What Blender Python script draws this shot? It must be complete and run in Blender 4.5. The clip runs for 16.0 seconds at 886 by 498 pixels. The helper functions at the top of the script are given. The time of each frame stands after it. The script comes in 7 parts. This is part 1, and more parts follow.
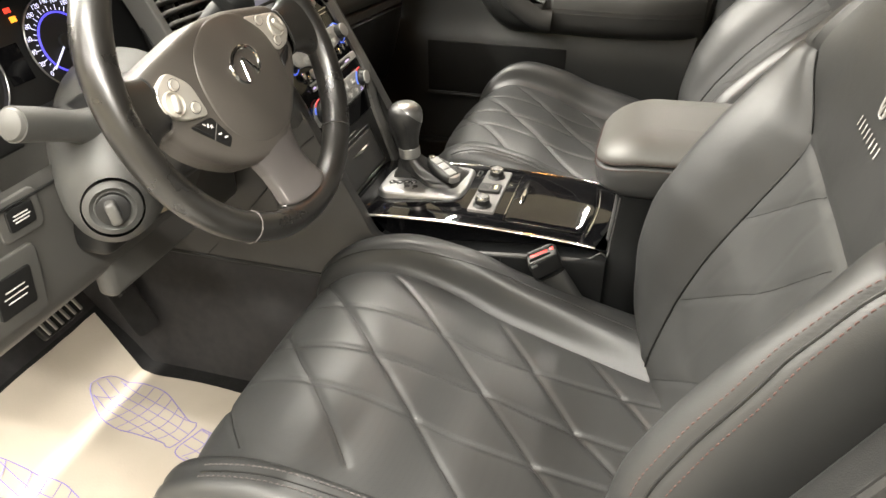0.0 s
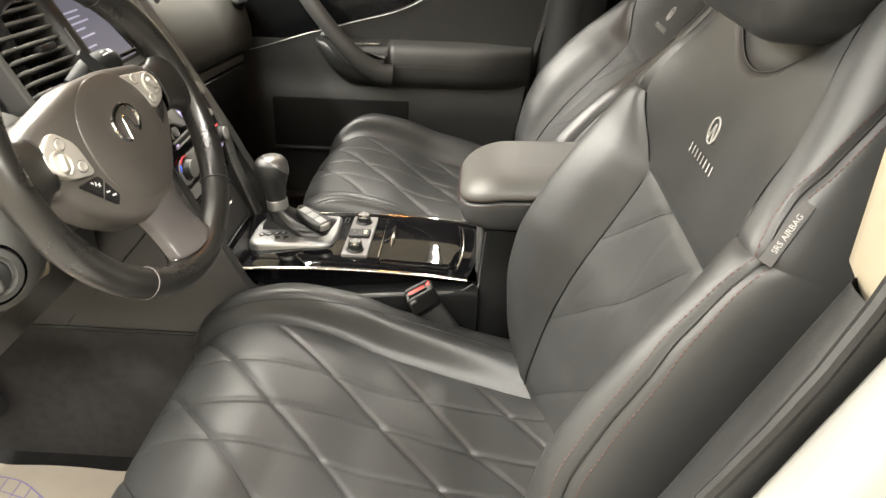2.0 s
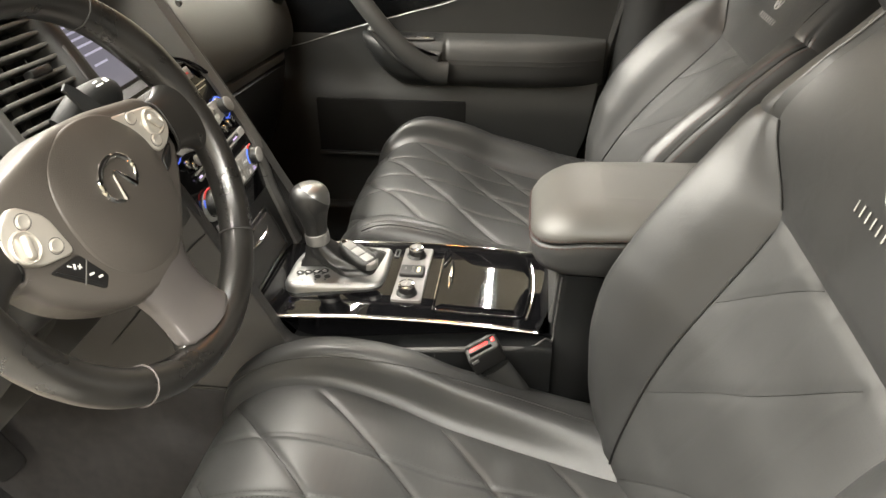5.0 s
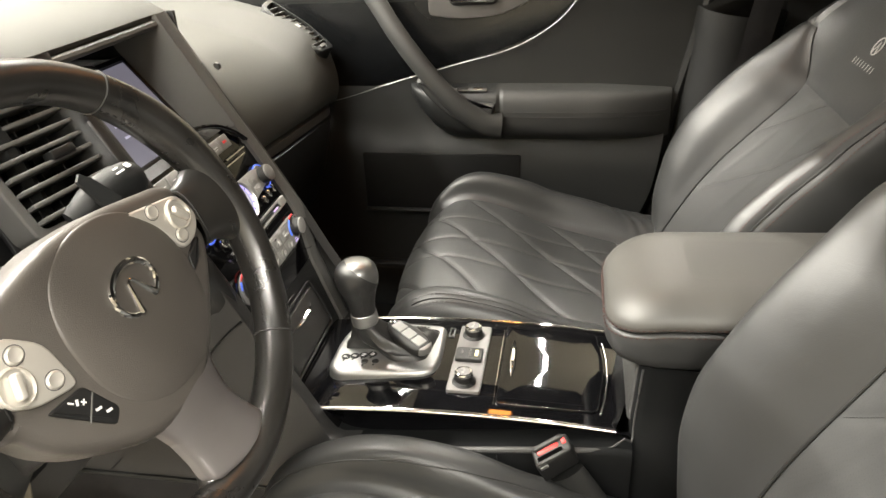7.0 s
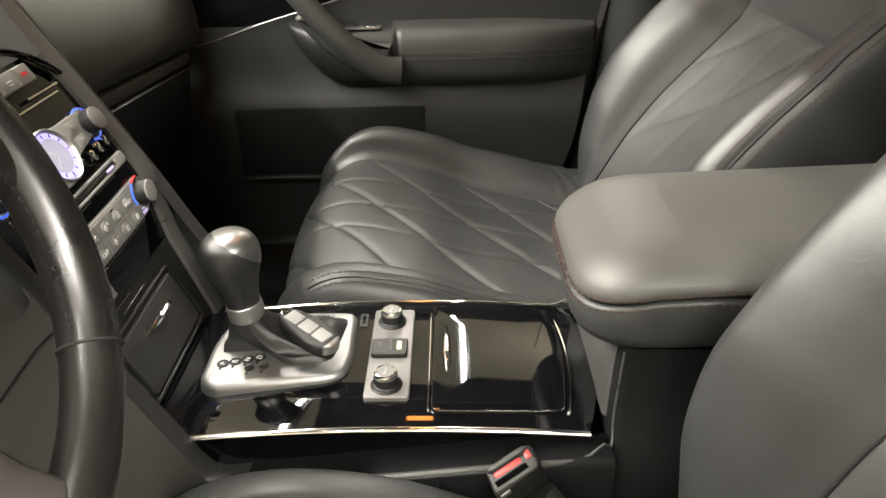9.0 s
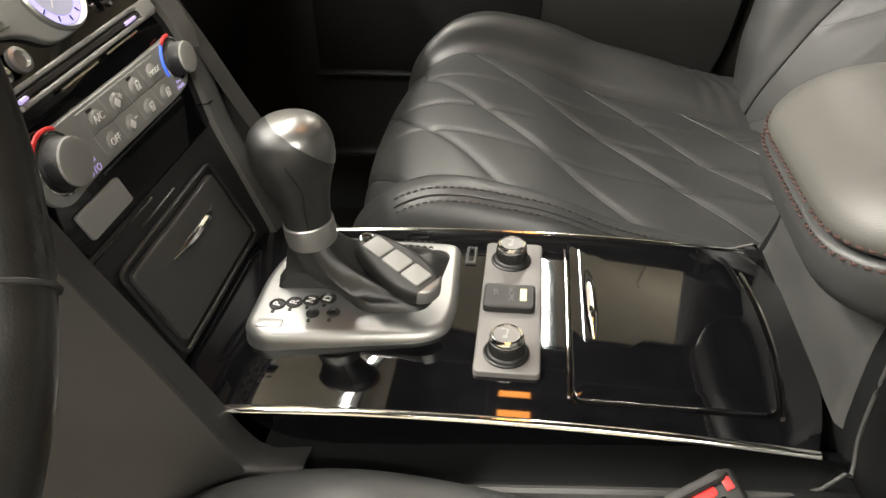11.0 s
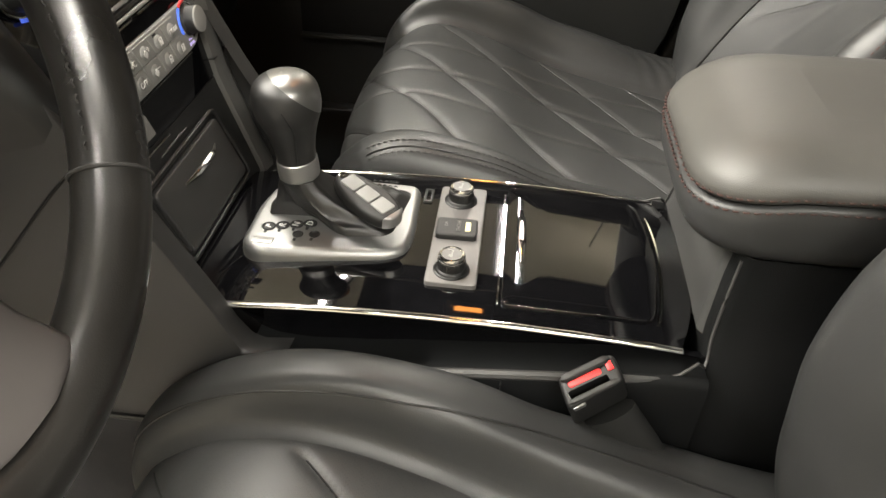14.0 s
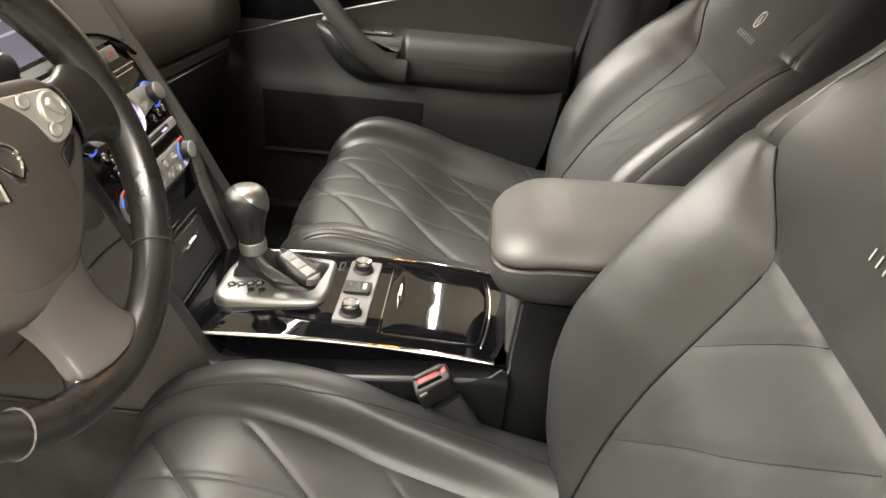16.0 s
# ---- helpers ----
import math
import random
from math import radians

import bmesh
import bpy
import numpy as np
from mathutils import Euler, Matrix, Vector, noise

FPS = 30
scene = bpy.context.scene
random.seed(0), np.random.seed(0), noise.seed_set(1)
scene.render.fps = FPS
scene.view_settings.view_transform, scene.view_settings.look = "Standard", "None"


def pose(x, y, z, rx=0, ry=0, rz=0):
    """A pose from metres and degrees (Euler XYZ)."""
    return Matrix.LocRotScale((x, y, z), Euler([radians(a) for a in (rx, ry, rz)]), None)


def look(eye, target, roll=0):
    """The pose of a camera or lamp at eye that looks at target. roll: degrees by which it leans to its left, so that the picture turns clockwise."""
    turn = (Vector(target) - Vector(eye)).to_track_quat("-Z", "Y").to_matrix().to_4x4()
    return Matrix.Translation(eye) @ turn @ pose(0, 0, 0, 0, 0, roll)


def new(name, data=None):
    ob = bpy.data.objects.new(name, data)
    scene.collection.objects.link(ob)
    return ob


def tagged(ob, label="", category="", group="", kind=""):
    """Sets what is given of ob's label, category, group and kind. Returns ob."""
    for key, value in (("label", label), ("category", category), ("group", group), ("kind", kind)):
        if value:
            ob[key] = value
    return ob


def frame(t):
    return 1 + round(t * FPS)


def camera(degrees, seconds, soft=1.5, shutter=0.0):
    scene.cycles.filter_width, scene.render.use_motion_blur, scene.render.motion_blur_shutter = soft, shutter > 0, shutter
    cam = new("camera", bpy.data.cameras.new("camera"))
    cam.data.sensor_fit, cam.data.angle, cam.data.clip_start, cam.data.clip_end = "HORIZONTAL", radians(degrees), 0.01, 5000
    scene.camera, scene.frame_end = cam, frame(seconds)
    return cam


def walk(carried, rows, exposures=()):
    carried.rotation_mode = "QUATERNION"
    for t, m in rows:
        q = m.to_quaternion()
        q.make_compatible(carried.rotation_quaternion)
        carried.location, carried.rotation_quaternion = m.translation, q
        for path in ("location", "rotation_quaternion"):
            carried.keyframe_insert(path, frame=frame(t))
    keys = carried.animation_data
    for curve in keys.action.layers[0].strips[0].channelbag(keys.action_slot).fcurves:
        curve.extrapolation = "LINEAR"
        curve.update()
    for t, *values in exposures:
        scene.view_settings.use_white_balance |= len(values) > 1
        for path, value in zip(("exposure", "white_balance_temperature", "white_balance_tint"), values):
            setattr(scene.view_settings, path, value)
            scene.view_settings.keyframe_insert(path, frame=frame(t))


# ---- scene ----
cam = camera(62.0, 16.0)
PATH = [
    (0, (0.237, -1.011, 1.356), (-0.265, 0.61, 0.296), -0.7),
    (0.5, (0.19, -1.023, 1.366), (-0.087, 0.67, 0.339), 0.0),
    (1, (0.18, -1.053, 1.369), (0.063, 0.681, 0.379), 0.6),
    (1.5, (0.175, -1.086, 1.365), (0.142, 0.669, 0.406), 1.2),
    (2, (0.182, -1.071, 1.363), (0.111, 0.698, 0.432), 1.7),
    (2.5, (0.233, -1.023, 1.363), (0.03, 0.747, 0.454), 1.8),
    (3, (0.281, -0.996, 1.351), (-0.04, 0.756, 0.44), 1.4),
    (3.2, (0.28, -0.99, 1.343), (-0.066, 0.752, 0.422), 1.1),
    (5.3, (0.145, -0.846, 1.364), (-0.056, 0.878, 0.369), -0.6),
    (5.5, (0.157, -0.829, 1.364), (-0.087, 0.897, 0.383), -0.8),
    (6, (0.168, -0.809, 1.36), (-0.171, 0.922, 0.416), -1.4),
    (6.5, (0.159, -0.796, 1.367), (-0.211, 0.94, 0.445), -2.0),
    (7, (0.119, -0.758, 1.364), (-0.214, 0.993, 0.456), -2.7),
    (7.5, (0.068, -0.7, 1.345), (-0.163, 1.066, 0.435), -2.9),
    (8, (0.064, -0.634, 1.309), (-0.024, 1.142, 0.393), -2.2),
    (8.2, (0.071, -0.623, 1.295), (0.046, 1.151, 0.372), -1.4),
    (10.3, (0.036, -0.442, 1.172), (-0.106, 1.245, 0.108), -1.8),
    (10.5, (0.029, -0.42, 1.16), (-0.149, 1.253, 0.078), -2.0),
    (11, (0.009, -0.39, 1.13), (-0.208, 1.245, -0.001), -1.4),
    (11.5, (0.003, -0.366, 1.122), (-0.215, 1.224, -0.071), -0.5),
    (12, (-0.002, -0.339, 1.137), (-0.199, 1.209, -0.114), 0.5),
    (12.5, (-0.005, -0.338, 1.133), (-0.192, 1.191, -0.143), 0.9),
    (13, (0.004, -0.378, 1.142), (-0.171, 1.15, -0.137), 1.0),
    (13.5, (0.014, -0.439, 1.156), (-0.141, 1.123, -0.084), 1.7),
    (14, (0.031, -0.503, 1.179), (-0.097, 1.092, -0.022), 2.7),
    (14.5, (0.039, -0.56, 1.228), (-0.096, 1.052, 0.052), 2.8),
    (15, (0.044, -0.618, 1.267), (-0.094, 1.029, 0.141), 3.4),
    (15.5, (0.086, -0.694, 1.3), (-0.041, 0.989, 0.228), 3.4),
    (16, (0.136, -0.782, 1.336), (0.071, 0.955, 0.347), 4.6),
]
walk(cam, [(t, look(eye, target, roll)) for t, eye, target, roll in PATH], [(0, 0.14), (7.0, 0.12), (9.0, 0.0), (10.5, -0.14), (12.5, -0.44), (13.5, -0.24), (14.0, -0.2), (15.5, 0.04), (16.0, 0.1)])

# ---------------------------------------------------------------- world and lamps
world = bpy.data.worlds.new("world")
scene.world = world
world.use_nodes = True
world.node_tree.nodes["Background"].inputs[0].default_value = (0.9, 0.92, 1.0, 1)
world.node_tree.nodes["Background"].inputs[1].default_value = 0.006

# last two match reflections; others, like (1.5, -2.6), are added to brighten the cabin
TUBES = ((-0.9, -3.1, "x", 110), (-0.5, -1.5, "x", 185), (1.5, -2.6, "x", 330), (-2.1, 0.1, "y", 410), (-3.4, -0.6, "y", 270), (-3.4, 1.9, "y", 400), (-5.0, 0.8, "y", 620), (-5.0, -1.8, "y", 400), (-0.92, 1.45, "y", 145), (0.22, 3.15, "y", 155))
GROUND = 0.235      # showroom floor
CEIL = 3.30         # showroom ceiling


def strip_lamp(x, y, length, along, watts, width=0.06, colour=(1.0, 0.958, 0.862)):
    """A ceiling tube: an area lamp just under its housing."""
    data = bpy.data.lights.new("tube_light", "AREA")
    data.shape, data.size, data.size_y, data.energy, data.color = "RECTANGLE", length, width, watts, colour
    ob = new("tube_light", data)
    ob.matrix_world = pose(x, y, CEIL - 0.07, 0, 0, 0 if along == "x" else 90)
    return ob


for lx, ly, along, watts in TUBES:
    strip_lamp(lx, ly, 2.4, along, watts, 0.035 if watts in (145, 155) else 0.06)
ADDED_UPLIGHTS = ((1.9, 3.6, 45), (-2.7, 0.9, 45))
for lx, ly, watts in ADDED_UPLIGHTS:      # added troughs, out of view, that brighten the ceiling for the lacquer's reflections
    data = bpy.data.lights.new("uplight", "AREA")
    data.shape, data.size, data.size_y, data.energy, data.color = "RECTANGLE", 2.4, 0.12, watts, (1.0, 0.93, 0.78)
    new("uplight", data).matrix_world = pose(lx, ly, CEIL - 0.80, 180, 0, 0)
for ly in (0.355, 0.215):      # the lit map lamps in the roof console
    data = bpy.data.lights.new("map_lamp", "AREA")
    data.shape, data.size, data.size_y, data.energy, data.color = "RECTANGLE", 0.07, 0.045, 0.22, (1.0, 0.36, 0.07)
    new("map_lamp", data).matrix_world = pose(0.012, ly, 1.620)

# ---------------------------------------------------------------- materials
def material(name, base, rough=0.5, metal=0.0, grain=0.0, grain_size=900.0, mottle=0.12, mottle_size=9.0, coat=0.0,
             emit=None, power=0.0, kind="noise", rough_var=0.08, spec=0.5, wrinkle=0.0):
    """A surface with slow mottling in colour and gloss and a fine relief."""
    m = bpy.data.materials.new(name)
    m.use_nodes = True
    t = m.node_tree
    b = t.nodes["Principled BSDF"]
    b.inputs["Base Color"].default_value = (*base, 1)
    b.inputs["Roughness"].default_value = rough
    b.inputs["Metallic"].default_value = metal
    b.inputs["Specular IOR Level"].default_value = spec
    b.inputs["Coat Weight"].default_value = coat
    b.inputs["Coat Roughness"].default_value = 0.03
    if emit:
        b.inputs["Emission Color"].default_value = (*emit, 1)
        b.inputs["Emission Strength"].default_value = power
    co = t.nodes.new("ShaderNodeTexCoord")
    if mottle:
        n = t.nodes.new("ShaderNodeTexNoise")
        n.inputs["Scale"].default_value, n.inputs["Detail"].default_value = mottle_size, 6
        t.links.new(co.outputs["Object"], n.inputs["Vector"])
        r = t.nodes.new("ShaderNodeMapRange")
        r.inputs[1].default_value, r.inputs[2].default_value = 0.3, 0.7
        r.inputs[3].default_value, r.inputs[4].default_value = 1 - mottle, 1 + mottle
        t.links.new(n.outputs["Fac"], r.inputs[0])
        x = t.nodes.new("ShaderNodeMix")
        x.data_type, x.blend_type = "RGBA", "MULTIPLY"
        x.inputs[0].default_value = 1.0
        x.inputs[6].default_value = (*base, 1)
        t.links.new(r.outputs[0], x.inputs[7])
        t.links.new(x.outputs[2], b.inputs["Base Color"])
        q = t.nodes.new("ShaderNodeMapRange")
        q.inputs[3].default_value, q.inputs[4].default_value = max(rough - rough_var, 0.01), rough + rough_var
        t.links.new(n.outputs["Fac"], q.inputs[0])
        t.links.new(q.outputs[0], b.inputs["Roughness"])
    if grain:
        if kind == "voronoi":
            g = t.nodes.new("ShaderNodeTexVoronoi")
            g.inputs["Scale"].default_value = grain_size
            out = g.outputs["Distance"]
        else:
            g = t.nodes.new("ShaderNodeTexNoise")
            g.inputs["Scale"].default_value, g.inputs["Detail"].default_value = grain_size, 4
            out = g.outputs["Fac"]
        t.links.new(co.outputs["Object"], g.inputs["Vector"])
        u = t.nodes.new("ShaderNodeBump")
        u.inputs["Strength"].default_value, u.inputs["Distance"].default_value = grain, 0.001
        t.links.new(out, u.inputs["Height"])
        if wrinkle:
            w = t.nodes.new("ShaderNodeTexNoise")
            w.inputs["Scale"].default_value, w.inputs["Detail"].default_value, w.inputs["Distortion"].default_value = 38, 3, 1.2
            t.links.new(co.outputs["Object"], w.inputs["Vector"])
            v = t.nodes.new("ShaderNodeBump")
            v.inputs["Strength"].default_value, v.inputs["Distance"].default_value = wrinkle, 0.004
            t.links.new(w.outputs["Fac"], v.inputs["Height"])
            t.links.new(v.outputs[0], u.inputs["Normal"])
        t.links.new(u.outputs[0], b.inputs["Normal"])
    return m


def perforated(name, base, rough):
    """Leather with a fine grid of punched holes and a soft grain."""
    m = material(name, base, rough, wrinkle=0.05, grain=0.08, grain_size=1300, kind="voronoi", mottle=0.16, mottle_size=7)
    t = m.node_tree
    b = t.nodes["Principled BSDF"]
    co = next(n for n in t.nodes if n.bl_idname == "ShaderNodeTexCoord")
    mp = t.nodes.new("ShaderNodeMapping")
    mp.inputs["Rotation"].default_value = (0, 0, radians(45))
    t.links.new(co.outputs["Object"], mp.inputs["Vector"])
    v = t.nodes.new("ShaderNodeTexVoronoi")
    v.inputs["Scale"].default_value, v.inputs["Randomness"].default_value = 400, 0.0
    t.links.new(mp.outputs[0], v.inputs["Vector"])
    r = t.nodes.new("ShaderNodeMapRange")
    r.inputs[1].default_value, r.inputs[2].default_value = 0.16, 0.30
    t.links.new(v.outputs["Distance"], r.inputs[0])
    first = b.inputs["Base Color"].links[0].from_socket
    x = t.nodes.new("ShaderNodeMix")
    x.data_type, x.blend_type = "RGBA", "MIX"
    t.links.new(r.outputs[0], x.inputs[0])
    x.inputs[6].default_value = (base[0] * 0.66, base[1] * 0.66, base[2] * 0.66, 1)
    t.links.new(first, x.inputs[7])
    t.links.new(x.outputs[2], b.inputs["Base Color"])
    return m


TAG = material("woven_tag_cloth", (0.034, 0.033, 0.032), 0.7, grain=0.5, grain_size=1500, mottle=0.1)
LEATHER = material("black_leather", (0.0250, 0.0254, 0.0254), 0.43, spec=0.44, wrinkle=0.06, grain=0.075, grain_size=1100, kind="voronoi", mottle=0.18, mottle_size=6)
LEATHER_SOFT = perforated("perforated_leather", (0.0284, 0.0288, 0.0286), 0.44)
ARM_LEATHER = material("armrest_vinyl", (0.058, 0.0560, 0.0515), 0.50, wrinkle=0.05, grain=0.10, grain_size=1300, kind="voronoi", mottle=0.12, mottle_size=8)
RIM_LEATHER = material("worn_rim_leather", (0.0135, 0.0126, 0.0115), 0.31, spec=0.8, grain=0.05, grain_size=1100, kind="voronoi", wrinkle=0.05, mottle=0.25, mottle_size=26, rough_var=0.15)
GRIP = material("grip_leather", (0.012, 0.0118, 0.0115), 0.42, grain=0.12, grain_size=1200, kind="voronoi", mottle=0.2, mottle_size=40)
STACK_GREY = material("stack_key_plastic", (0.205, 0.203, 0.195), 0.46, grain=0.3, grain_size=1300, mottle=0.1)
PAD = material("dash_soft_plastic", (0.064, 0.0635, 0.058), 0.62, spec=0.35, grain=0.35, grain_size=1100, mottle=0.1)
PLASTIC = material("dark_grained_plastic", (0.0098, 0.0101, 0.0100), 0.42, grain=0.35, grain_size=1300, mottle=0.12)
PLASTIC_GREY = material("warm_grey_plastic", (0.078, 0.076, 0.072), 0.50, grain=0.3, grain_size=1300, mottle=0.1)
HUB = material("airbag_cover_plastic", (0.061, 0.0545, 0.0485), 0.38, grain=0.3, grain_size=1200, mottle=0.08)
# near-black, low-gloss colour that holds the shade inside the door pocket
POCKET_SHADE = material("pocket_shade_black", (0.009, 0.009, 0.009), 0.9, spec=0.1, grain=0.3, grain_size=900, mottle=0.2)
# darker than the plastic itself: the shade between the seats is in this colour
PEDESTAL = material("shaded_pedestal_plastic", (0.0050, 0.0053, 0.0056), 0.66, spec=0.12, grain=0.35, grain_size=1300, mottle=0.12)
HARD_BLACK = material("hard_black_door_plastic", (0.0065, 0.0068, 0.0068), 0.58, spec=0.28, grain=0.35, grain_size=1300, mottle=0.15)
DOOR = material("soft_door_plastic", (0.0140, 0.0146, 0.0145), 0.46, spec=0.4, grain=0.35, grain_size=1300, mottle=0.12)
DOOR_PAD = material("door_armrest_vinyl", (0.030, 0.0302, 0.0290), 0.52, grain=0.3, grain_size=1200, mottle=0.1)
LACQUER = material("door_lacquer", (0.0040, 0.0044, 0.0050), 0.24, mottle=0.1)
NECK = material("smooth_neck_plastic", (0.036, 0.0358, 0.0350), 0.50, grain=0.3, grain_size=1300, mottle=0.12)
SIDE_GREY = material("grained_side_panel_plastic", (0.022, 0.0216, 0.0212), 0.46, grain=0.35, grain_size=1300, mottle=0.12)
BLACK = material("matte_black_plastic", (0.006, 0.006, 0.006), 0.5, grain=0.2, grain_size=900, mottle=0.2)
GLOSS = material("piano_black", (0.003, 0.003, 0.0035), 0.035, mottle=0.2, mottle_size=60, coat=0.0, rough_var=0.015)
CHROME = material("polished_chrome", (0.78, 0.77, 0.75), 0.09, 1.0, mottle=0.05, mottle_size=40, rough_var=0.04)
SILVER = material("satin_silver", (0.34, 0.337, 0.328), 0.38, 0.85, mottle=0.06, mottle_size=25, grain=0.06, grain_size=1500)
POD = material("pale_satin_silver", (0.56, 0.53, 0.48), 0.40, 0.6, mottle=0.06, mottle_size=25, grain=0.06, grain_size=1500)
SURROUND = material("brushed_surround_metal", (0.30, 0.30, 0.297), 0.43, 0.85, mottle=0.06, mottle_size=25, grain=0.06, grain_size=1500)
PLATE = material("grey_metal_paint", (0.125, 0.120, 0.117), 0.42, 0.35, mottle=0.06, mottle_size=30, grain=0.08, grain_size=1600)
SHROUD = material("grey_column_plastic", (0.060, 0.0595, 0.057), 0.48, grain=0.3, grain_size=1300, mottle=0.1)
SPOKE = material("smooth_grey_spoke_paint", (0.088, 0.080, 0.078), 0.36, 0.2, mottle=0.06, mottle_size=20)
CAP_METAL = material("dark_satin_cap_metal", (0.24, 0.238, 0.232), 0.33, 0.9, mottle=0.06, mottle_size=25, grain=0.06, grain_size=1500)
FOB_GREY = material("pale_grey_button", (0.20, 0.20, 0.195), 0.42, mottle=0.06)
CARPET = material("dark_carpet", (0.034, 0.033, 0.034), 0.95, grain=1.0, grain_size=1500, mottle=0.14, mottle_size=60, spec=0.1)
MAT_RUBBER = material("black_floor_mat", (0.012, 0.0115, 0.012), 0.8, grain=0.9, grain_size=1200, mottle=0.3, mottle_size=50, spec=0.2)
PAPER = material("cream_paper", (0.45, 0.40, 0.335), 0.75, grain=0.25, grain_size=300, mottle=0.08, mottle_size=6)
PRINT = material("violet_print_ink", (0.20, 0.17, 0.42), 0.7, mottle=0.15)
CREAM = material("cream_trim_plastic", (0.27, 0.235, 0.175), 0.5, grain=0.2, grain_size=1300, mottle=0.05)
WHITE_PAINT = material("white_car_paint", (0.21, 0.205, 0.192), 0.30, mottle=0.03, coat=0.4)
HEADLINER = material("dark_headliner_cloth", (0.022, 0.021, 0.020), 0.9, grain=0.6, grain_size=1500, mottle=0.06)
STITCH = material("grey_thread", (0.075, 0.066, 0.064), 0.8, mottle=0.2, mottle_size=500)
STITCH_BROWN = material("brown_thread", (0.045, 0.019, 0.015), 0.8, mottle=0.2, mottle_size=500)
STITCH_DARK = material("dark_thread", (0.020, 0.019, 0.018), 0.8, mottle=0.2, mottle_size=500)
EMBROIDERY = material("pale_embroidery", (0.36, 0.355, 0.345), 0.7, mottle=0.15, mottle_size=400)
RED = material("red_button_plastic", (0.70, 0.03, 0.03), 0.4, mottle=0.1)
BLUE = material("blue_marking", (0.04, 0.14, 0.62), 0.5, mottle=0.1, emit=(0.12, 0.18, 1.0), power=0.5)
RED_MARK = material("red_marking", (0.62, 0.03, 0.03), 0.5, mottle=0.1)
INK = material("white_marking", (0.62, 0.61, 0.60), 0.6, mottle=0.1, mottle_size=300)
INK_VIOLET = material("lit_violet_marking", (0.5, 0.45, 0.65), 0.6, emit=(0.55, 0.40, 0.95), power=0.5, mottle=0.1)
CLOCK_RING = material("lit_clock_ring", (0.4, 0.38, 0.6), 0.5, emit=(0.42, 0.36, 1.0), power=1.0, mottle=0.1)
CLOCK_FACE = material("lit_clock_face", (0.32, 0.32, 0.38), 0.35, emit=(0.50, 0.48, 0.80), power=0.28, mottle=0.1)
GAUGE_BLUE = material("lit_gauge_ring", (0.05, 0.05, 0.4), 0.5, emit=(0.10, 0.08, 0.9), power=1.3, mottle=0.1)
GAUGE_WHITE = material("lit_gauge_marking", (0.6, 0.6, 0.7), 0.5, emit=(0.7, 0.7, 1.0), power=0.9, mottle=0.1)
WARN_RED = material("lit_warning_red", (0.6, 0.03, 0.02), 0.5, emit=(1.0, 0.06, 0.03), power=1.5, mottle=0.1)
WARN_AMBER = material("lit_warning_amber", (0.6, 0.25, 0.02), 0.5, emit=(1.0, 0.33, 0.03), power=1.6, mottle=0.1)
LED = material("pale_yellow_indicator", (0.62, 0.58, 0.30), 0.5, mottle=0.1)
SCREEN = material("lit_display", (0.10, 0.10, 0.12), 0.12, emit=(0.62, 0.60, 0.74), power=0.22, mottle=0.1, mottle_size=4)
SCREEN_BAR = material("lit_display_bar", (0.3, 0.3, 0.35), 0.2, emit=(0.80, 0.78, 1.0), power=0.45, mottle=0.1)
TILE = material("showroom_floor_tile", (0.22, 0.21, 0.195), 0.25, mottle=0.08, mottle_size=2)
WALL = material("showroom_wall_paint", (0.42, 0.385, 0.31), 0.8, grain=0.2, grain_size=200, mottle=0.05, mottle_size=1.5)
CEILING = material("showroom_ceiling_paint", (0.62, 0.58, 0.49), 0.85, grain=0.2, grain_size=200, mottle=0.05, mottle_size=1.5)
LENS = material("warm_lamp_lens", (0.8, 0.5, 0.25), 0.4, emit=(1.0, 0.33, 0.06), power=6.0, mottle=0.1)

# ---------------------------------------------------------------- mesh helpers
def thing(name, label, category, group="", kind="", at=(0, 0, 0)):
    ob = new(name)
    ob.empty_display_size = 0.02
    ob.location = at
    return tagged(ob, label, category, group, kind)


def place(ob, parent):
    if parent is not None:
        ob.parent = parent
        up, total = parent, Matrix.Identity(4)
        chain = []
        while up is not None:
            chain.append(up)
            up = up.parent
        for o in reversed(chain):
            total = total @ o.matrix_parent_inverse @ o.matrix_basis
        ob.matrix_parent_inverse = total.inverted()
    return ob


def finish(me, mat, angle):
    me.materials.append(mat)
    me.shade_smooth()
    me.set_sharp_from_angle(angle=radians(angle))


def part(name, bm, mat, parent, label="", angle=38):
    """One bmesh, in world coordinates, as one mesh object under a thing or a part."""
    me = bpy.data.meshes.new(name)
    bmesh.ops.recalc_face_normals(bm, faces=bm.faces)
    bm.to_mesh(me)
    bm.free()
    finish(me, mat, angle)
    ob = place(new(name, me), parent)
    return tagged(ob, label) if label else ob


def sheet(name, grid, mat, parent, label="", wrap=False, angle=60, flip=False):
    """A mesh from a rows x columns x 3 array of points."""
    g = np.asarray(grid, float)
    nu, nv = g.shape[:2]
    i = np.arange(nu * nv).reshape(nu, nv)
    if wrap:
        i = np.concatenate([i, i[:, :1]], 1)
    q = np.stack([i[:-1, :-1], i[1:, :-1], i[1:, 1:], i[:-1, 1:]], -1).reshape(-1, 4)
    if flip:
        q = q[:, ::-1]
    me = bpy.data.meshes.new(name)
    me.from_pydata(g.reshape(-1, 3).tolist(), [], q.tolist())
    me.update()
    finish(me, mat, angle)
    ob = place(new(name, me), parent)
    return tagged(ob, label) if label else ob


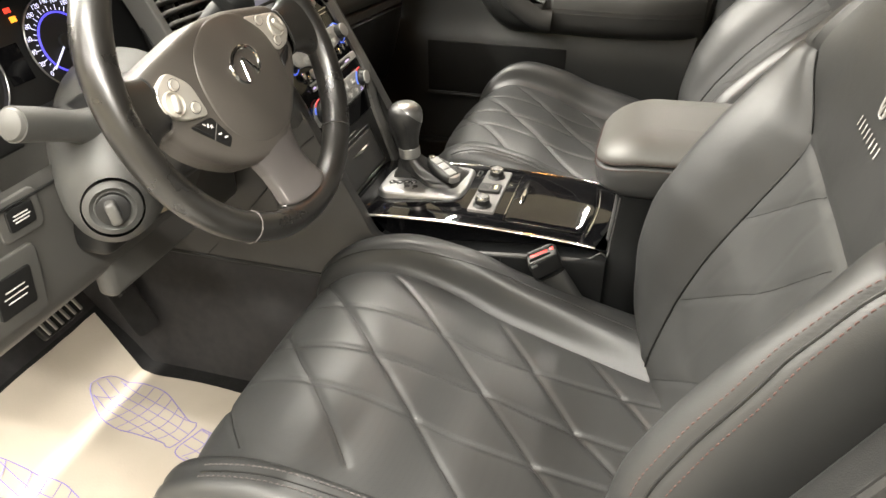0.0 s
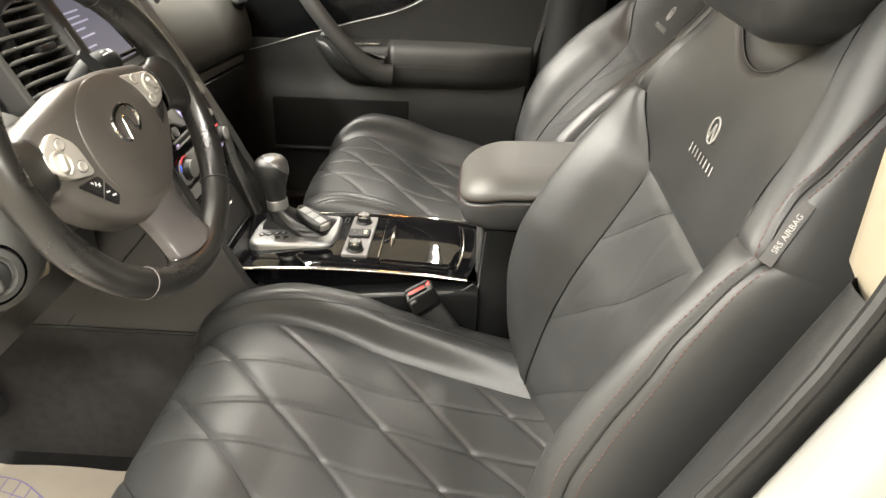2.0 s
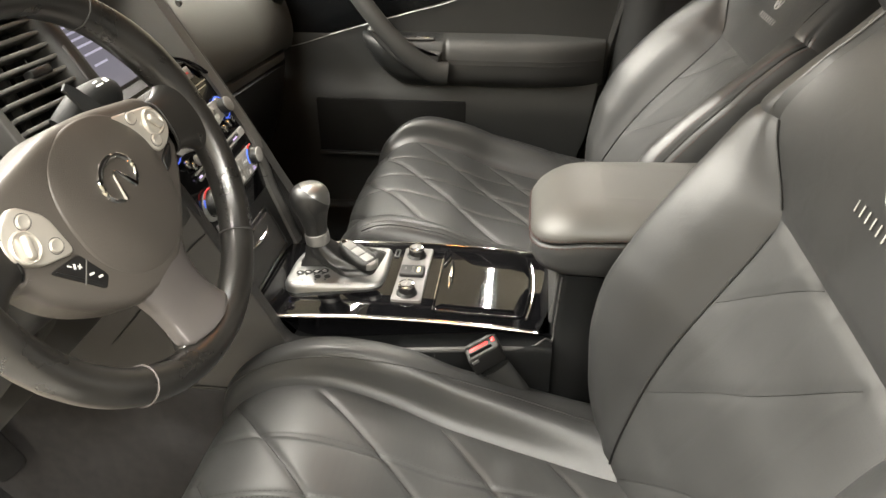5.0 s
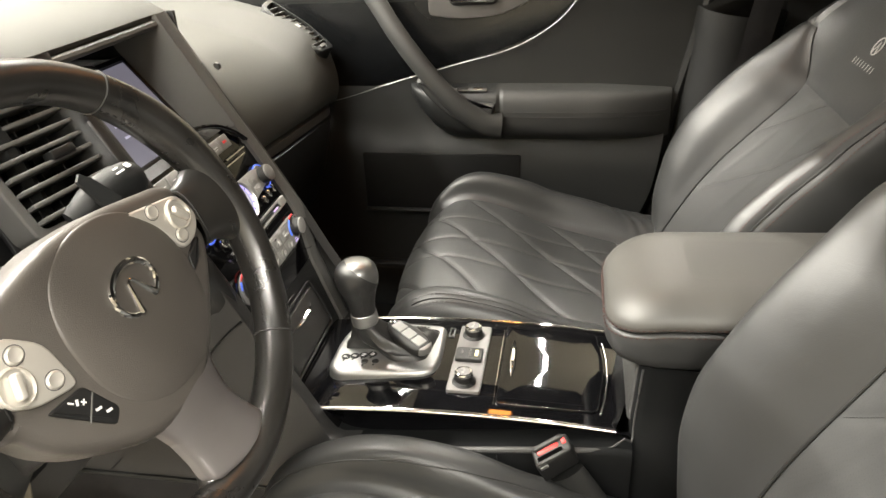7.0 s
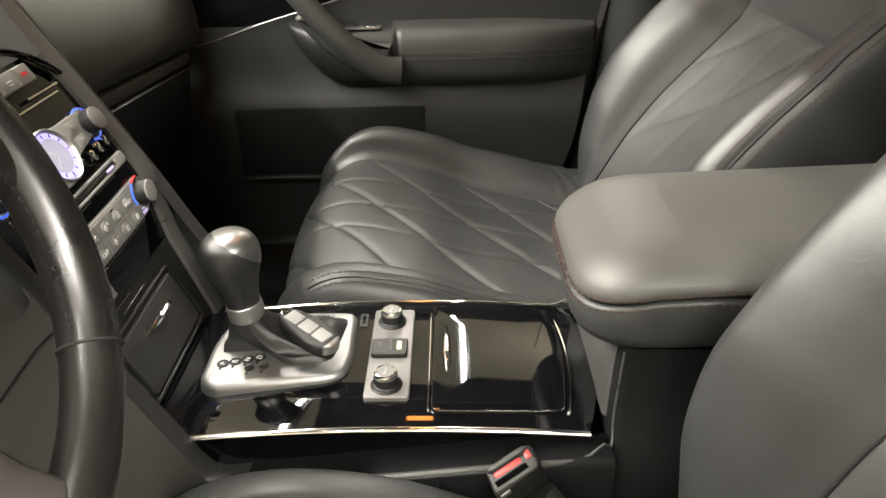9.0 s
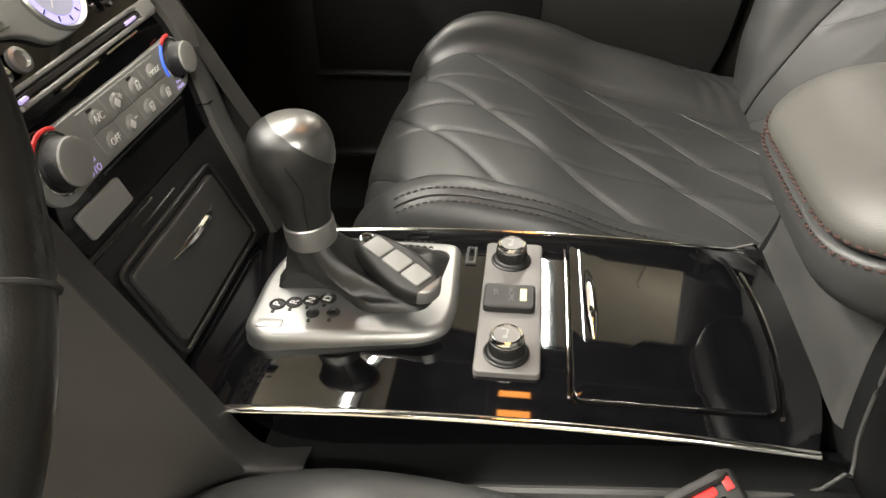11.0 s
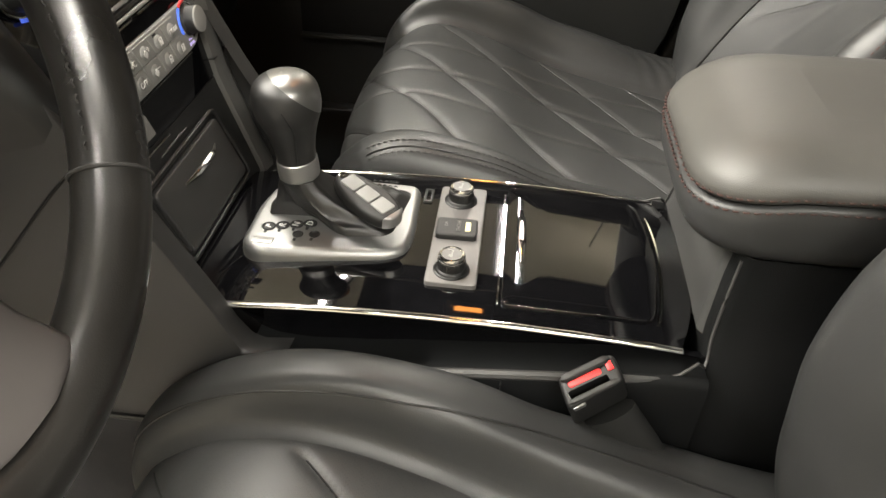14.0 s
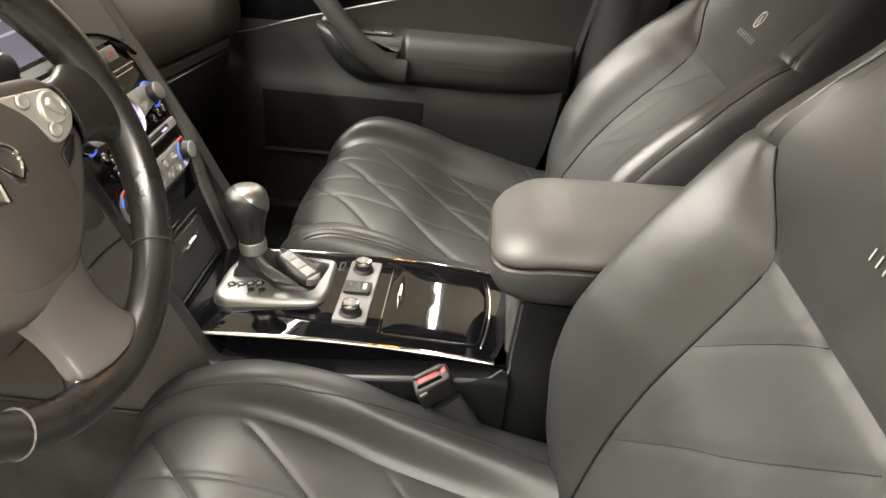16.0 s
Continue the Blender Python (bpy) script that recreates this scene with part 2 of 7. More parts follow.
def spline(pts, n):
    """A smooth curve through the points, n points evenly along it."""
    p = np.asarray(pts, float)
    p = np.vstack([2 * p[0] - p[1], p, 2 * p[-1] - p[-2]])
    out = []
    s = np.linspace(0, 1, 24, endpoint=False)[:, None]
    for a, b, c, d in zip(p[:-3], p[1:-2], p[2:-1], p[3:]):
        out.append(0.5 * (2 * b + (c - a) * s + (2 * a - 5 * b + 4 * c - d) * s ** 2 + (3 * b - a - 3 * c + d) * s ** 3))
    out = np.vstack(out + [p[-2][None]])
    run = np.r_[0, np.cumsum(np.linalg.norm(np.diff(out, axis=0), axis=1))]
    at = np.linspace(0, run[-1], n)
    return np.stack([np.interp(at, run, out[:, k]) for k in range(out.shape[1])], 1)


def axes(origin, x, z):
    """A frame at origin with its z along z and its x as near to x as can be."""
    z = Vector(z).normalized()
    y = z.cross(Vector(x)).normalized()
    x = y.cross(z)
    m = Matrix((x, y, z)).transposed().to_4x4()
    m.translation = origin
    return m


def join(*bms):
    base = bms[0]
    for b in bms[1:]:
        me = bpy.data.meshes.new("tmp")
        b.to_mesh(me)
        b.free()
        base.from_mesh(me)
        bpy.data.meshes.remove(me)
    return base


def box(centre, size, bevel=0.003, seg=2, m=None):
    bm = bmesh.new()
    bmesh.ops.create_cube(bm, size=1)
    bmesh.ops.scale(bm, vec=size, verts=bm.verts)
    if bevel:
        bmesh.ops.bevel(bm, geom=list(bm.edges), offset=bevel, segments=seg, profile=0.5, affect="EDGES")
    bmesh.ops.transform(bm, matrix=(m or Matrix.Identity(4)) @ Matrix.Translation(centre), verts=bm.verts)
    return bm


def rounded(pts, r, n=5):
    """A polygon with its corners rounded by r (one number, or one for each corner)."""
    out = []
    k = len(pts)
    for i in range(k):
        a, b, c = (Vector(pts[j % k][:2]) for j in (i - 1, i, i + 1))
        rr = r[i] if isinstance(r, (list, tuple)) else r
        d1, d2 = (a - b), (c - b)
        t = min(rr, d1.length * 0.48, d2.length * 0.48)
        p, q = b + d1.normalized() * t, b + d2.normalized() * t
        for s in np.linspace(0, 1, n):
            out.append(tuple((1 - s) ** 2 * p + 2 * s * (1 - s) * b + s * s * q))
    return out


def rect(x0, x1, y0, y1, r=0.004, n=5):
    return rounded([(x0, y0), (x1, y0), (x1, y1), (x0, y1)], r, n)


def inset(loop, d):
    """The loop moved inwards by d."""
    p = np.asarray(loop, float)
    e = np.roll(p, -1, 0) - p
    e /= np.maximum(np.linalg.norm(e, axis=1, keepdims=True), 1e-9)
    nrm = np.stack([-e[:, 1], e[:, 0]], 1)
    v = nrm + np.roll(nrm, 1, 0)
    v /= np.maximum(np.linalg.norm(v, axis=1, keepdims=True), 1e-9)
    area = np.sum(p[:, 0] * np.roll(p[:, 1], -1) - p[:, 1] * np.roll(p[:, 0], -1))
    return p + v * d * (1 if area > 0 else -1)


def plate(outline, h0, h1, bevel=0.002, holes=(), m=None, steps=3, crown=None, flare=0.0):
    """A slab of that outline from h0 to h1, its upper rim rounded, with holes through it. crown(x, y) lifts the top."""
    bm = bmesh.new()
    m = m or Matrix.Identity(4)
    loops = [(np.asarray(inset(outline, -flare)), h0), (np.asarray(outline, float), h1 - bevel)]
    for k in range(1, steps + 1):
        a = k / steps * math.pi / 2
        loops.append((inset(outline, bevel * (1 - math.cos(a))), h1 - bevel + bevel * math.sin(a)))
    lift = crown or (lambda x, y: 0.0)
    rings = []
    for loop, h in loops:
        rings.append([bm.verts.new((x, y, h + (lift(x, y) if h > h0 else 0))) for x, y in loop])
    for a, b in zip(rings[:-1], rings[1:]):
        for i in range(len(a)):
            j = (i + 1) % len(a)
            bm.faces.new((a[i], a[j], b[j], b[i]))
    if crown and not holes:
        cx, cy = np.mean(np.asarray(outline), axis=0)
        last = loops[-1][0]
        for f in (0.86, 0.68, 0.5, 0.32, 0.14):
            ring = [bm.verts.new((cx + (x - cx) * f, cy + (y - cy) * f, h1 + lift(cx + (x - cx) * f, cy + (y - cy) * f))) for x, y in last]
            for i in range(len(ring)):
                j = (i + 1) % len(ring)
                bm.faces.new((rings[-1][i], rings[-1][j], ring[j], ring[i]))
            rings.append(ring)
    bottom = rings[0]
    top = rings[-1]
    if not holes:
        bm.faces.new(top)
        bm.faces.new(bottom)
    else:
        edges = [bm.edges.get((top[i], top[(i + 1) % len(top)])) for i in range(len(top))]
        for hole in holes:
            up = [bm.verts.new((x, y, h1 + lift(x, y))) for x, y in hole]
            low = [bm.verts.new((x, y, h0)) for x, y in hole]
            for i in range(len(up)):
                j = (i + 1) % len(up)
                bm.faces.new((up[i], up[j], low[j], low[i]))
                edges.append(bm.edges.get((up[i], up[j])))
        bmesh.ops.triangle_fill(bm, use_beauty=True, use_dissolve=False, edges=edges)
    bmesh.ops.transform(bm, matrix=m, verts=bm.verts)
    return bm


def lathe(profile, n=28, m=None, squash=1.0, close=True):
    """A turned shape: (radius, height) pairs about the z of m."""
    bm = bmesh.new()
    rings = []
    for r, h in profile:
        rings.append([bm.verts.new((r * math.cos(2 * math.pi * k / n), squash * r * math.sin(2 * math.pi * k / n), h)) for k in range(n)])
    for a, b in zip(rings[:-1], rings[1:]):
        for i in range(n):
            j = (i + 1) % n
            bm.faces.new((a[i], a[j], b[j], b[i]))
    if close:
        bm.faces.new(rings[0])
        bm.faces.new(rings[-1])
    bmesh.ops.transform(bm, matrix=m or Matrix.Identity(4), verts=bm.verts)
    return bm


def tube(path, r, n=12, closed=False, flat=1.0, up=(0, 0, 1)):
    """A rod along the path; r may be a list; flat squeezes it along up."""
    p = np.asarray(path, float)
    k = len(p)
    rr = np.broadcast_to(np.asarray(r, float), (k,))
    bm = bmesh.new()
    rings = []
    for i in range(k):
        a, b = p[(i - 1) % k if closed else max(i - 1, 0)], p[(i + 1) % k if closed else min(i + 1, k - 1)]
        t = Vector(b - a).normalized()
        u = Vector(up)
        s = t.cross(u).normalized() if abs(t.dot(u)) < 0.99 else t.cross(Vector((1, 0, 0))).normalized()
        v = s.cross(t).normalized()
        rings.append([bm.verts.new(Vector(p[i]) + float(rr[i]) * (math.cos(2 * math.pi * j / n) * s + flat * math.sin(2 * math.pi * j / n) * v)) for j in range(n)])
    pairs = list(zip(rings[:-1], rings[1:])) + ([(rings[-1], rings[0])] if closed else [])
    for a, b in pairs:
        for i in range(n):
            j = (i + 1) % n
            bm.faces.new((a[i], a[j], b[j], b[i]))
    if not closed:
        bm.faces.new(rings[0])
        bm.faces.new(rings[-1])
    return bm


def letters(body, size, m, mat, parent, name="lettering", label="", extrude=0.0002):
    cu = bpy.data.curves.new("text", "FONT")
    cu.body, cu.size, cu.extrude, cu.align_x, cu.align_y = body, size, extrude, "CENTER", "CENTER"
    cu.resolution_u = 3
    ob = bpy.data.objects.new("text", cu)
    scene.collection.objects.link(ob)
    bpy.context.view_layer.update()
    me = bpy.data.meshes.new_from_object(ob)
    bpy.data.objects.remove(ob)
    bpy.data.curves.remove(cu)
    me.transform(m)
    me.materials.clear()
    me.materials.append(mat)
    me.name = name
    out = place(new(name, me), parent)
    return tagged(out, label) if label else out


def bars(spots, m, mat, parent, name="marking", label="", h=0.0004):
    """Flat printed bars: (x, y, width, height, turn) in the frame m."""
    out = None
    for x, y, w, t, *turn in spots:
        b = box((0, 0, h / 2), (w, t, h), 0, 1, m @ pose(x, y, 0, 0, 0, turn[0] if turn else 0))
        out = b if out is None else join(out, b)
    return part(name, out, mat, parent, label)


def stitches(name, path, normals, mat, parent, length=0.0042, gap=0.0024, width=0.0011, shift=None, label=""):
    """A row of thread stitches along a path that lies on a surface."""
    p = np.asarray(path, float)
    nn = np.asarray(normals, float)
    run = np.r_[0, np.cumsum(np.linalg.norm(np.diff(p, axis=0), axis=1))]
    verts, faces = [], []
    for s in np.arange(0.002, run[-1] - length, length + gap):
        a = np.array([np.interp(s, run, p[:, k]) for k in range(3)])
        b = np.array([np.interp(s + length, run, p[:, k]) for k in range(3)])
        nv = np.array([np.interp(s + length / 2, run, nn[:, k]) for k in range(3)])
        nv /= np.linalg.norm(nv)
        t = (b - a) / max(np.linalg.norm(b - a), 1e-9)
        side = np.cross(t, nv)
        mid = (a + b) / 2 + nv * width * 0.75
        k = len(verts)
        for end, lift in ((a, 0.0), (mid, 1.0), (b, 0.0)):
            c = end if lift else end - nv * width * 0.2
            verts += [c + side * width * 0.5, c + nv * width * 0.3, c - side * width * 0.5, c - nv * width * 0.9]
        for r in (0, 4):
            for j in range(4):
                faces.append((k + r + j, k + r + (j + 1) % 4, k + r + 4 + (j + 1) % 4, k + r + 4 + j))
    me = bpy.data.meshes.new(name)
    me.from_pydata([tuple(v) for v in verts], [], faces)
    finish(me, mat, 80)
    ob = place(new(name, me), parent)
    return tagged(ob, label) if label else ob


def interp(x, pairs):
    return np.interp(x, [p[0] for p in pairs], [p[1] for p in pairs])


def smooth(a, n=9):
    """A running mean with its ends held."""
    k = np.hanning(n + 2)[1:-1]
    k /= k.sum()
    return np.convolve(np.pad(np.asarray(a, float), n // 2, mode="edge"), k, "valid")


def line_distance(px, py, lines):
    """Distance of the points to the nearest of the polylines."""
    best = np.full(px.shape, 9.0)
    for line in lines:
        for (x0, y0), (x1, y1) in zip(line[:-1], line[1:]):
            dx, dy = x1 - x0, y1 - y0
            k = np.clip(((px - x0) * dx + (py - y0) * dy) / (dx * dx + dy * dy + 1e-12), 0, 1)
            best = np.minimum(best, np.hypot(px - x0 - k * dx, py - y0 - k * dy))
    return best

# ---------------------------------------------------------------- showroom
def structure(name, bm, mat, label, category, angle=38):
    return tagged(part(name, bm, mat, None, angle=angle), label, category, kind="structure")


structure("floor", box((0, 0.3, GROUND - 0.05), (13, 11, 0.1), 0), TILE, "pale polished showroom floor", "floor")
structure("ceiling", box((0, 0.3, CEIL + 0.05), (13, 11, 0.1), 0), CEILING, "off-white showroom ceiling", "ceiling")
for nm, c, s in (("wall_north", (0, 5.85, 1.77), (13, 0.1, 3.05)), ("wall_south", (0, -5.25, 1.77), (13, 0.1, 3.05)),
                 ("wall_east", (6.55, 0.3, 1.77), (0.1, 10.9, 3.05)), ("wall_west", (-6.55, 0.3, 1.77), (0.1, 10.9, 3.05))):
    structure(nm, box(c, s, 0), WALL, "plain warm white showroom wall", "wall")
for lx, ly, along, watts in TUBES:
    lamp = thing("ceiling_light", "long white tube light fixed under the ceiling", "ceiling light", "ceiling tube lights", at=(lx, ly, CEIL))
    part("housing", box((0, 0, CEIL - 0.03), (2.44, 0.14, 0.058), 0.004, 2, pose(lx, ly, 0, 0, 0, 0 if along == "x" else 90)), WHITE_PAINT, lamp)

# housings for the added uplights
for lx, ly, watts in ADDED_UPLIGHTS:
    lamp = thing("added_uplight", "added trough light, out of view, that brightens the ceiling for reflections", "ceiling light", "pendant lights", at=(lx, ly, CEIL))
    part("trough", box((lx, ly, CEIL - 0.83), (2.44, 0.16, 0.05), 0.006, 2), WHITE_PAINT, lamp)
    for ox in (-0.9, 0.9):
        part("rod", box((lx + ox, ly, CEIL - 0.405), (0.012, 0.012, 0.81), 0), SILVER, lamp)

# ---------------------------------------------------------------- car shell
YC = 0.008           # middle of the console top
ARM_Y = 0.018        # middle of the armrest and its pedestal
FLOOR = 0.44         # carpet in front of the seats
body = thing("car_body", "white car body shell with dark carpeted floor and dark headliner", "car body", kind="structure", at=(0, 0, GROUND))


def sheet_bm(rows, t):
    """A curved panel through rows of points, given the thickness t towards the far side."""
    bm = bmesh.new()
    a = [[bm.verts.new(p) for p in r] for r in rows]
    b = [[bm.verts.new((p[0], p[1] + t, p[2])) for p in r] for r in rows]
    for grid in (a, b):
        for r0, r1 in zip(grid[:-1], grid[1:]):
            for i in range(len(r0) - 1):
                bm.faces.new((r0[i], r0[i + 1], r1[i + 1], r1[i]))
    ring = lambda g: g[0] + [r[-1] for r in g[1:]] + g[-1][-2::-1] + [r[0] for r in g[-2:0:-1]]
    ra, rb = ring(a), ring(b)
    for i in range(len(ra)):
        j = (i + 1) % len(ra)
        bm.faces.new((ra[i], ra[j], rb[j], rb[i]))
    return bm


def patch(name, pts, mat, parent=body, label="", t=0.012, axis=(0, 0, 1)):
    """A panel through the outline points, given a thickness along axis."""
    bm = bmesh.new()
    a = [bm.verts.new(p) for p in pts]
    b = [bm.verts.new(Vector(p) + Vector(axis) * t) for p in pts]
    bm.faces.new(a)
    bm.faces.new(b)
    for i in range(len(a)):
        j = (i + 1) % len(a)
        bm.faces.new((a[i], a[j], b[j], b[i]))
    return part(name, bm, mat, parent, label)


part("floor_pan", box((0.2, 0.0, 0.3375), (2.4, 1.40, 0.205), 0.004), CARPET, body, "dark carpet")
for sy, nm in ((-1, "door_sill"), (1, "far_sill")):
    part(nm, box((0.2, sy * 0.765, 0.36), (2.4, 0.13, 0.25), 0.02, 3), WHITE_PAINT, body, "white painted sill")
part("bulkhead", box((-0.99, 0, 0.79), (0.02, 1.40, 0.70), 0.004), CARPET, body, "dark carpeted bulkhead")
patch("toe_board", [(-0.98, -0.69, 0.84), (-0.98, 0.69, 0.84), (-0.60, 0.69, 0.443), (-0.60, -0.69, 0.443)], CARPET, label="dark carpeted toe board", t=0.015, axis=(-0.7, 0, -0.7))
part("rear_bulkhead", box((1.39, 0, 0.95), (0.02, 1.40, 1.02), 0.004), PLASTIC, body)



def roof_z(x, y):
    return 1.70 - 0.09 * (abs(y) / 0.6) ** 3.5 - 0.25 * max(0, 0.1 - x) ** 1.5 - 0.05 * max(0, x - 0.6) ** 2


def roof_piece(name, x0, x1, y0, y1, lift, mat, label):
    g = [[(x, y, roof_z(x, y) + lift) for y in np.linspace(y0, y1, 11)] for x in np.linspace(x0, x1, 12)]
    return sheet(name, g, mat, body, label, flip=True)


roof_piece("headliner", -0.28, 1.40, -0.60, 0.60, 0.0, HEADLINER, "dark grey headliner")
roof_piece("roof_skin", -0.28, 1.40, -0.60, 0.60, 0.04, WHITE_PAINT, "white painted roof")
for sy, nm in ((-1, "roof_rail"), (1, "far_roof_rail")):
    part(nm, tube(spline([(-0.98, sy * 0.70, 1.10), (-0.66, sy * 0.665, 1.36), (-0.38, sy * 0.64, 1.52), (-0.15, sy * 0.62, 1.59), (0.2, sy * 0.615, 1.625), (0.7, sy * 0.615, 1.625), (1.4, sy * 0.61, 1.56)], 24), 0.032, 10), WHITE_PAINT, body, "white painted roof rail")
part("rear_side", box((0.93, 0.735, 0.93), (0.94, 0.05, 0.97), 0.01), HARD_BLACK, body)
part("far_roof_trim", sheet_bm([[(x, 0.625 + 0.012 * s, 1.62 - 0.27 * max(0.0, 0.1 - x) ** 1.4 - 0.20 * s) for s in np.linspace(0, 1, 5)] for x in np.linspace(-0.35, 1.39, 14)], 0.012), HEADLINER, body, "dark cloth trim over the far door")
part("rear_side", box((1.02, -0.72, 0.95), (0.76, 0.06, 0.93), 0.01), PLASTIC, body)

# lit map lamps in the roof
lampbox = thing("roof_lamp", "grey roof lamp unit with two lit amber lenses", "roof lamp", at=(0.012, 0.285, 1.65))
part("housing", box((0.012, 0.285, 1.650), (0.13, 0.30, 0.044), 0.006, 3), PLASTIC_GREY, lampbox)
for y in (0.355, 0.215):
    part("lamp_lens", box((0.012, y, 1.6265), (0.074, 0.048, 0.003), 0.001), LENS, lampbox, "lit amber lamp lens")

# pillar beside the driver's seat
pillar = thing("pillar_trim", "cream upper and grey lower pillar trim on white painted pillar", "pillar", kind="structure", at=(0.45, -0.74, GROUND))


def post(name, rows, mat, label=""):
    """A post from rows of z, x0, x1, y0 (inner), y1 (outer), with rounded front corners."""
    g = []
    for z, x0, x1, y0, y1 in rows:
        ring = rounded([(x0, y1), (x0, y0), (x1, y0), (x1, y1)], 0.018, 5)
        g.append([(x, y, z) for x, y in ring])
    return sheet(name, g, mat, pillar, label, wrap=True, angle=50)


post("lower_trim", [(0.44, 0.16, 0.56, -0.676, -0.735), (0.75, 0.235, 0.58, -0.676, -0.738), (0.95, 0.306, 0.60, -0.684, -0.740), (1.06, 0.350, 0.60, -0.692, -0.742), (1.164, 0.391, 0.61, -0.700, -0.744)], PLASTIC, "dark grey lower pillar trim")
post("upper_trim", [(1.150, 0.404, 0.60, -0.694, -0.742), (1.168, 0.397, 0.60, -0.680, -0.742), (1.26, 0.402, 0.60, -0.672, -0.730), (1.42, 0.452, 0.61, -0.635, -0.70), (1.62, 0.53, 0.66, -0.585, -0.64)], CREAM, "cream upper pillar trim")
post("painted_pillar", [(0.30, 0.080, 0.70, -0.737, -0.785), (0.62, 0.195, 0.70, -0.743, -0.790), (0.95, 0.306, 0.70, -0.748, -0.795), (1.16, 0.396, 0.68, -0.750, -0.795), (1.42, 0.478, 0.67, -0.704, -0.77), (1.62, 0.55, 0.70, -0.645, -0.70)], WHITE_PAINT, "white painted pillar")
part("door_seal", tube(spline([(0.100, -0.7375, 0.46), (0.195, -0.7405, 0.72), (0.288, -0.744, 0.95), (0.383, -0.747, 1.16), (0.468, -0.705, 1.40), (0.54, -0.65, 1.60)], 30), 0.005, 8), BLACK, pillar, "black rubber door seal")

# far pillar behind the passenger seat
far = thing("far_pillar_trim", "dark grey pillar trim with seat belt behind the passenger seat", "pillar", kind="structure", at=(0.45, 0.72, GROUND))
part("trim", tube(spline([(0.37, 0.735, 0.45), (0.39, 0.735, 0.80), (0.415, 0.73, 1.10), (0.435, 0.70, 1.30), (0.47, 0.63, 1.60)], 20), [0.085] * 8 + list(np.linspace(0.085, 0.075, 12)), 14), HARD_BLACK, far)
belt = spline([(0.40, 0.625, 0.52), (0.405, 0.628, 0.80), (0.43, 0.618, 1.08), (0.46, 0.585, 1.30)], 24)
sheet("belt_webbing", np.stack([belt + np.array((-0.024, 0.004, 0)), belt, belt + np.array((0.024, 0.004, 0))], 1), MAT_RUBBER, far, "dark seat belt webbing")

# ---------------------------------------------------------------- seats
def loft(rows, sections):
    """rows: centre points (x, z) with their normal; sections: per row an array of (side, height). Points in seat axes."""
    out = []
    for (x, z, nx, nz), sec in zip(rows, sections):
        out.append(np.stack([x + nx * sec[:, 1], sec[:, 0], z + nz * sec[:, 1]], 1))
    return np.array(out)


def with_normals(p, sign):
    t = np.gradient(p, axis=0)
    t /= np.linalg.norm(t, axis=1, keepdims=True)
    return np.concatenate([p, np.stack([-t[:, 1] * sign, t[:, 0] * sign], 1)], 1)


def grid_normals(g):
    a, b = np.gradient(g, axis=0), np.gradient(g, axis=1)
    n = np.cross(a, b)
    return n / np.maximum(np.linalg.norm(n, axis=2, keepdims=True), 1e-12)


def half_section(seam, seam_h, pts, n):
    return spline([(seam, seam_h)] + pts, n)


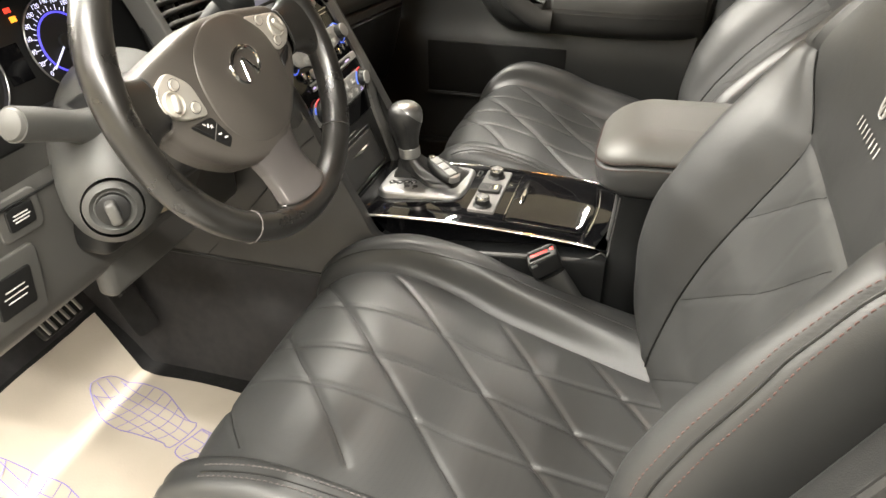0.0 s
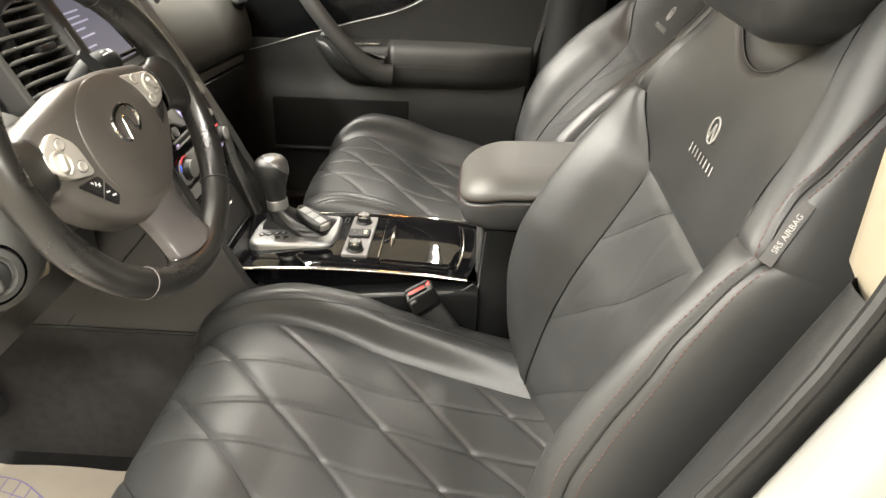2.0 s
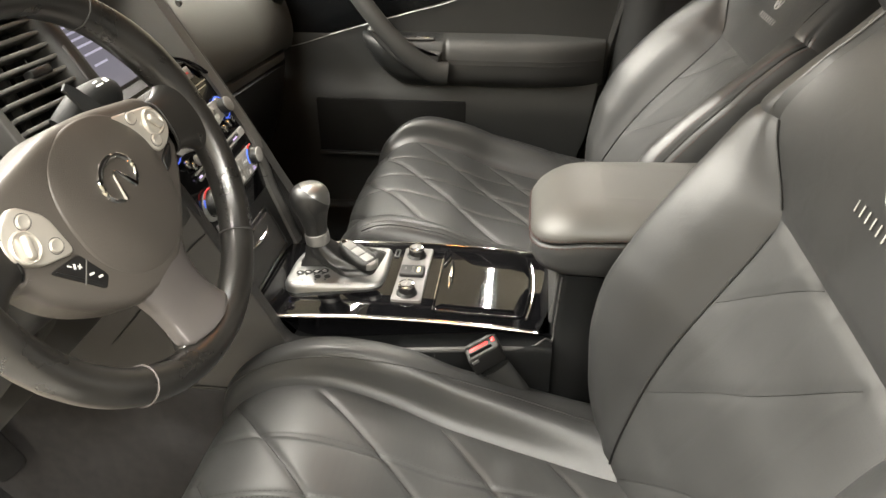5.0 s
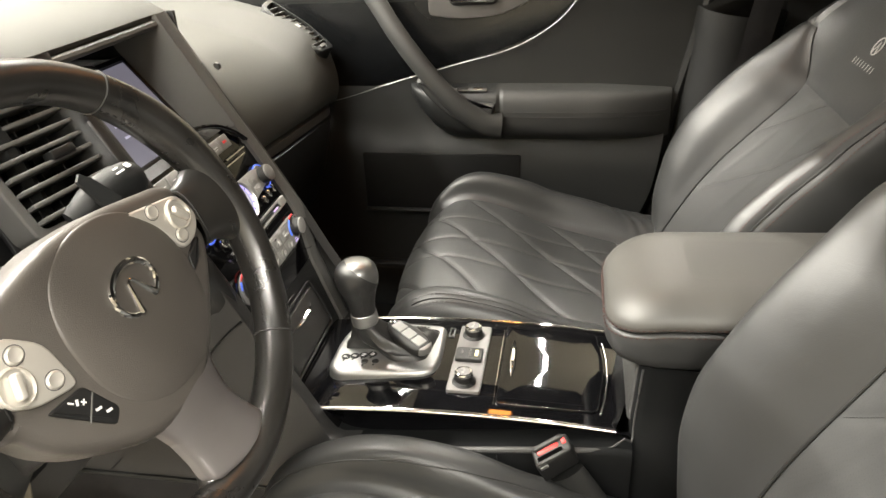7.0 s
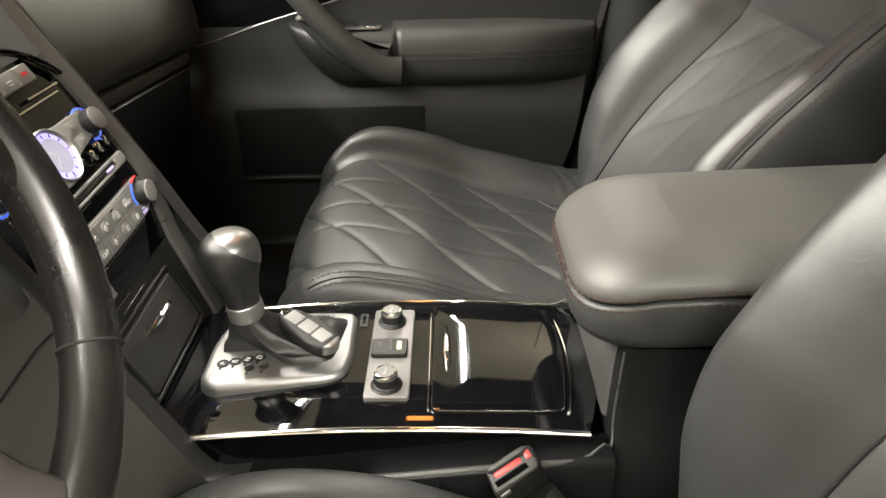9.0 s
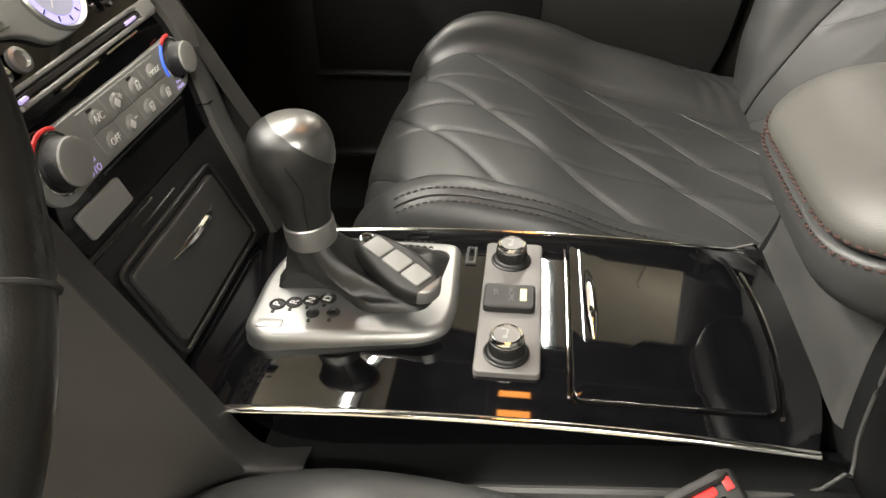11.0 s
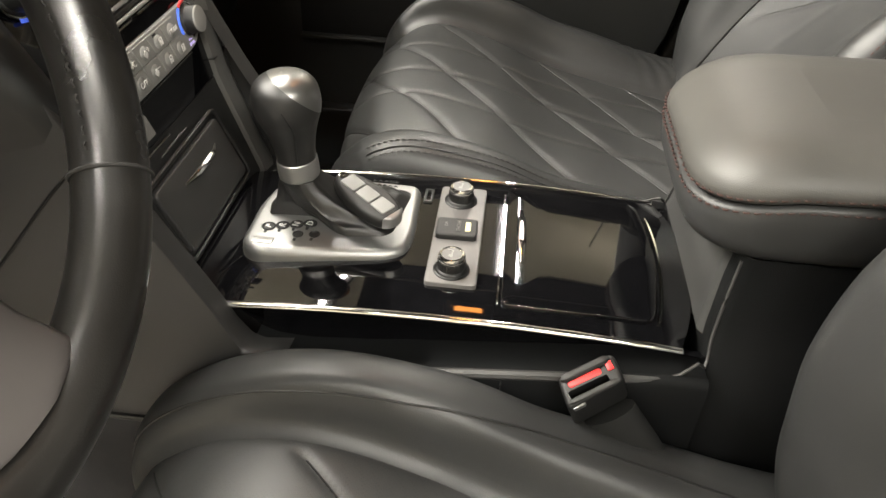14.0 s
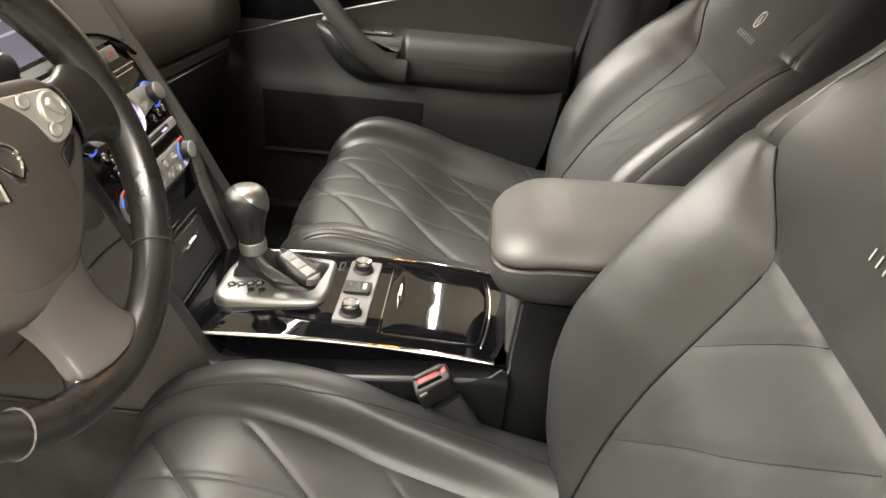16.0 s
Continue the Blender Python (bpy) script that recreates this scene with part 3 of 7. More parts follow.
def seat(label, yc, dx, dz, recline):
    st = thing("car_seat", label, "car seat", "front seats", at=(0.1 + dx, yc, FLOOR))
    move = Matrix.Translation((dx, yc, dz))
    hinge = Vector((0.30, 0, 0.68))
    lean = move @ Matrix.Translation(hinge) @ Matrix.Rotation(radians(recline), 4, "Y") @ Matrix.Translation(-hinge)

    def put(m, g):
        g = np.array(g, float)
        if yc > 0 and m is move:      # the passenger's cushion is bowed in front
            g[..., 0] += 0.026 * np.minimum(1, (g[..., 1] / 0.24) ** 2) * np.clip((-0.03 - g[..., 0]) / 0.12, 0, 1)
        flat = g.reshape(-1, 3) @ np.array(m.to_3x3()).T + np.array(m.translation)
        return flat.reshape(g.shape)

    # ---- cushion
    NU = 190
    prof = spline([(-0.13, 0.585), (-0.178, 0.605), (-0.207, 0.645), (-0.214, 0.690), (-0.200, 0.727), (-0.168, 0.751), (-0.125, 0.764), (-0.07, 0.765),
                   (0.0, 0.748), (0.064, 0.724), (0.134, 0.709), (0.20, 0.698), (0.29, 0.689), (0.36, 0.700)], NU)
    if yc > 0:      # a shorter front on the passenger's cushion
        prof[:, 0] = np.where(prof[:, 0] < -0.09, -0.09 + (prof[:, 0] + 0.09) * 0.70, prof[:, 0])
    rows = with_normals(prof, 1)
    run = np.r_[0, np.cumsum(np.linalg.norm(np.diff(prof, axis=0), axis=1))]
    top = int(np.argmin(np.abs(prof[:, 0] + (0.16 if yc < 0 else 0.143)) + (prof[:, 1] < 0.74)))
    s_of = lambda x: np.interp(x, prof[top:, 0], run[top:])
    seam = interp(prof[:, 0], [(-0.21, 0.178), (-0.14, 0.186), (-0.05, 0.186), (0.06, 0.178), (0.194, 0.158), (0.30, 0.137)])
    seam = np.where(np.arange(NU) < top, interp(run, [(0, 0.165), (run[top], 0.183)]), seam)
    crest = interp(prof[:, 0], [(-0.21, 0.012), (-0.126, 0.030), (-0.06, 0.042), (0.02, 0.048), (0.10, 0.044), (0.20, 0.036), (0.30, 0.026)])
    crest = np.where(np.arange(NU) < top, interp(run, [(0, 0.0), (run[top], 0.022)]), crest)
    grow = interp(run, [(0, 0.90), (0.10, 0.955), (run[top], 0.99), (run[top] + 0.05, 1.0)])
    side = lambda k, q=1.0: half_section(seam[k], -0.004, [(seam[k] + 0.010, 0.004), ((seam[k] + 0.225) / 2 - 0.002, q * crest[k] * 0.90), (0.224, q * crest[k]), (0.243, q * crest[k] - 0.006),
                                                           (0.256, q * crest[k] - 0.030), (0.260, q * crest[k] - 0.075), (0.252, -0.15)], 34)
    seam, crest, grow = smooth(seam, 25), smooth(crest, 25), smooth(grow, 25)
    secs_i, secs_r, secs_l = [], [], []
    NV = 132
    for k in range(NU):
        v = np.linspace(-1, 1, NV) * seam[k]
        secs_i.append(np.stack([v * grow[k], -0.004 + 0.006 * (1 - (v / seam[k]) ** 6) + 0 * v], 1))
        r = side(k)
        secs_r.append(r * np.array((grow[k], 1)))
        secs_l.append(side(k, 0.72) * np.array((-grow[k], 1)))
    g = loft(rows, secs_i)
    ss = np.repeat(run[:, None], NV, 1)
    yy = g[:, :, 1]
    lift = lambda line: [(s_of(x), y) for x, y in line]
    diag = [lift(d) for d in ([(-0.13, -0.035), (-0.103, -0.063), (-0.022, -0.155)],
                              [(-0.16, 0.128), (-0.137, 0.101), (-0.042, 0.0), (0.022, -0.061), (0.11, -0.150)],
                              [(-0.086, 0.178), (0.012, 0.090), (0.077, 0.030), (0.157, -0.055), (0.235, -0.14)],
                              [(0.058, 0.184), (0.133, 0.094), (0.20, 0.008), (0.256, -0.040), (0.31, -0.11)],
                              [(0.194, 0.160), (0.262, 0.076), (0.33, -0.01)])]
    s0 = s_of(-0.16)
    diag[0] = [(s0 - 0.03, 0.035)] + diag[0]
    diag[1] = [(s0 - 0.05, 0.180)] + diag[1]
    diag.append([(s0 - 0.13, -0.02), (s0 - 0.03, -0.115), (s0 + 0.02, -0.17)])
    longs = [[(s0 - 0.06, b), (s0 + 0.02, b), (run[-1], b + 0.0)] for b in (0.094, -0.060)]
    mid = [[(s0 - 0.10, 0.004), (s0 + 0.02, 0.006), (s_of(0.08), 0.026), (s_of(0.2), 0.010), (run[-1], 0.0)]]
    dd = line_distance(ss, yy, diag)
    dl = line_distance(ss, yy, longs)
    dm = line_distance(ss, yy, mid)
    fade = np.clip((ss - (s0 - 0.05)) / 0.06, 0, 1)
    keep = 1 - (np.abs(yy) / (seam * grow)[:, None]) ** 12
    depth = 0.0032 * np.exp(-(dd / 0.0036) ** 2) + 0.0008 * np.exp(-(dd / 0.013) ** 2) + fade * (0.0024 * np.exp(-(dl / 0.0036) ** 2) + 0.0006 * np.exp(-(dl / 0.013) ** 2)
             + 0.0026 * np.exp(-(dm / 0.0042) ** 2) + 0.0006 * np.exp(-(dm / 0.014) ** 2))
    rng = np.array([[noise.noise(Vector((a * 14, b * 14, yc * 7))) for b in yy[0]] for a in run])
    g += grid_normals(g) * ((-depth * (1.0 if yc < 0 else 0.85) + 0.0009 * rng) * keep)[:, :, None] * np.sign(grid_normals(g)[top + 40, NV // 2, 2])
    G = put(move, g)
    ins = sheet("cushion_insert", G, LEATHER_SOFT, st, "quilted perforated black leather")
    nrm = grid_normals(G)
    nrm *= np.sign(nrm[top + 40, NV // 2, 2])

    def on_insert(line, shift):
        ks = np.linspace(line[0][0], line[-1][0], 90)
        vs = np.interp(ks, [a for a, _ in line], [b for _, b in line]) + shift
        p, q = [], []
        for a, b in zip(ks, vs):
            i = int(np.clip(np.searchsorted(run, a), 1, NU - 1))
            f = (a - run[i - 1]) / max(run[i] - run[i - 1], 1e-9)
            j = np.interp(b, yy[i], np.arange(NV))
            j0 = int(min(j, NV - 2))
            h = j - j0
            p.append((G[i - 1, j0] * (1 - f) + G[i, j0] * f) * (1 - h) + (G[i - 1, j0 + 1] * (1 - f) + G[i, j0 + 1] * f) * h)
            q.append(nrm[i, j0])
        return np.array(p), np.array(q)

    for d in diag:      # the sewn creases of the quilting
        p, q = on_insert(d, 0.0)
        ok = np.abs(np.interp(np.linspace(d[0][0], d[-1][0], 90), [a for a, _ in d], [b for _, b in d])) < 0.172
        part("seam", tube(p[ok] + 0.0001 * q[ok], 0.0008, 5), BLACK, ins, "dark sewn crease")
    for sh in (-0.0042, 0.0042):
        stitches("stitching", *on_insert(mid[0], sh), STITCH_DARK, ins, 0.0034, 0.0020, 0.0009)
    for b in longs:
        stitches("stitching", *on_insert(b[1:], 0.0042), STITCH_DARK, ins, 0.0034, 0.0020, 0.0008)
    for nm, secs, outer in (("inner_cushion_bolster", secs_r, yc < 0), ("outer_cushion_bolster", secs_l, yc > 0)):
        gb = loft(rows, secs)
        # a thin top seam along the crest
        col = 10 if nm[0] == "i" else 9 if yc > 0 else 7
        colf = np.full(len(gb), float(col))
        if nm[0] == "i" and yc < 0:
            colf = smooth(np.interp(np.arange(len(gb)), [0, 60, 80, 95, 114, 190], [4.0, 4.2, 4.8, 6.0, 7.8, 8.0]), 15)
        gb = gb - (0.0026 * np.exp(-((np.arange(gb.shape[1])[None, :] - colf[:, None]) / 0.7) ** 2))[:, :, None] * grid_normals(gb) * np.sign(grid_normals(gb)[top + 40, 10, 2])
        wob = np.array([[noise.noise(Vector((p[0] * 9, p[1] * 9 + yc, p[2] * 9))) for p in row] for row in gb])
        gn = grid_normals(gb)
        gn *= np.sign(gn[top + 40, 10, 2])
        gb += gn * (0.0016 * wob)[:, :, None]
        if yc > 0 and nm == "inner_cushion_bolster":      # creased leather at the back of the passenger cushion
            for x0, y0, tilt, amp in ((0.205, 0.21, 0.5, 0.0030), (0.228, 0.205, 0.55, 0.0040), (0.252, 0.20, 0.6, 0.0034), (0.268, 0.21, 0.5, 0.0026)):
                d = (gb[:, :, 0] - x0) + tilt * (gb[:, :, 1] - y0)
                gb += gn * (-amp * np.exp(-(d / 0.006) ** 2) * np.exp(-((gb[:, :, 1] - y0) / 0.035) ** 2))[:, :, None]
        B = put(move, gb)
        bo = sheet(nm, B, LEATHER, st, "smooth black leather")
        bn = grid_normals(B)
        bn *= np.sign(bn[top + 40, 10, 2])
        thread = STITCH_DARK if (nm == "inner_cushion_bolster") == (yc < 0) else STITCH
        if nm == "inner_cushion_bolster":
            j0 = np.floor(colf).astype(int)
            fr = (colf - j0)[:, None]
            ar_ = np.arange(len(B))
            sl = B[ar_, j0] * (1 - fr) + B[ar_, j0 + 1] * fr + 0.0003 * bn[ar_, j0]
            part("seam", tube(sl[40:150] if yc > 0 else sl[40:178], 0.0008 if yc > 0 else 0.0011, 6), BLACK, bo, "dark sewn seam")
        if (nm == "outer_cushion_bolster"):
            mid_c, r0, r1 = (7, 62, 140) if yc < 0 else (9, 62, 140)
            for cc in (mid_c - 1, mid_c + 1):
                stitches("stitching", B[r0:r1, cc] + 0.0006 * bn[r0:r1, cc], bn[r0:r1, cc], STITCH_DARK if yc > 0 else STITCH, bo, 0.0042, 0.0022, 0.0014)
            part("seam", tube((B[:, mid_c] + 0.0006 * bn[:, mid_c])[r0:r1], 0.0011, 6), BLACK, bo, "dark sewn seam")
    part("seat_base", box((0.07, 0, 0.545), (0.40, 0.43, 0.10), 0.02, 3, move), PLASTIC, st, "dark plastic seat base")
    for sy in (-0.19, 0.19):
        part("seat_rail", box((0.08, sy, 0.4755 - dz / 2), (0.46, 0.045, 0.069 + dz), 0.004, 2, move), BLACK, st, "black steel seat rail")

    # ---- backrest
    NB = 170
    bp = spline([(0.312, 0.640), (0.316, 0.70), (0.327, 0.77), (0.346, 0.86), (0.371, 0.95), (0.395, 1.045), (0.417, 1.135), (0.437, 1.20), (0.455, 1.25), (0.478, 1.283), (0.512, 1.298), (0.54, 1.290)], NB)
    brow = with_normals(bp, 1)
    if brow[60, 2] > 0:
        brow[:, 2:] *= -1
    z = bp[:, 1]
    brun = np.r_[0, np.cumsum(np.linalg.norm(np.diff(bp, axis=0), axis=1))]
    k1040 = int(np.argmin(np.abs(z - 1.042) + (np.arange(NB) > 150)))
    k1117 = int(np.argmin(np.abs(z - 1.117) + (np.arange(NB) > 150)))
    sb = interp(brun, [(0, 0.160), (brun[k1040] - 0.24, 0.154), (brun[k1040] - 0.01, 0.145), (brun[k1040], 0.145), (brun[k1117], 0.193), (brun[k1117] + 0.06, 0.178), (brun[-1], 0.120)])
    pb = interp(z, [(0.64, 0.020), (0.70, 0.058), (0.75, 0.082), (0.82, 0.101), (0.89, 0.106), (0.957, 0.095), (1.01, 0.079), (1.05, 0.064), (1.10, 0.046), (1.135, 0.033), (1.165, 0.024), (1.20, 0.015), (1.25, 0.006), (1.30, 0.0)])
    wb = interp(brun, [(0, 0.225), (0.06, 0.245), (brun[k1040] - 0.2, 0.262), (brun[k1117] - 0.02, 0.258), (brun[k1117] + 0.02, 0.248), (brun[k1117] + 0.06, 0.226), (brun[k1117] + 0.12, 0.190), (brun[k1117] + 0.165, 0.165), (brun[-1], 0.140)])

    sh = interp(z, [(0.64, 0.040), (0.70, 0.048), (0.81, 0.043), (0.88, 0.034), (0.94, 0.023), (1.0, 0.009), (1.035, 0.002), (1.05, 0.003), (1.08, 0.017), (1.117, 0.032), (1.15, 0.026), (1.20, 0.010), (1.25, 0.003), (1.30, 0.0)])

    sb, pb, wb, sh = smooth(sb, 9), smooth(pb, 13), smooth(wb, 25), smooth(sh, 13)
    sb = np.minimum(sb, wb - 0.046)

    NC = 88

    def wing(k):
        w, p, s = wb[k], pb[k], sb[k]
        c = max(w - 0.040, s + 0.012)
        b = sh[k]
        return spline([(s, b - 0.003), (s + 0.010, b + 0.004 + (p - b) * 0.10), ((s + c) / 2, b + (p - b) * 0.66), (c, p), (w - 0.018, p - 0.005), (w - 0.004, p - 0.026), (w + 0.002, p - 0.07), (w - 0.006, -0.045), (w - 0.03, -0.115)], NC)

    NW = 84
    ib, rb, lb = [], [], []
    for k in range(NB):
        v = np.linspace(-1, 1, NW) * sb[k]
        ib.append(np.stack([v, -0.003 + 0.006 * (1 - (v / sb[k]) ** 6) + sh[k] * np.abs(v / sb[k]) ** (2.2 if k < k1040 else 4.0)], 1))
        w = wing(k)
        rb.append(w)
        lb.append(w * np.array((-1, 1)))
    gi = loft(brow, ib)
    sy_, sz_ = gi[:, :, 1], np.repeat(brun[:, None], NW, 1)
    at = lambda h: np.interp(h, z[:140], brun[:140])
    seams = [[(0.153, 0.932), (0.105, 0.978), (0.060, 1.015), (0.016, 1.046)], [(0.165, 0.797), (0.085, 0.875), (0.030, 0.922), (-0.020, 0.968), (-0.082, 1.026)],
             [(0.160, 0.670), (0.070, 0.757), (-0.030, 0.845), (-0.140, 0.945)], [(0.040, 0.650), (-0.050, 0.735), (-0.160, 0.835)]]
    seams = [[(y, at(h)) for y, h in spline(q, 30)] for q in seams]
    faint = [[(y, at(h)) for y, h in q] for q in ([(0.064, 1.046), (0.092, 0.98), (0.111, 0.91), (0.140, 0.81)], [(-0.015, 1.046), (0.010, 1.00), (0.030, 0.94), (0.090, 0.77)], [(-0.095, 1.046), (-0.070, 0.98), (-0.045, 0.91), (0.03, 0.72)], [(-0.15, 0.98), (-0.115, 0.89), (-0.04, 0.70)])]
    de, df = line_distance(sy_, sz_, seams), line_distance(sy_, sz_, faint)
    edge = np.abs(sz_ - brun[k1040])
    low = (sz_ < brun[k1040])
    rel = np.abs(sy_) / sb[:, None]
    inner = 1 - rel ** 10
    cut = ((0.0010 * np.exp(-(de / 0.0080) ** 2) + 0.0014 * np.exp(-(de / 0.0038) ** 2) + 0.0007 * np.exp(-(df / 0.005) ** 2)) * low + 0.0030 * np.exp(-(edge / 0.0055) ** 2) + 0.0020 * np.exp(-(edge / 0.014) ** 2)) * inner
    # the hollow under the headrest
    up = bp[:, 1][:, None] - (1.200 + 0.070 * (sy_ / 0.125) ** 2)
    hollow = inner * 0.010 / (1 + np.exp(-np.clip(up / 0.0035, -40, 40))) * (sz_ > brun[k1117])
    lip = 0.0012 * np.exp(-((up + 0.006) / 0.007) ** 2) * (sz_ > brun[k1117])
    rn = np.array([[noise.noise(Vector((a * 9, b * 9, 3 + yc))) for b in np.linspace(-0.2, 0.2, NW)] for a in brun])
    fwd = np.stack([brow[:, 2], np.zeros(NB), brow[:, 3]], 1)[:, None, :]
    gi = gi + fwd * (-cut - hollow + lip + 0.0012 * rn * inner)[:, :, None]
    GI = put(lean, gi)
    gin = grid_normals(GI)
    gin *= -np.sign(gin[60, NW // 2, 0])
    bi = sheet("backrest_insert", GI[:k1040 + 1], LEATHER_SOFT, st, "perforated black leather with thin seams")
    upper = sheet("upper_back_panel", GI[k1040:], LEATHER, st, "smooth black leather with small embroidered emblem")
    for line in seams:      # thin sewn lines across the insert
        us = np.linspace(0, len(line) - 1, 60)
        pts = []
        for a, b in zip(np.interp(us, range(len(line)), [p[0] for p in line]), np.interp(us, range(len(line)), [p[1] for p in line])):
            i = int(np.clip(np.searchsorted(brun, b), 1, k1040))
            if abs(a) < sb[i] * 0.985 and b < brun[k1040]:
                j = np.interp(a, sy_[i], np.arange(NW))
                j0 = int(min(j, NW - 2))
                f, h = (b - brun[i - 1]) / (brun[i] - brun[i - 1]), j - j0
                pts.append((GI[i - 1, j0] * (1 - f) + GI[i, j0] * f) * (1 - h) + (GI[i - 1, j0 + 1] * (1 - f) + GI[i, j0 + 1] * f) * h + gin[i, j0] * 0.0002)
        if len(pts) > 4:
            part("seam", tube(pts, 0.0005, 5), PLASTIC, bi, "thin dark seam")
    for j in (0, NW - 1):      # dark joints between the insert and the bolsters
        part("seam", tube(spline(GI[6:k1040 - 2:6, j] + gin[6:k1040 - 2:6, j] * 0.0010, 60), 0.0015, 6), BLACK, bi, "dark joint beside the insert")
        part("seam", tube(spline(GI[k1040 + 2:k1117 + 3:4, j] + gin[k1040 + 2:k1117 + 3:4, j] * 0.0010, 40), 0.0015, 6), BLACK, upper, "dark joint beside the panel")
    collar = []
    for j in range(8, NW - 8):
        ks = [k for k in range(k1117, NB - 1) if up[k, j] < 0 <= up[k + 1, j]]
        if ks:
            f = -up[ks[0], j] / (up[ks[0] + 1, j] - up[ks[0], j])
            collar.append(GI[ks[0], j] * (1 - f) + GI[ks[0] + 1, j] * f + gin[ks[0], j] * 0.0004)
    part("collar_seam", tube(spline(collar[::2], 90), 0.0013, 6), BLACK, upper, "dark seam curving under the headrest")
    for nm, secs in (("inner_back_bolster", rb), ("outer_back_bolster", lb)):
        gb = loft(brow, secs)
        kk = np.abs(brun - brun[k1117])[:, None] + 0 * gb[:, :, 0]
        wob = np.array([[noise.noise(Vector((p[0] * 8, p[1] * 8 - yc, p[2] * 8))) for p in row] for row in gb])
        gb = gb + fwd * (0.0022 * wob - 0.0022 * np.exp(-(kk / 0.0030) ** 2) - 0.0012 * np.exp(-(kk / 0.010) ** 2))[:, :, None]
        gn0 = grid_normals(gb)
        gn0 *= -np.sign(gn0[60, 20, 0])
        line = smooth(interp(np.arange(NB), [(0, 13), (10, 16), (20, 17.6), (40, 18.2), (60, 17.6), (88, 18.4), (96, 17.6), (102, 15.4), (108, 12.8), (114, 10.8), (125, 10.2), (170, 10.0)]), 15) * (NC - 1) / 43
        if nm[0] == "o" and yc < 0:              # the seam runs out over the shoulder
            line = smooth(interp(np.arange(NB), [(0, 13), (10, 16), (20, 17.6), (40, 18.2), (60, 17.6), (88, 18.4), (96, 17.6), (102, 15.4), (108, 12.8), (114, 10.8), (119, 10.2), (125, 10.8), (132, 12.6), (142, 16.0), (155, 20.0), (170, 23.0)]), 15) * (NC - 1) / 43
        plain = nm[0] == "i" and yc < 0          # the side by the console has a fine seam only
        if plain:
            line = smooth(interp(np.arange(NB), [(0, 19), (60, 21), (112, 20), (170, 18)]), 15) * (NC - 1) / 43
        fade_up = np.ones(NB) if nm[0] == "o" and yc < 0 else np.clip((k1117 + 14 - np.arange(NB)) / 12, 0, 1)
        off = np.abs(np.arange(NC)[None, :] - line[:, None])
        gb = gb - gn0 * ((0.0012 if plain else 0.0022) * np.exp(-(off / 1.1) ** 2) + 0.0010 * np.exp(-(off / 2.8) ** 2))[:, :, None] * fade_up[:, None, None]
        GB = put(lean, gb)
        bn = grid_normals(GB)
        bn *= -np.sign(bn[60, 20, 0])
        ob = sheet(nm, GB[:k1117 + 1], LEATHER, st, "smooth black leather side bolster")
        sheet("shoulder", GB[k1117:], LEATHER, upper, "smooth black leather shoulder")
        col_at = lambda grid, c: np.array([[np.interp(c[r], np.arange(NC), grid[r, :, a]) for a in range(3)] for r in range(NB)])
        last = 155 if nm[0] == "o" and yc < 0 else k1117 + 4
        part("seam", tube((col_at(GB, line) + 0.0006 * col_at(bn, line))[6:last], 0.0007 if plain else 0.0011, 6), BLACK, ob, "dark sewn seam")
        for side_, rad in () if plain else ((-2.6, 0.0011), (2.6, 0.0012)):
            stitches("stitching", col_at(GB, line + side_)[8:last], col_at(bn, line + side_)[8:last], STITCH_BROWN, ob, 0.0036, 0.0020, rad)
        if nm[0] == "o" and yc < 0:
            # woven tag sewn into the side seam
            kt = k1117 + 5
            mid_t, n_t = col_at(GB, line + 3.6)[kt], col_at(bn, line + 3.6)[kt]
            run_t = col_at(GB, line + 3.6)[kt + 8] - col_at(GB, line + 3.6)[kt - 8]
            tm = axes(Vector(mid_t) + Vector(n_t) * 0.0035, Vector(run_t), Vector(n_t))
            tag = part("airbag_tag", plate(rect(-0.025, 0.025, -0.0050, 0.0050, 0.001, 2), -0.002, 0.0012, 0.0003, m=tm), TAG, st, "dark grey woven side tag with pale letters")
            letters("SRS AIRBAG", 0.0060, tm @ pose(0, -0.0005, 0.0014), WHITE_PAINT, tag)
    back = []
    for h, x, w, d in ((0.62, 0.40, 0.20, 0.05), (0.75, 0.43, 0.245, 0.06), (0.95, 0.475, 0.255, 0.06), (1.12, 0.52, 0.25, 0.058), (1.22, 0.55, 0.22, 0.05), (1.275, 0.555, 0.17, 0.03)):
        back.append([(px, py, h) for px, py in rounded([(x - d, -w), (x + d, -w), (x + d, w), (x - d, w)], 0.045, 6)])
    shell = put(lean, back)
    sheet("seat_back_shell", shell, PLASTIC, st, "dark plastic back shell", wrap=True, angle=50)
    # emblem and lettering on the upper panel, drawn as plain shapes
    k = int(np.argmin(np.abs(z - 1.137) + (np.arange(NB) > 150)))
    c = Vector(GI[k, NW // 2])
    upv = (Vector(GI[k + 6, NW // 2]) - Vector(GI[k - 6, NW // 2])).normalized()
    nv = Vector(gin[k, NW // 2])
    em = axes(c + nv * 0.0012, Vector((0, -1, 0)), nv)
    if em.to_3x3().col[1].dot(upv) < 0:
        em = em @ pose(0, 0, 0, 0, 0, 180)
    ring = [(0.0112 * math.cos(a), 0.0130 * math.sin(a) + 0.0, 0.0) for a in np.linspace(0, 2 * math.pi, 40, endpoint=False)]
    part("emblem", tube([em @ Vector(p) for p in ring], 0.0011, 6, closed=True), EMBROIDERY, upper, "small pale embroidered oval")
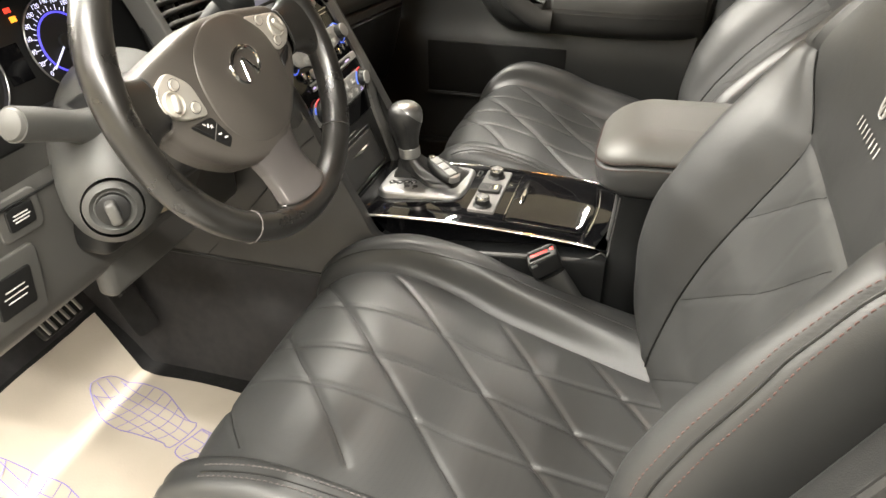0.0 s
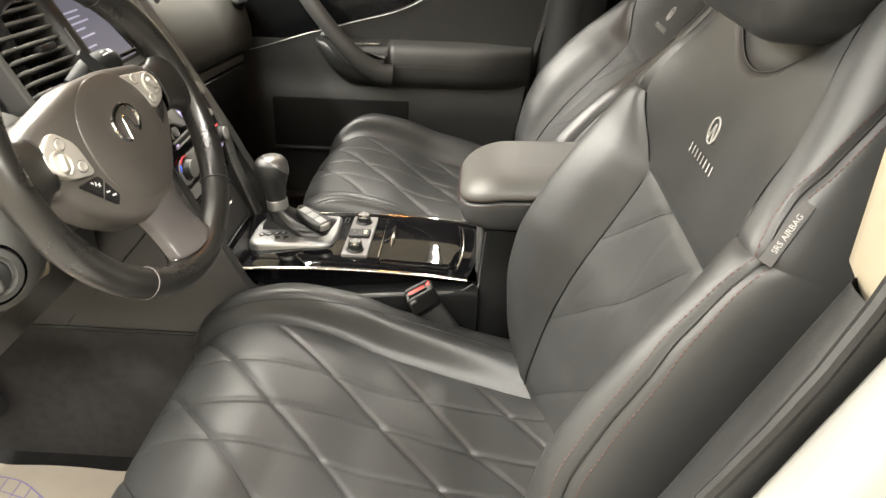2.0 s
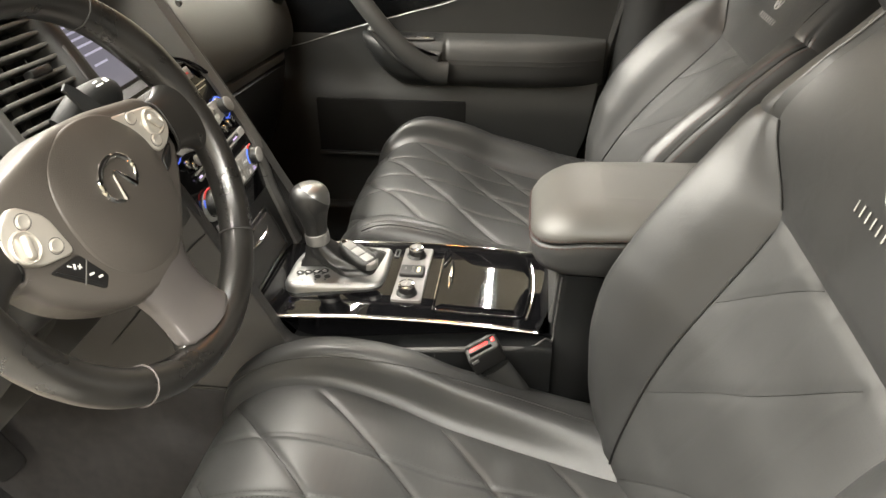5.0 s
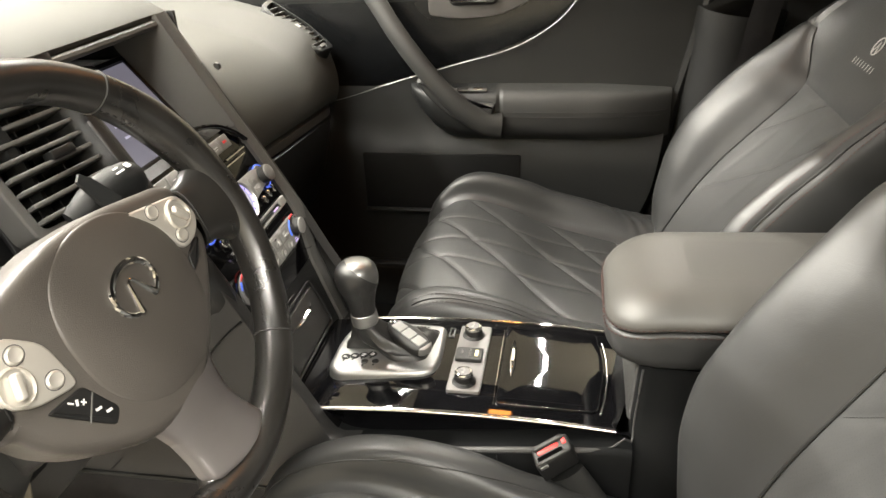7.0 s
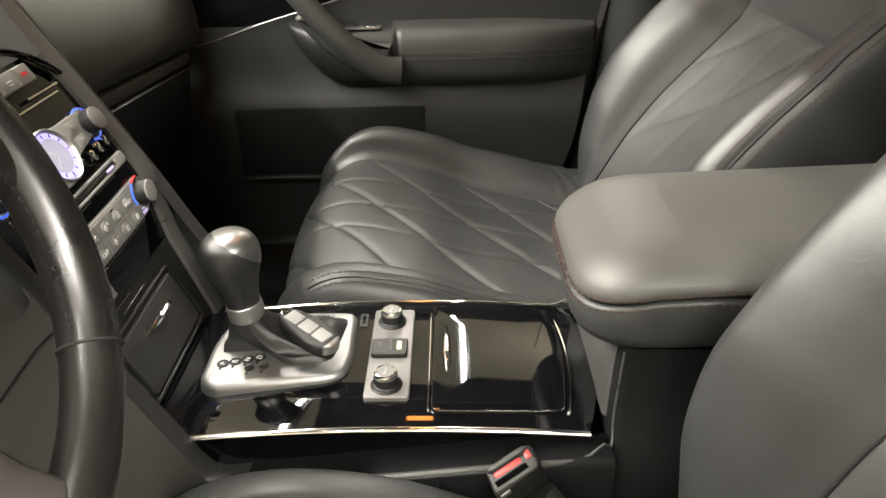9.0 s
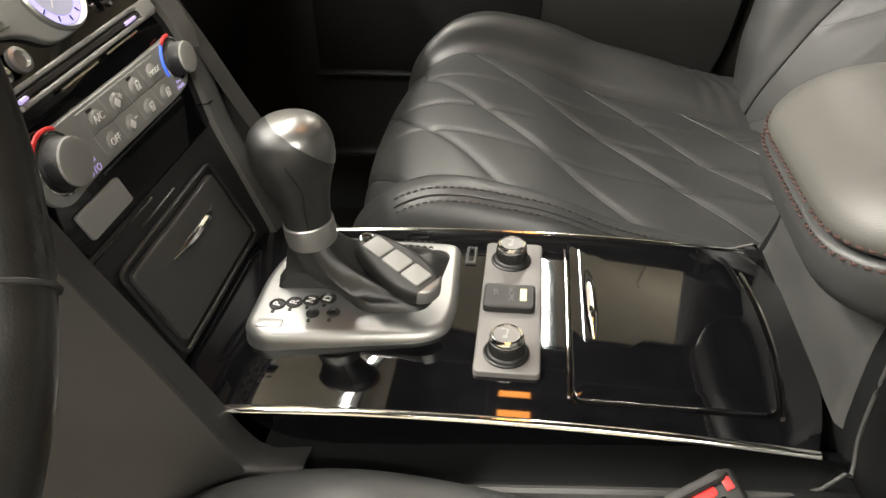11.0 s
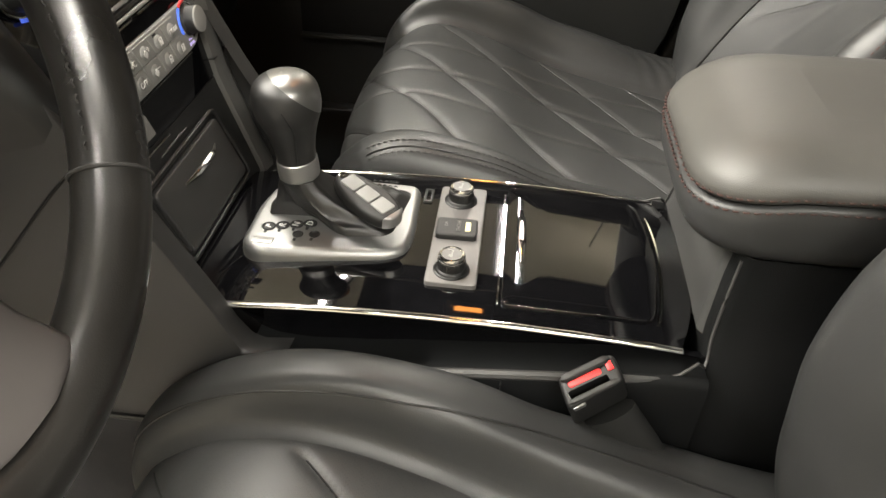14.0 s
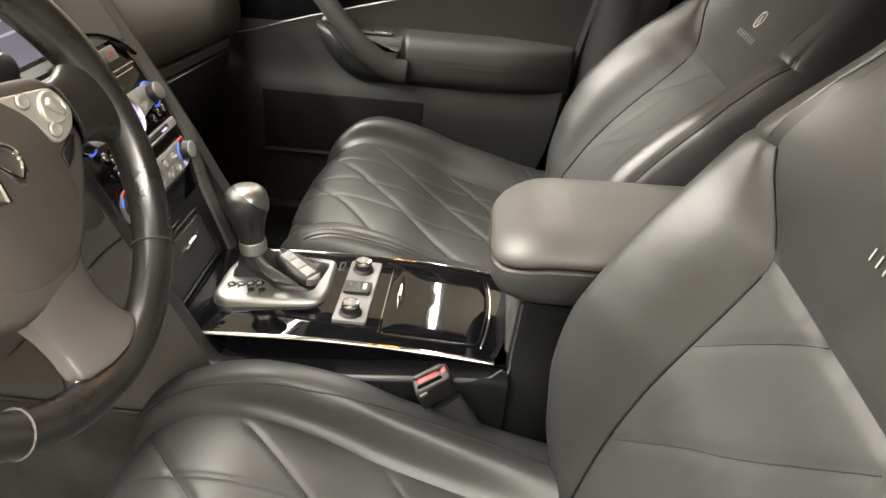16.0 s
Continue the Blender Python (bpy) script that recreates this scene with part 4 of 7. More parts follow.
    part("emblem", join(tube([em @ Vector(p) for p in ((-0.006, -0.012, 0), (0.0, 0.006, 0), (0.006, -0.012, 0))], 0.0011, 6)), EMBROIDERY, upper)
    bars([(-0.036 + 0.0103 * i, -0.030, 0.0016, 0.0095) for i in range(8)], em, EMBROIDERY, upper, "emblem_bars", "row of small pale bars")
    # headrest
    hr = put(lean, [[(0.448 + ox * sc, oy * sc, h) for ox, oy in rounded([(-0.055, -0.135), (0.05, -0.125), (0.05, 0.125), (-0.055, 0.135)], 0.045, 6)] for h, sc in
                    ((1.238, 0.55), (1.245, 0.80), (1.260, 0.95), (1.30, 1.04), (1.37, 1.04), (1.43, 0.96), (1.452, 0.80), (1.460, 0.5))])
    head = sheet("headrest", hr, LEATHER, st, "black leather headrest", wrap=True, angle=60)
    for ring_pts in (hr[0], hr[-1]):
        bmh = bmesh.new()
        bmh.faces.new([bmh.verts.new(p) for p in ring_pts])
        part("headrest_end", bmh, LEATHER, head)
    for oy in (-0.06, 0.06):
        part("headrest_post", tube(put(lean, [(0.47, oy, 1.24), (0.47, oy, 1.30)]), 0.006, 10), CHROME, head, "chrome post")
    return st


SEAT_Y = -0.372
seat("black leather driver's seat with diamond-quilted cushion and side airbag tag", SEAT_Y, 0.0, 0.0, 0.0)
seat("black leather passenger seat, reclined, with creased diamond-quilted cushion", SEAT_Y + 0.750, 0.010, 0.028, 15.0)

# ---------------------------------------------------------------- centre console
def z_top(x, y=YC):
    """Height of the console's lacquered top."""
    e = max(0.0, abs(y - YC) - 0.045) / 0.055
    return 0.8115 - 0.0085 * (x / 0.178) ** 2 - 0.006 * e * e


NEAR, FAR = YC - 0.100, YC + 0.100
console = thing("centre_console", "black centre console with lacquered top, chrome edges and padded pedestal", "console", at=(0, YC, FLOOR))
xs = np.linspace(-0.215, 0.196, 60)
ys = np.linspace(NEAR + 0.002, FAR - 0.002, 40)
rear = lambda y: 0.197 - 0.018 * (abs(y - YC) / 0.10) ** 2.2
sheet("top_panel", [[(min(x, rear(y)) if i < 59 else rear(y), y, z_top(x, y)) for y in ys] for i, x in enumerate(xs)], GLOSS, console, "glossy piano black top", flip=True)
for nm, y0, sg in (("near_trim", NEAR, -1), ("far_trim", FAR, 1)):
    pts = [(x, y0 - sg * 0.000, z_top(x, y0) - 0.001) for x in np.linspace(-0.19, 0.180, 50)]
    part(nm, tube(pts, 0.0030, 10, flat=0.8), CHROME, console, "bright chrome edge trim")
# lacquered flank under the near trim, widest in the middle
flank_n, flank_f = [], []
FLANK = ((-0.176, 0.003), (-0.165, 0.010), (-0.148, 0.028), (-0.132, 0.036), (-0.105, 0.039), (-0.058, 0.037), (0.036, 0.027), (0.10, 0.018), (0.18, 0.005))
for x in np.linspace(-0.176, 0.198, 54):
    z0 = z_top(x, NEAR) - 0.004
    d = float(interp(x, FLANK))
    a = [(x, NEAR + 0.012 * s + 0.003 * math.sin(math.pi * s), z0 - d * s) for s in np.linspace(0, 1, 8)]
    flank_n.append(a)
    flank_f.append([(p[0], 2 * YC - p[1], p[2]) for p in a])
sheet("near_flank", flank_n, GLOSS, console, "glossy black flank")
sheet("far_flank", flank_f, GLOSS, console, "glossy black flank")
for nm, fl, sg in (("near_side", flank_n, -1), ("far_side", flank_f, 1)):
    g = []
    for row in fl:
        x, y, z = row[-1]
        if x < -0.150:
            continue
        y += sg * 0.028
        g.append([(x, y - sg * 0.030, z - 0.002), (x, y, z), (x, y + sg * 0.003, z + 0.0012), (x, y + sg * 0.0065, z - 0.001), (x, y + sg * 0.009, z - 0.006), (x, y + sg * 0.009, z - 0.03), (x, y + sg * 0.008, z - 0.10), (x, y + sg * 0.012, 0.60), (x, y + sg * 0.02, 0.445)])
    sheet(nm, g, PEDESTAL, console, "grained plastic side, darkened for shade", angle=70)
    # rolled edge in a paler grey than the side, which paints in its highlight
    ends = [r[3] for r in g if r[3][0] < 0.150]
    zr = ends[-1][2]
    ends = ends[::4] + [(0.172, ends[-1][1] - sg * 0.004, zr + 0.002), (0.189, ends[-1][1] - sg * 0.010, zr + 0.012), (0.1985, ARM_Y + sg * 0.1135, 0.786), (0.2000, ARM_Y + sg * 0.1035, 0.806), (0.2030, ARM_Y + sg * 0.0970, 0.835), (0.2055, ARM_Y + sg * 0.0945, 0.872)]
    part("ledge", tube(spline(ends, 60), list(np.r_[[0.0038] * 36, np.linspace(0.0038, 0.0012, 8), [0.0012] * 16]), 8), NECK, console, "rolled edge along the side, paler for its highlight")
part("joint", box((0.048, NEAR - 0.0265, 0.745), (0.0012, 0.004, 0.05), 0), BLACK, console)
# pedestal behind the lid, with a concave front
ped = []
for z, xf, hw in ((0.445, 0.197, 0.136), (0.60, 0.197, 0.131), (0.74, 0.197, 0.126), (0.772, 0.197, 0.120), (0.79, 0.196, 0.113), (0.806, 0.197, 0.106), (0.825, 0.199, 0.101), (0.855, 0.201, 0.098), (0.876, 0.203, 0.097)):
    ped.append([(x, y, z) for x, y in rounded([(xf, ARM_Y - hw), (xf, ARM_Y + hw), (0.62, ARM_Y + hw + 0.005), (0.62, ARM_Y - hw - 0.005)], 0.012, 5)])
sheet("pedestal", ped, PEDESTAL, console, "grained plastic pedestal, darkened for shade beside the seats", wrap=True, angle=55)

# front of the pedestal in a paler grey, for the windscreen light on it
neck = []
for z, xf, hw in ((0.800, 0.1930, 0.104), (0.806, 0.1945, 0.103), (0.825, 0.1965, 0.098), (0.845, 0.1980, 0.0955), (0.860, 0.1990, 0.0945), (0.874, 0.1995, 0.0940)):
    neck.append([(xf + 0.018 * max(0.0, abs(u) - 0.86) / 0.14, ARM_Y + hw * 1.02 * u, z) for u in np.linspace(-1, 1, 24)])
sheet("neck_front", neck, NECK, console, "smooth neck under the armrest, paler for the light on its front")

# padded armrest
arm = thing("armrest", "padded black leather armrest on the centre console", "armrest", at=(0.32, ARM_Y, 0.874))


def arm_ring(ins, z, dip=0.0):
    """Plan outline of the armrest, drawn in by ins; dip lets the ring sink towards the front."""
    r = max(0.062 - ins, 0.020)
    loop = np.asarray(rounded([(0.158 + ins, ARM_Y - 0.104 + ins), (0.535, ARM_Y - 0.108 + ins), (0.535, ARM_Y + 0.108 - ins), (0.158 + ins, ARM_Y + 0.104 - ins)], [r, 0.014, 0.014, r], 12))
    front = np.clip((0.30 - loop[:, 0]) / 0.14, 0, 1)
    return [(x + 0.005 + 0.9 * ins * f, y, z - 0.011 - 0.022 * dip * f ** 1.6 + 0.006 * (x - 0.158) / 0.36 + 0.0012 * noise.noise(Vector((x * 16, y * 16, z * 9)))) for (x, y), f in zip(loop, front)]


top_rings = [arm_ring(*a) for a in ((0.0045, 0.9450, 1.0), (0.0012, 0.9465, 1.0), (0.0, 0.949, 0.97), (0.0005, 0.9525, 0.88), (0.003, 0.9565, 0.72), (0.008, 0.9605, 0.52), (0.014, 0.9640, 0.36), (0.022, 0.9670, 0.22), (0.032, 0.9690, 0.12), (0.044, 0.9702, 0.05), (0.058, 0.9708, 0.0))]
low_rings = [arm_ring(*a) for a in ((0.0045, 0.9440, 1.0), (0.0012, 0.9425, 1.0), (0.0, 0.939, 0.95), (0.0, 0.925, 0.7), (0.0008, 0.905, 0.3), (0.003, 0.893, 0.1), (0.007, 0.887, 0.0), (0.012, 0.8855, 0.0), (0.02, 0.885, 0.0))]
pad = sheet("top_pad", top_rings, ARM_LEATHER, arm, "smooth black leather", wrap=True, angle=70)
bmt = bmesh.new()
bmt.faces.new([bmt.verts.new(p) for p in top_rings[-1]])
part("pad_middle", bmt, ARM_LEATHER, pad)
sheet("side_band", low_rings, LEATHER, arm, "black leather band", wrap=True, angle=70)
part("hinge_tray", box((0.36, ARM_Y, 0.8745), (0.32, 0.17, 0.008), 0.002), BLACK, arm)
for z, dip in ((0.9495, 0.97), (0.9395, 0.96)):
    path = np.array(arm_ring(-0.0003, z, dip))
    path = np.vstack([path, path[:1]])
    out_n = path - np.array((0.34, ARM_Y, z))
    out_n[:, 2] = 0
    stitches("stitching", path, out_n, STITCH_BROWN, arm, 0.0042, 0.0026, 0.0016)

# lid with its chrome lip and pull
lid = part("lid", plate(rounded([(0.042, YC - 0.085), (0.161, YC - 0.081), (0.171, YC), (0.161, YC + 0.082), (0.042, YC + 0.083)], [0.008, 0.012, 0.06, 0.012, 0.008], 6), 0.796, 0.803, 0.0016,
                        crown=lambda x, y: z_top(x) - 0.8000 - 0.0022 * ((y - YC) / 0.085) ** 2), GLOSS, console, "glossy black sliding lid")
part("lid_edge", tube([(0.0400, y, z_top(0.0400, y) + 0.001) for y in np.linspace(YC - 0.082, YC + 0.070, 16)], 0.0009, 6), CHROME, lid, "thin chrome edge")
part("lid_edge", tube([(0.1635 + 0.0090 * (1 - ((y - YC) / 0.082) ** 2), y, z_top(0.164, y) + 0.001) for y in np.linspace(YC - 0.080, YC + 0.060, 20)], 0.0013, 6), CHROME, lid, "thin chrome edge")
part("lid_pull", tube(spline([(0.0570, -0.024, 0.8125), (0.0566, -0.004, 0.8160), (0.0558, 0.030, 0.8160), (0.0552, 0.052, 0.8125)], 20), list(np.r_[np.linspace(0.0012, 0.0034, 6), [0.0036] * 8, np.linspace(0.0034, 0.0012, 6)]), 10, flat=0.7), CHROME, lid, "slim chrome pull")

# switch plate with two seat heater knobs and a rocker
sp = part("switch_plate", plate(rect(-0.0185, 0.0228, YC - 0.0705, YC + 0.0705, 0.004), 0.797, 0.8145, 0.0012), PLATE, console, "satin grey switch plate")
for kx, ky in ((0.0015, -0.0445), (0.0005, 0.0560)):
    kb = part("knob", lathe([(0.0128, 0), (0.0130, 0.0015), (0.0122, 0.0030), (0.0112, 0.0036), (0.0106, 0.0105), (0.0100, 0.0118)], 36, Matrix.Translation((kx, ky, 0.8142))), BLACK, sp, "black ribbed seat heater knob")
    for k in range(30):
        a = 2 * math.pi * k / 30
        part("rib", box((0, 0, 0), (0.0007, 0.0009, 0.0066), 0, 1, Matrix.Translation((kx + 0.0109 * math.cos(a), ky + 0.0109 * math.sin(a), 0.8214)) @ pose(0, 0, 0, 0, 0, math.degrees(a))), BLACK, kb)
    part("knob_ring", lathe([(0.0146, 0), (0.0146, 0.0013), (0.0136, 0.0019), (0.0128, 0.0012)], 36, Matrix.Translation((kx, ky, 0.8143)), close=False), BLACK, kb, "black base ring")
    part("knob_cap", lathe([(0.0104, 0.0108), (0.0109, 0.0120), (0.0107, 0.0142), (0.0097, 0.0156), (0.0086, 0.0158), (0.0083, 0.0152), (0.001, 0.0152)], 36, Matrix.Translation((kx, ky, 0.8145))), CHROME, kb, "bright chrome capped top")
    part("cap_face", lathe([(0.0082, 0.0150), (0.0080, 0.0154), (0.001, 0.0155)], 30, Matrix.Translation((kx, ky, 0.8145))), PLATE, kb, "grey cap face")
    bars([(0.0015, 0, 0.006, 0.0011), (0.004, 0.002, 0.0011, 0.005), (-0.003, 0.0005, 0.003, 0.003)], Matrix.Translation((kx, ky, 0.8300)) @ pose(0, 0, 0, 0, 0, 80), STACK_GREY, kb, "seat_symbol")
rk = part("rocker", plate(rect(-0.0165, 0.0185, YC - 0.0130, YC + 0.0130, 0.004), 0.8127, 0.8192, 0.0018, crown=lambda x, y: 0.0010 * (x / 0.017) ** 2), BLACK, sp, "black rocker switch with yellow lamp")
part("lamp", box((0.0105, YC + 0.0005, 0.8193), (0.0045, 0.0130, 0.0016), 0.0003), LED, rk, "pale yellow indicator")
letters("SNOW", 0.0050, pose(0.0025, YC + 0.001, 0.8199, 0, 0, 90), PLATE, rk)
letters("OFF", 0.0040, pose(-0.0080, YC + 0.002, 0.8201, 0, 0, 90), PLATE, rk)
part("slot_frame", plate(rect(-0.0335, -0.0255, 0.052, 0.074, 0.0015), 0.802, 0.8130, 0.0006, [rect(-0.0315, -0.0275, 0.055, 0.071, 0.001)]), PLASTIC, console, "small dark framed slot")

# gear selector surround
hole = rounded([(-0.162, 0.003), (-0.120, 0.006), (-0.092, -0.020), (-0.052, -0.013), (-0.043, 0.059), (-0.148, 0.062)], [0.006, 0.008, 0.010, 0.012, 0.012, 0.012], 6)
outer = rounded([(-0.173, -0.036), (-0.160, -0.0475), (-0.100, -0.0425), (-0.052, -0.0365), (-0.037, -0.027), (-0.0335, 0.0), (-0.0370, 0.072), (-0.158, 0.075), (-0.174, 0.03)], [0.010, 0.014, 0.03, 0.012, 0.010, 0.03, 0.012, 0.02, 0.03], 6)
bz = part("selector_surround", plate(outer, 0.7985, 0.8180, 0.0070, [hole], steps=6, flare=0.001), SURROUND, console, "satin silver gear selector surround")
gate = [(-0.155, -0.0150, "P"), (-0.144, -0.0120, "R"), (-0.133, -0.0090, "N"), (-0.122, -0.0060, "D"), (-0.1285, -0.0225, ""), (-0.1150, -0.0205, "")]
for gx, gy, ch in gate:
    r = 0.0056 if ch else 0.0044
    ringp = part("gate_ring", lathe([(r, 0.0), (r + 0.0002, 0.0008), (r - 0.0006, 0.0012), (r - 0.0014, 0.0004), (0.001, 0.0004)], 22, Matrix.Translation((gx, gy, 0.8179))), BLACK, bz, "dark gate position")
    if ch:
        letters(ch, 0.0078, pose(gx, gy, 0.8187, 0, 0, 78), INK, ringp)
    part("gate_mark", box((gx - 0.001, gy - 0.0075, 0.8183), (0.0022, 0.0030, 0.0006), 0), BLACK, bz)
part("release_cover", plate(rect(-0.163, -0.146, -0.0385, -0.0300, 0.002), 0.8173, 0.8185, 0.0005), SILVER, bz, "small silver release cover")
# leather boot: a creased mound inside the hole
hp = np.array(hole)
boot_rows = []
foot = np.array((-0.132, 0.009))
for s in np.linspace(0, 1, 16):
    ring_b = []
    for i, (hx, hy) in enumerate(hp):
        a = 2 * math.pi * i / len(hp)
        p = (1 - s) * np.array((hx, hy)) + s * (foot + 0.0165 * np.array((math.cos(math.atan2(hy - 0.02, hx + 0.105)), math.sin(math.atan2(hy - 0.02, hx + 0.105)))))
        crease = 0.0030 * math.sin(5 * a + 6 * s) * math.sin(math.pi * s)
        hgt = 0.8150 + 0.0095 * min(1, s * 6) + 0.034 * s ** 2.3
        ring_b.append((p[0], p[1], hgt + crease))
    boot_rows.append(ring_b)
boot = sheet("selector_boot", boot_rows, GRIP, console, "creased black leather boot", wrap=True, angle=80)
path = np.array([(-0.088, 0.052, 0), (-0.072, 0.047, 0), (-0.058, 0.046, 0)])
for off in (0.0, 0.006):
    q = spline([(-0.092, 0.030 + off, 0.8375), (-0.074, 0.036 + off, 0.8365), (-0.052, 0.039 + off, 0.834)], 14)
    stitches("stitching", q, np.tile((0, 0, 1.0), (14, 1)), STITCH_DARK, boot, 0.003, 0.0018, 0.0011)

# ---------------------------------------------------------------- gear lever
lever = thing("gear_lever", "leather and silver gear lever standing in its boot", "gear lever", at=(-0.132, 0.007, 0.857))
ln = Matrix.Translation((-0.132, 0.007, 0.865)) @ pose(0, 0, 0, 0, -5, 0) @ Matrix.Diagonal((1, 1, 0.93, 1)) @ Matrix.Translation((0, 0, -0.863))
part("collar", lathe([(0.0150, 0.854), (0.0168, 0.856), (0.0172, 0.862), (0.0168, 0.8715), (0.0155, 0.873)], 32, ln), SILVER, lever, "satin silver collar")
grip_prof = spline([(0.0158, 0.8725), (0.0164, 0.882), (0.0185, 0.893), (0.0215, 0.904), (0.0250, 0.914), (0.0267, 0.924), (0.0262, 0.934), (0.0238, 0.9415), (0.0180, 0.9475), (0.0095, 0.9510), (0.00002, 0.9518)], 44)
cut_at = ln @ Vector((-0.004, -0.006, 0.9470))
cut_n = (ln.to_3x3() @ Vector((0.60, 0.32, 0.73))).normalized()


def head_piece(keep_top, grow):
    bm = lathe([(r + grow, h) for r, h in grip_prof], 48, ln, close=False)
    bmesh.ops.bisect_plane(bm, geom=list(bm.verts) + list(bm.edges) + list(bm.faces), plane_co=cut_at, plane_no=cut_n, clear_inner=keep_top, clear_outer=not keep_top)
    return bm


part("grip", head_piece(False, 0.0), GRIP, lever, "black leather grip")
part("cap", head_piece(True, 0.0004), CAP_METAL, lever, "satin silver top cap")
part("spine", tube(spline([ln @ Vector(p) for p in ((0.004, -0.0266, 0.928), (0.008, -0.0240, 0.914), (0.0085, -0.0202, 0.903), (0.006, -0.0172, 0.886), (0.005, -0.0157, 0.875))], 20), 0.0007, 6), BLACK, lever, "dark seam line")

# ---------------------------------------------------------------- key fob lying on the boot
fob = thing("key_fob", "black key fob with silver buttons lying on the leather boot", "key fob", at=(-0.075, 0.0, 0.840))
a0, a1 = Vector((-0.105, 0.022, 0.8475)), Vector((-0.0435, -0.0235, 0.8435))
fm = axes((a0 + a1) / 2, a1 - a0, (0.10, -0.16, 1))
L = (a1 - a0).length / 2 - 0.003
egg = [(L * math.cos(a), (0.0165 + 0.002 * math.cos(a)) * math.copysign(abs(math.sin(a)) ** 0.82, math.sin(a))) for a in np.linspace(0, 2 * math.pi, 44, endpoint=False)]
part("case", join(plate(egg, -0.004, 0.0055, 0.005, m=fm, steps=4), plate(egg, 0.003, 0.0075, 0.004, m=fm @ pose(0, 0, 0, 180, 0, 0), steps=4)), BLACK, fob, "glossy black case")
for bx, w in ((-0.0165, 0.0165), (0.0015, 0.0165), (0.0190, 0.0155)):
    part("button", plate(rect(bx - w / 2, bx + w / 2, -0.0075, 0.0068, 0.002), 0.004, 0.0068, 0.0008, m=fm), FOB_GREY, fob, "silver button")
tip = [p for p in egg if p[0] > 0.0295]
tip = sorted(tip, key=lambda p: p[1])
part("end_cap", plate([(x + 0.0006, y * 1.02) for x, y in tip], -0.0050, 0.0062, 0.0022, m=fm), SILVER, fob, "silver end cap")
part("badge", lathe([(0.0045, 0.0054), (0.0045, 0.0062), (0.003, 0.0065), (0.001, 0.0060)], 20, fm @ pose(-0.0285, 0, 0)), CHROME, fob, "small chrome oval")

# ---------------------------------------------------------------- seat belt buckle
buckle = thing("seat_belt_buckle", "black seat belt buckle with red release button beside the console", "seat belt buckle", at=(0.17, -0.140, 0.60))
bmx = axes((0.112, -0.130, 0.790), Vector((0.86, 0.34, 0.36)), (-0.30, -0.34, 0.90)) @ Matrix.Scale(0.78, 4)     # z towards the mouth, x to the rear
part("stalk", tube(spline([(0.215, -0.137, 0.54), (0.195, -0.138, 0.64), (0.165, -0.139, 0.715), (0.128, -0.132, 0.766)], 16), list(np.linspace(0.018, 0.021, 16)), 14, flat=0.5, up=(0, 1, 0)), PLASTIC, buckle, "black plastic sleeve")
housing = plate(rounded([(-0.030, -0.016), (0.028, -0.013), (0.030, 0.016), (-0.026, 0.017)], 0.007, 5), -0.030, 0.010, 0.004, [rect(-0.023, 0.016, -0.0095, -0.0010, 0.002)], m=bmx, steps=4)
part("housing", housing, BLACK, buckle, "black housing")
part("release_button", plate(rect(-0.0200, 0.0130, 0.0010, 0.0082, 0.003), -0.01, 0.0108, 0.0015, m=bmx), RED, buckle, "red release button")
part("guide_bar", tube([bmx @ Vector((x, -0.0115, 0.0105)) for x in np.linspace(-0.026, 0.024, 12)], list(np.r_[0.001, [0.0026] * 10, 0.001]), 8, flat=0.8), BLACK, buckle, "black front lip")
part("rear_lip", tube([bmx @ Vector((x, 0.0120, 0.0112)) for x in np.linspace(-0.024, 0.025, 12)], list(np.r_[0.001, [0.0034] * 10, 0.001]), 8, flat=0.8), BLACK, buckle, "black rear lip")
part("latch_plate", box((-0.0190, -0.0150, 0.0040), (0.012, 0.004, 0.006), 0.0010, 2, bmx), SILVER, buckle, "bare metal edge")
part("side_button", box((0.0215, 0.0050, 0.0102), (0.006, 0.009, 0.0024), 0.0008, 2, bmx), RED, buckle, "red plastic edge")

# ---------------------------------------------------------------- centre stack
STK = [(-0.205, 0.79), (-0.238, 0.886), (-0.252, 0.96), (-0.30, 1.045), (-0.36, 1.15), (-0.40, 1.22)]


def stack_x(z):
    return float(np.interp(z, [p[1] for p in STK], [p[0] for p in STK]))


def on_stack(y, z, out=0.0):
    """A frame on the stack's face: x to the far side, y up the face, z out of it."""
    d = stack_x(z + 0.012) - stack_x(z - 0.012)
    n = Vector((0.024, 0, -d)).normalized()
    return axes(Vector((stack_x(z), y, z)) + n * out, (0, 1, 0), n)


def on_face(y, z, out=0.0):
    """The same for raised controls."""
    return on_stack(y, z, out)


stack = thing("centre_stack", "glossy black centre stack with climate and audio controls", "control panel", at=(-0.22, 0.01, 0.79))


def face(name, y0, y1, z0, z1, out, mat, parent=stack, label="", depth=0.012, bow=0.0):
    zs, yv = np.linspace(z0, z1, 14), np.linspace(y0, y1, 10)
    g = []
    for z in zs:
        row = [on_stack(y0, z, out - depth).translation]
        row += [on_stack(y, z, out + bow * (1 - ((y - (y0 + y1) / 2) / ((y1 - y0) / 2)) ** 2)).translation for y in yv]
        row += [on_stack(y1, z, out - depth).translation]
        g.append(row)
    edge0 = [on_stack(y, z0, out - depth).translation for y in [y0, *yv, y1]]
    edge1 = [on_stack(y, z1, out - depth).translation for y in [y0, *yv, y1]]
    return sheet(name, [edge0, *g, edge1], mat, parent, label, angle=35, flip=True)


face("lower_panel", -0.096, 0.130, 0.785, 0.889, 0.0, PLASTIC, label="dark grained lower panel")
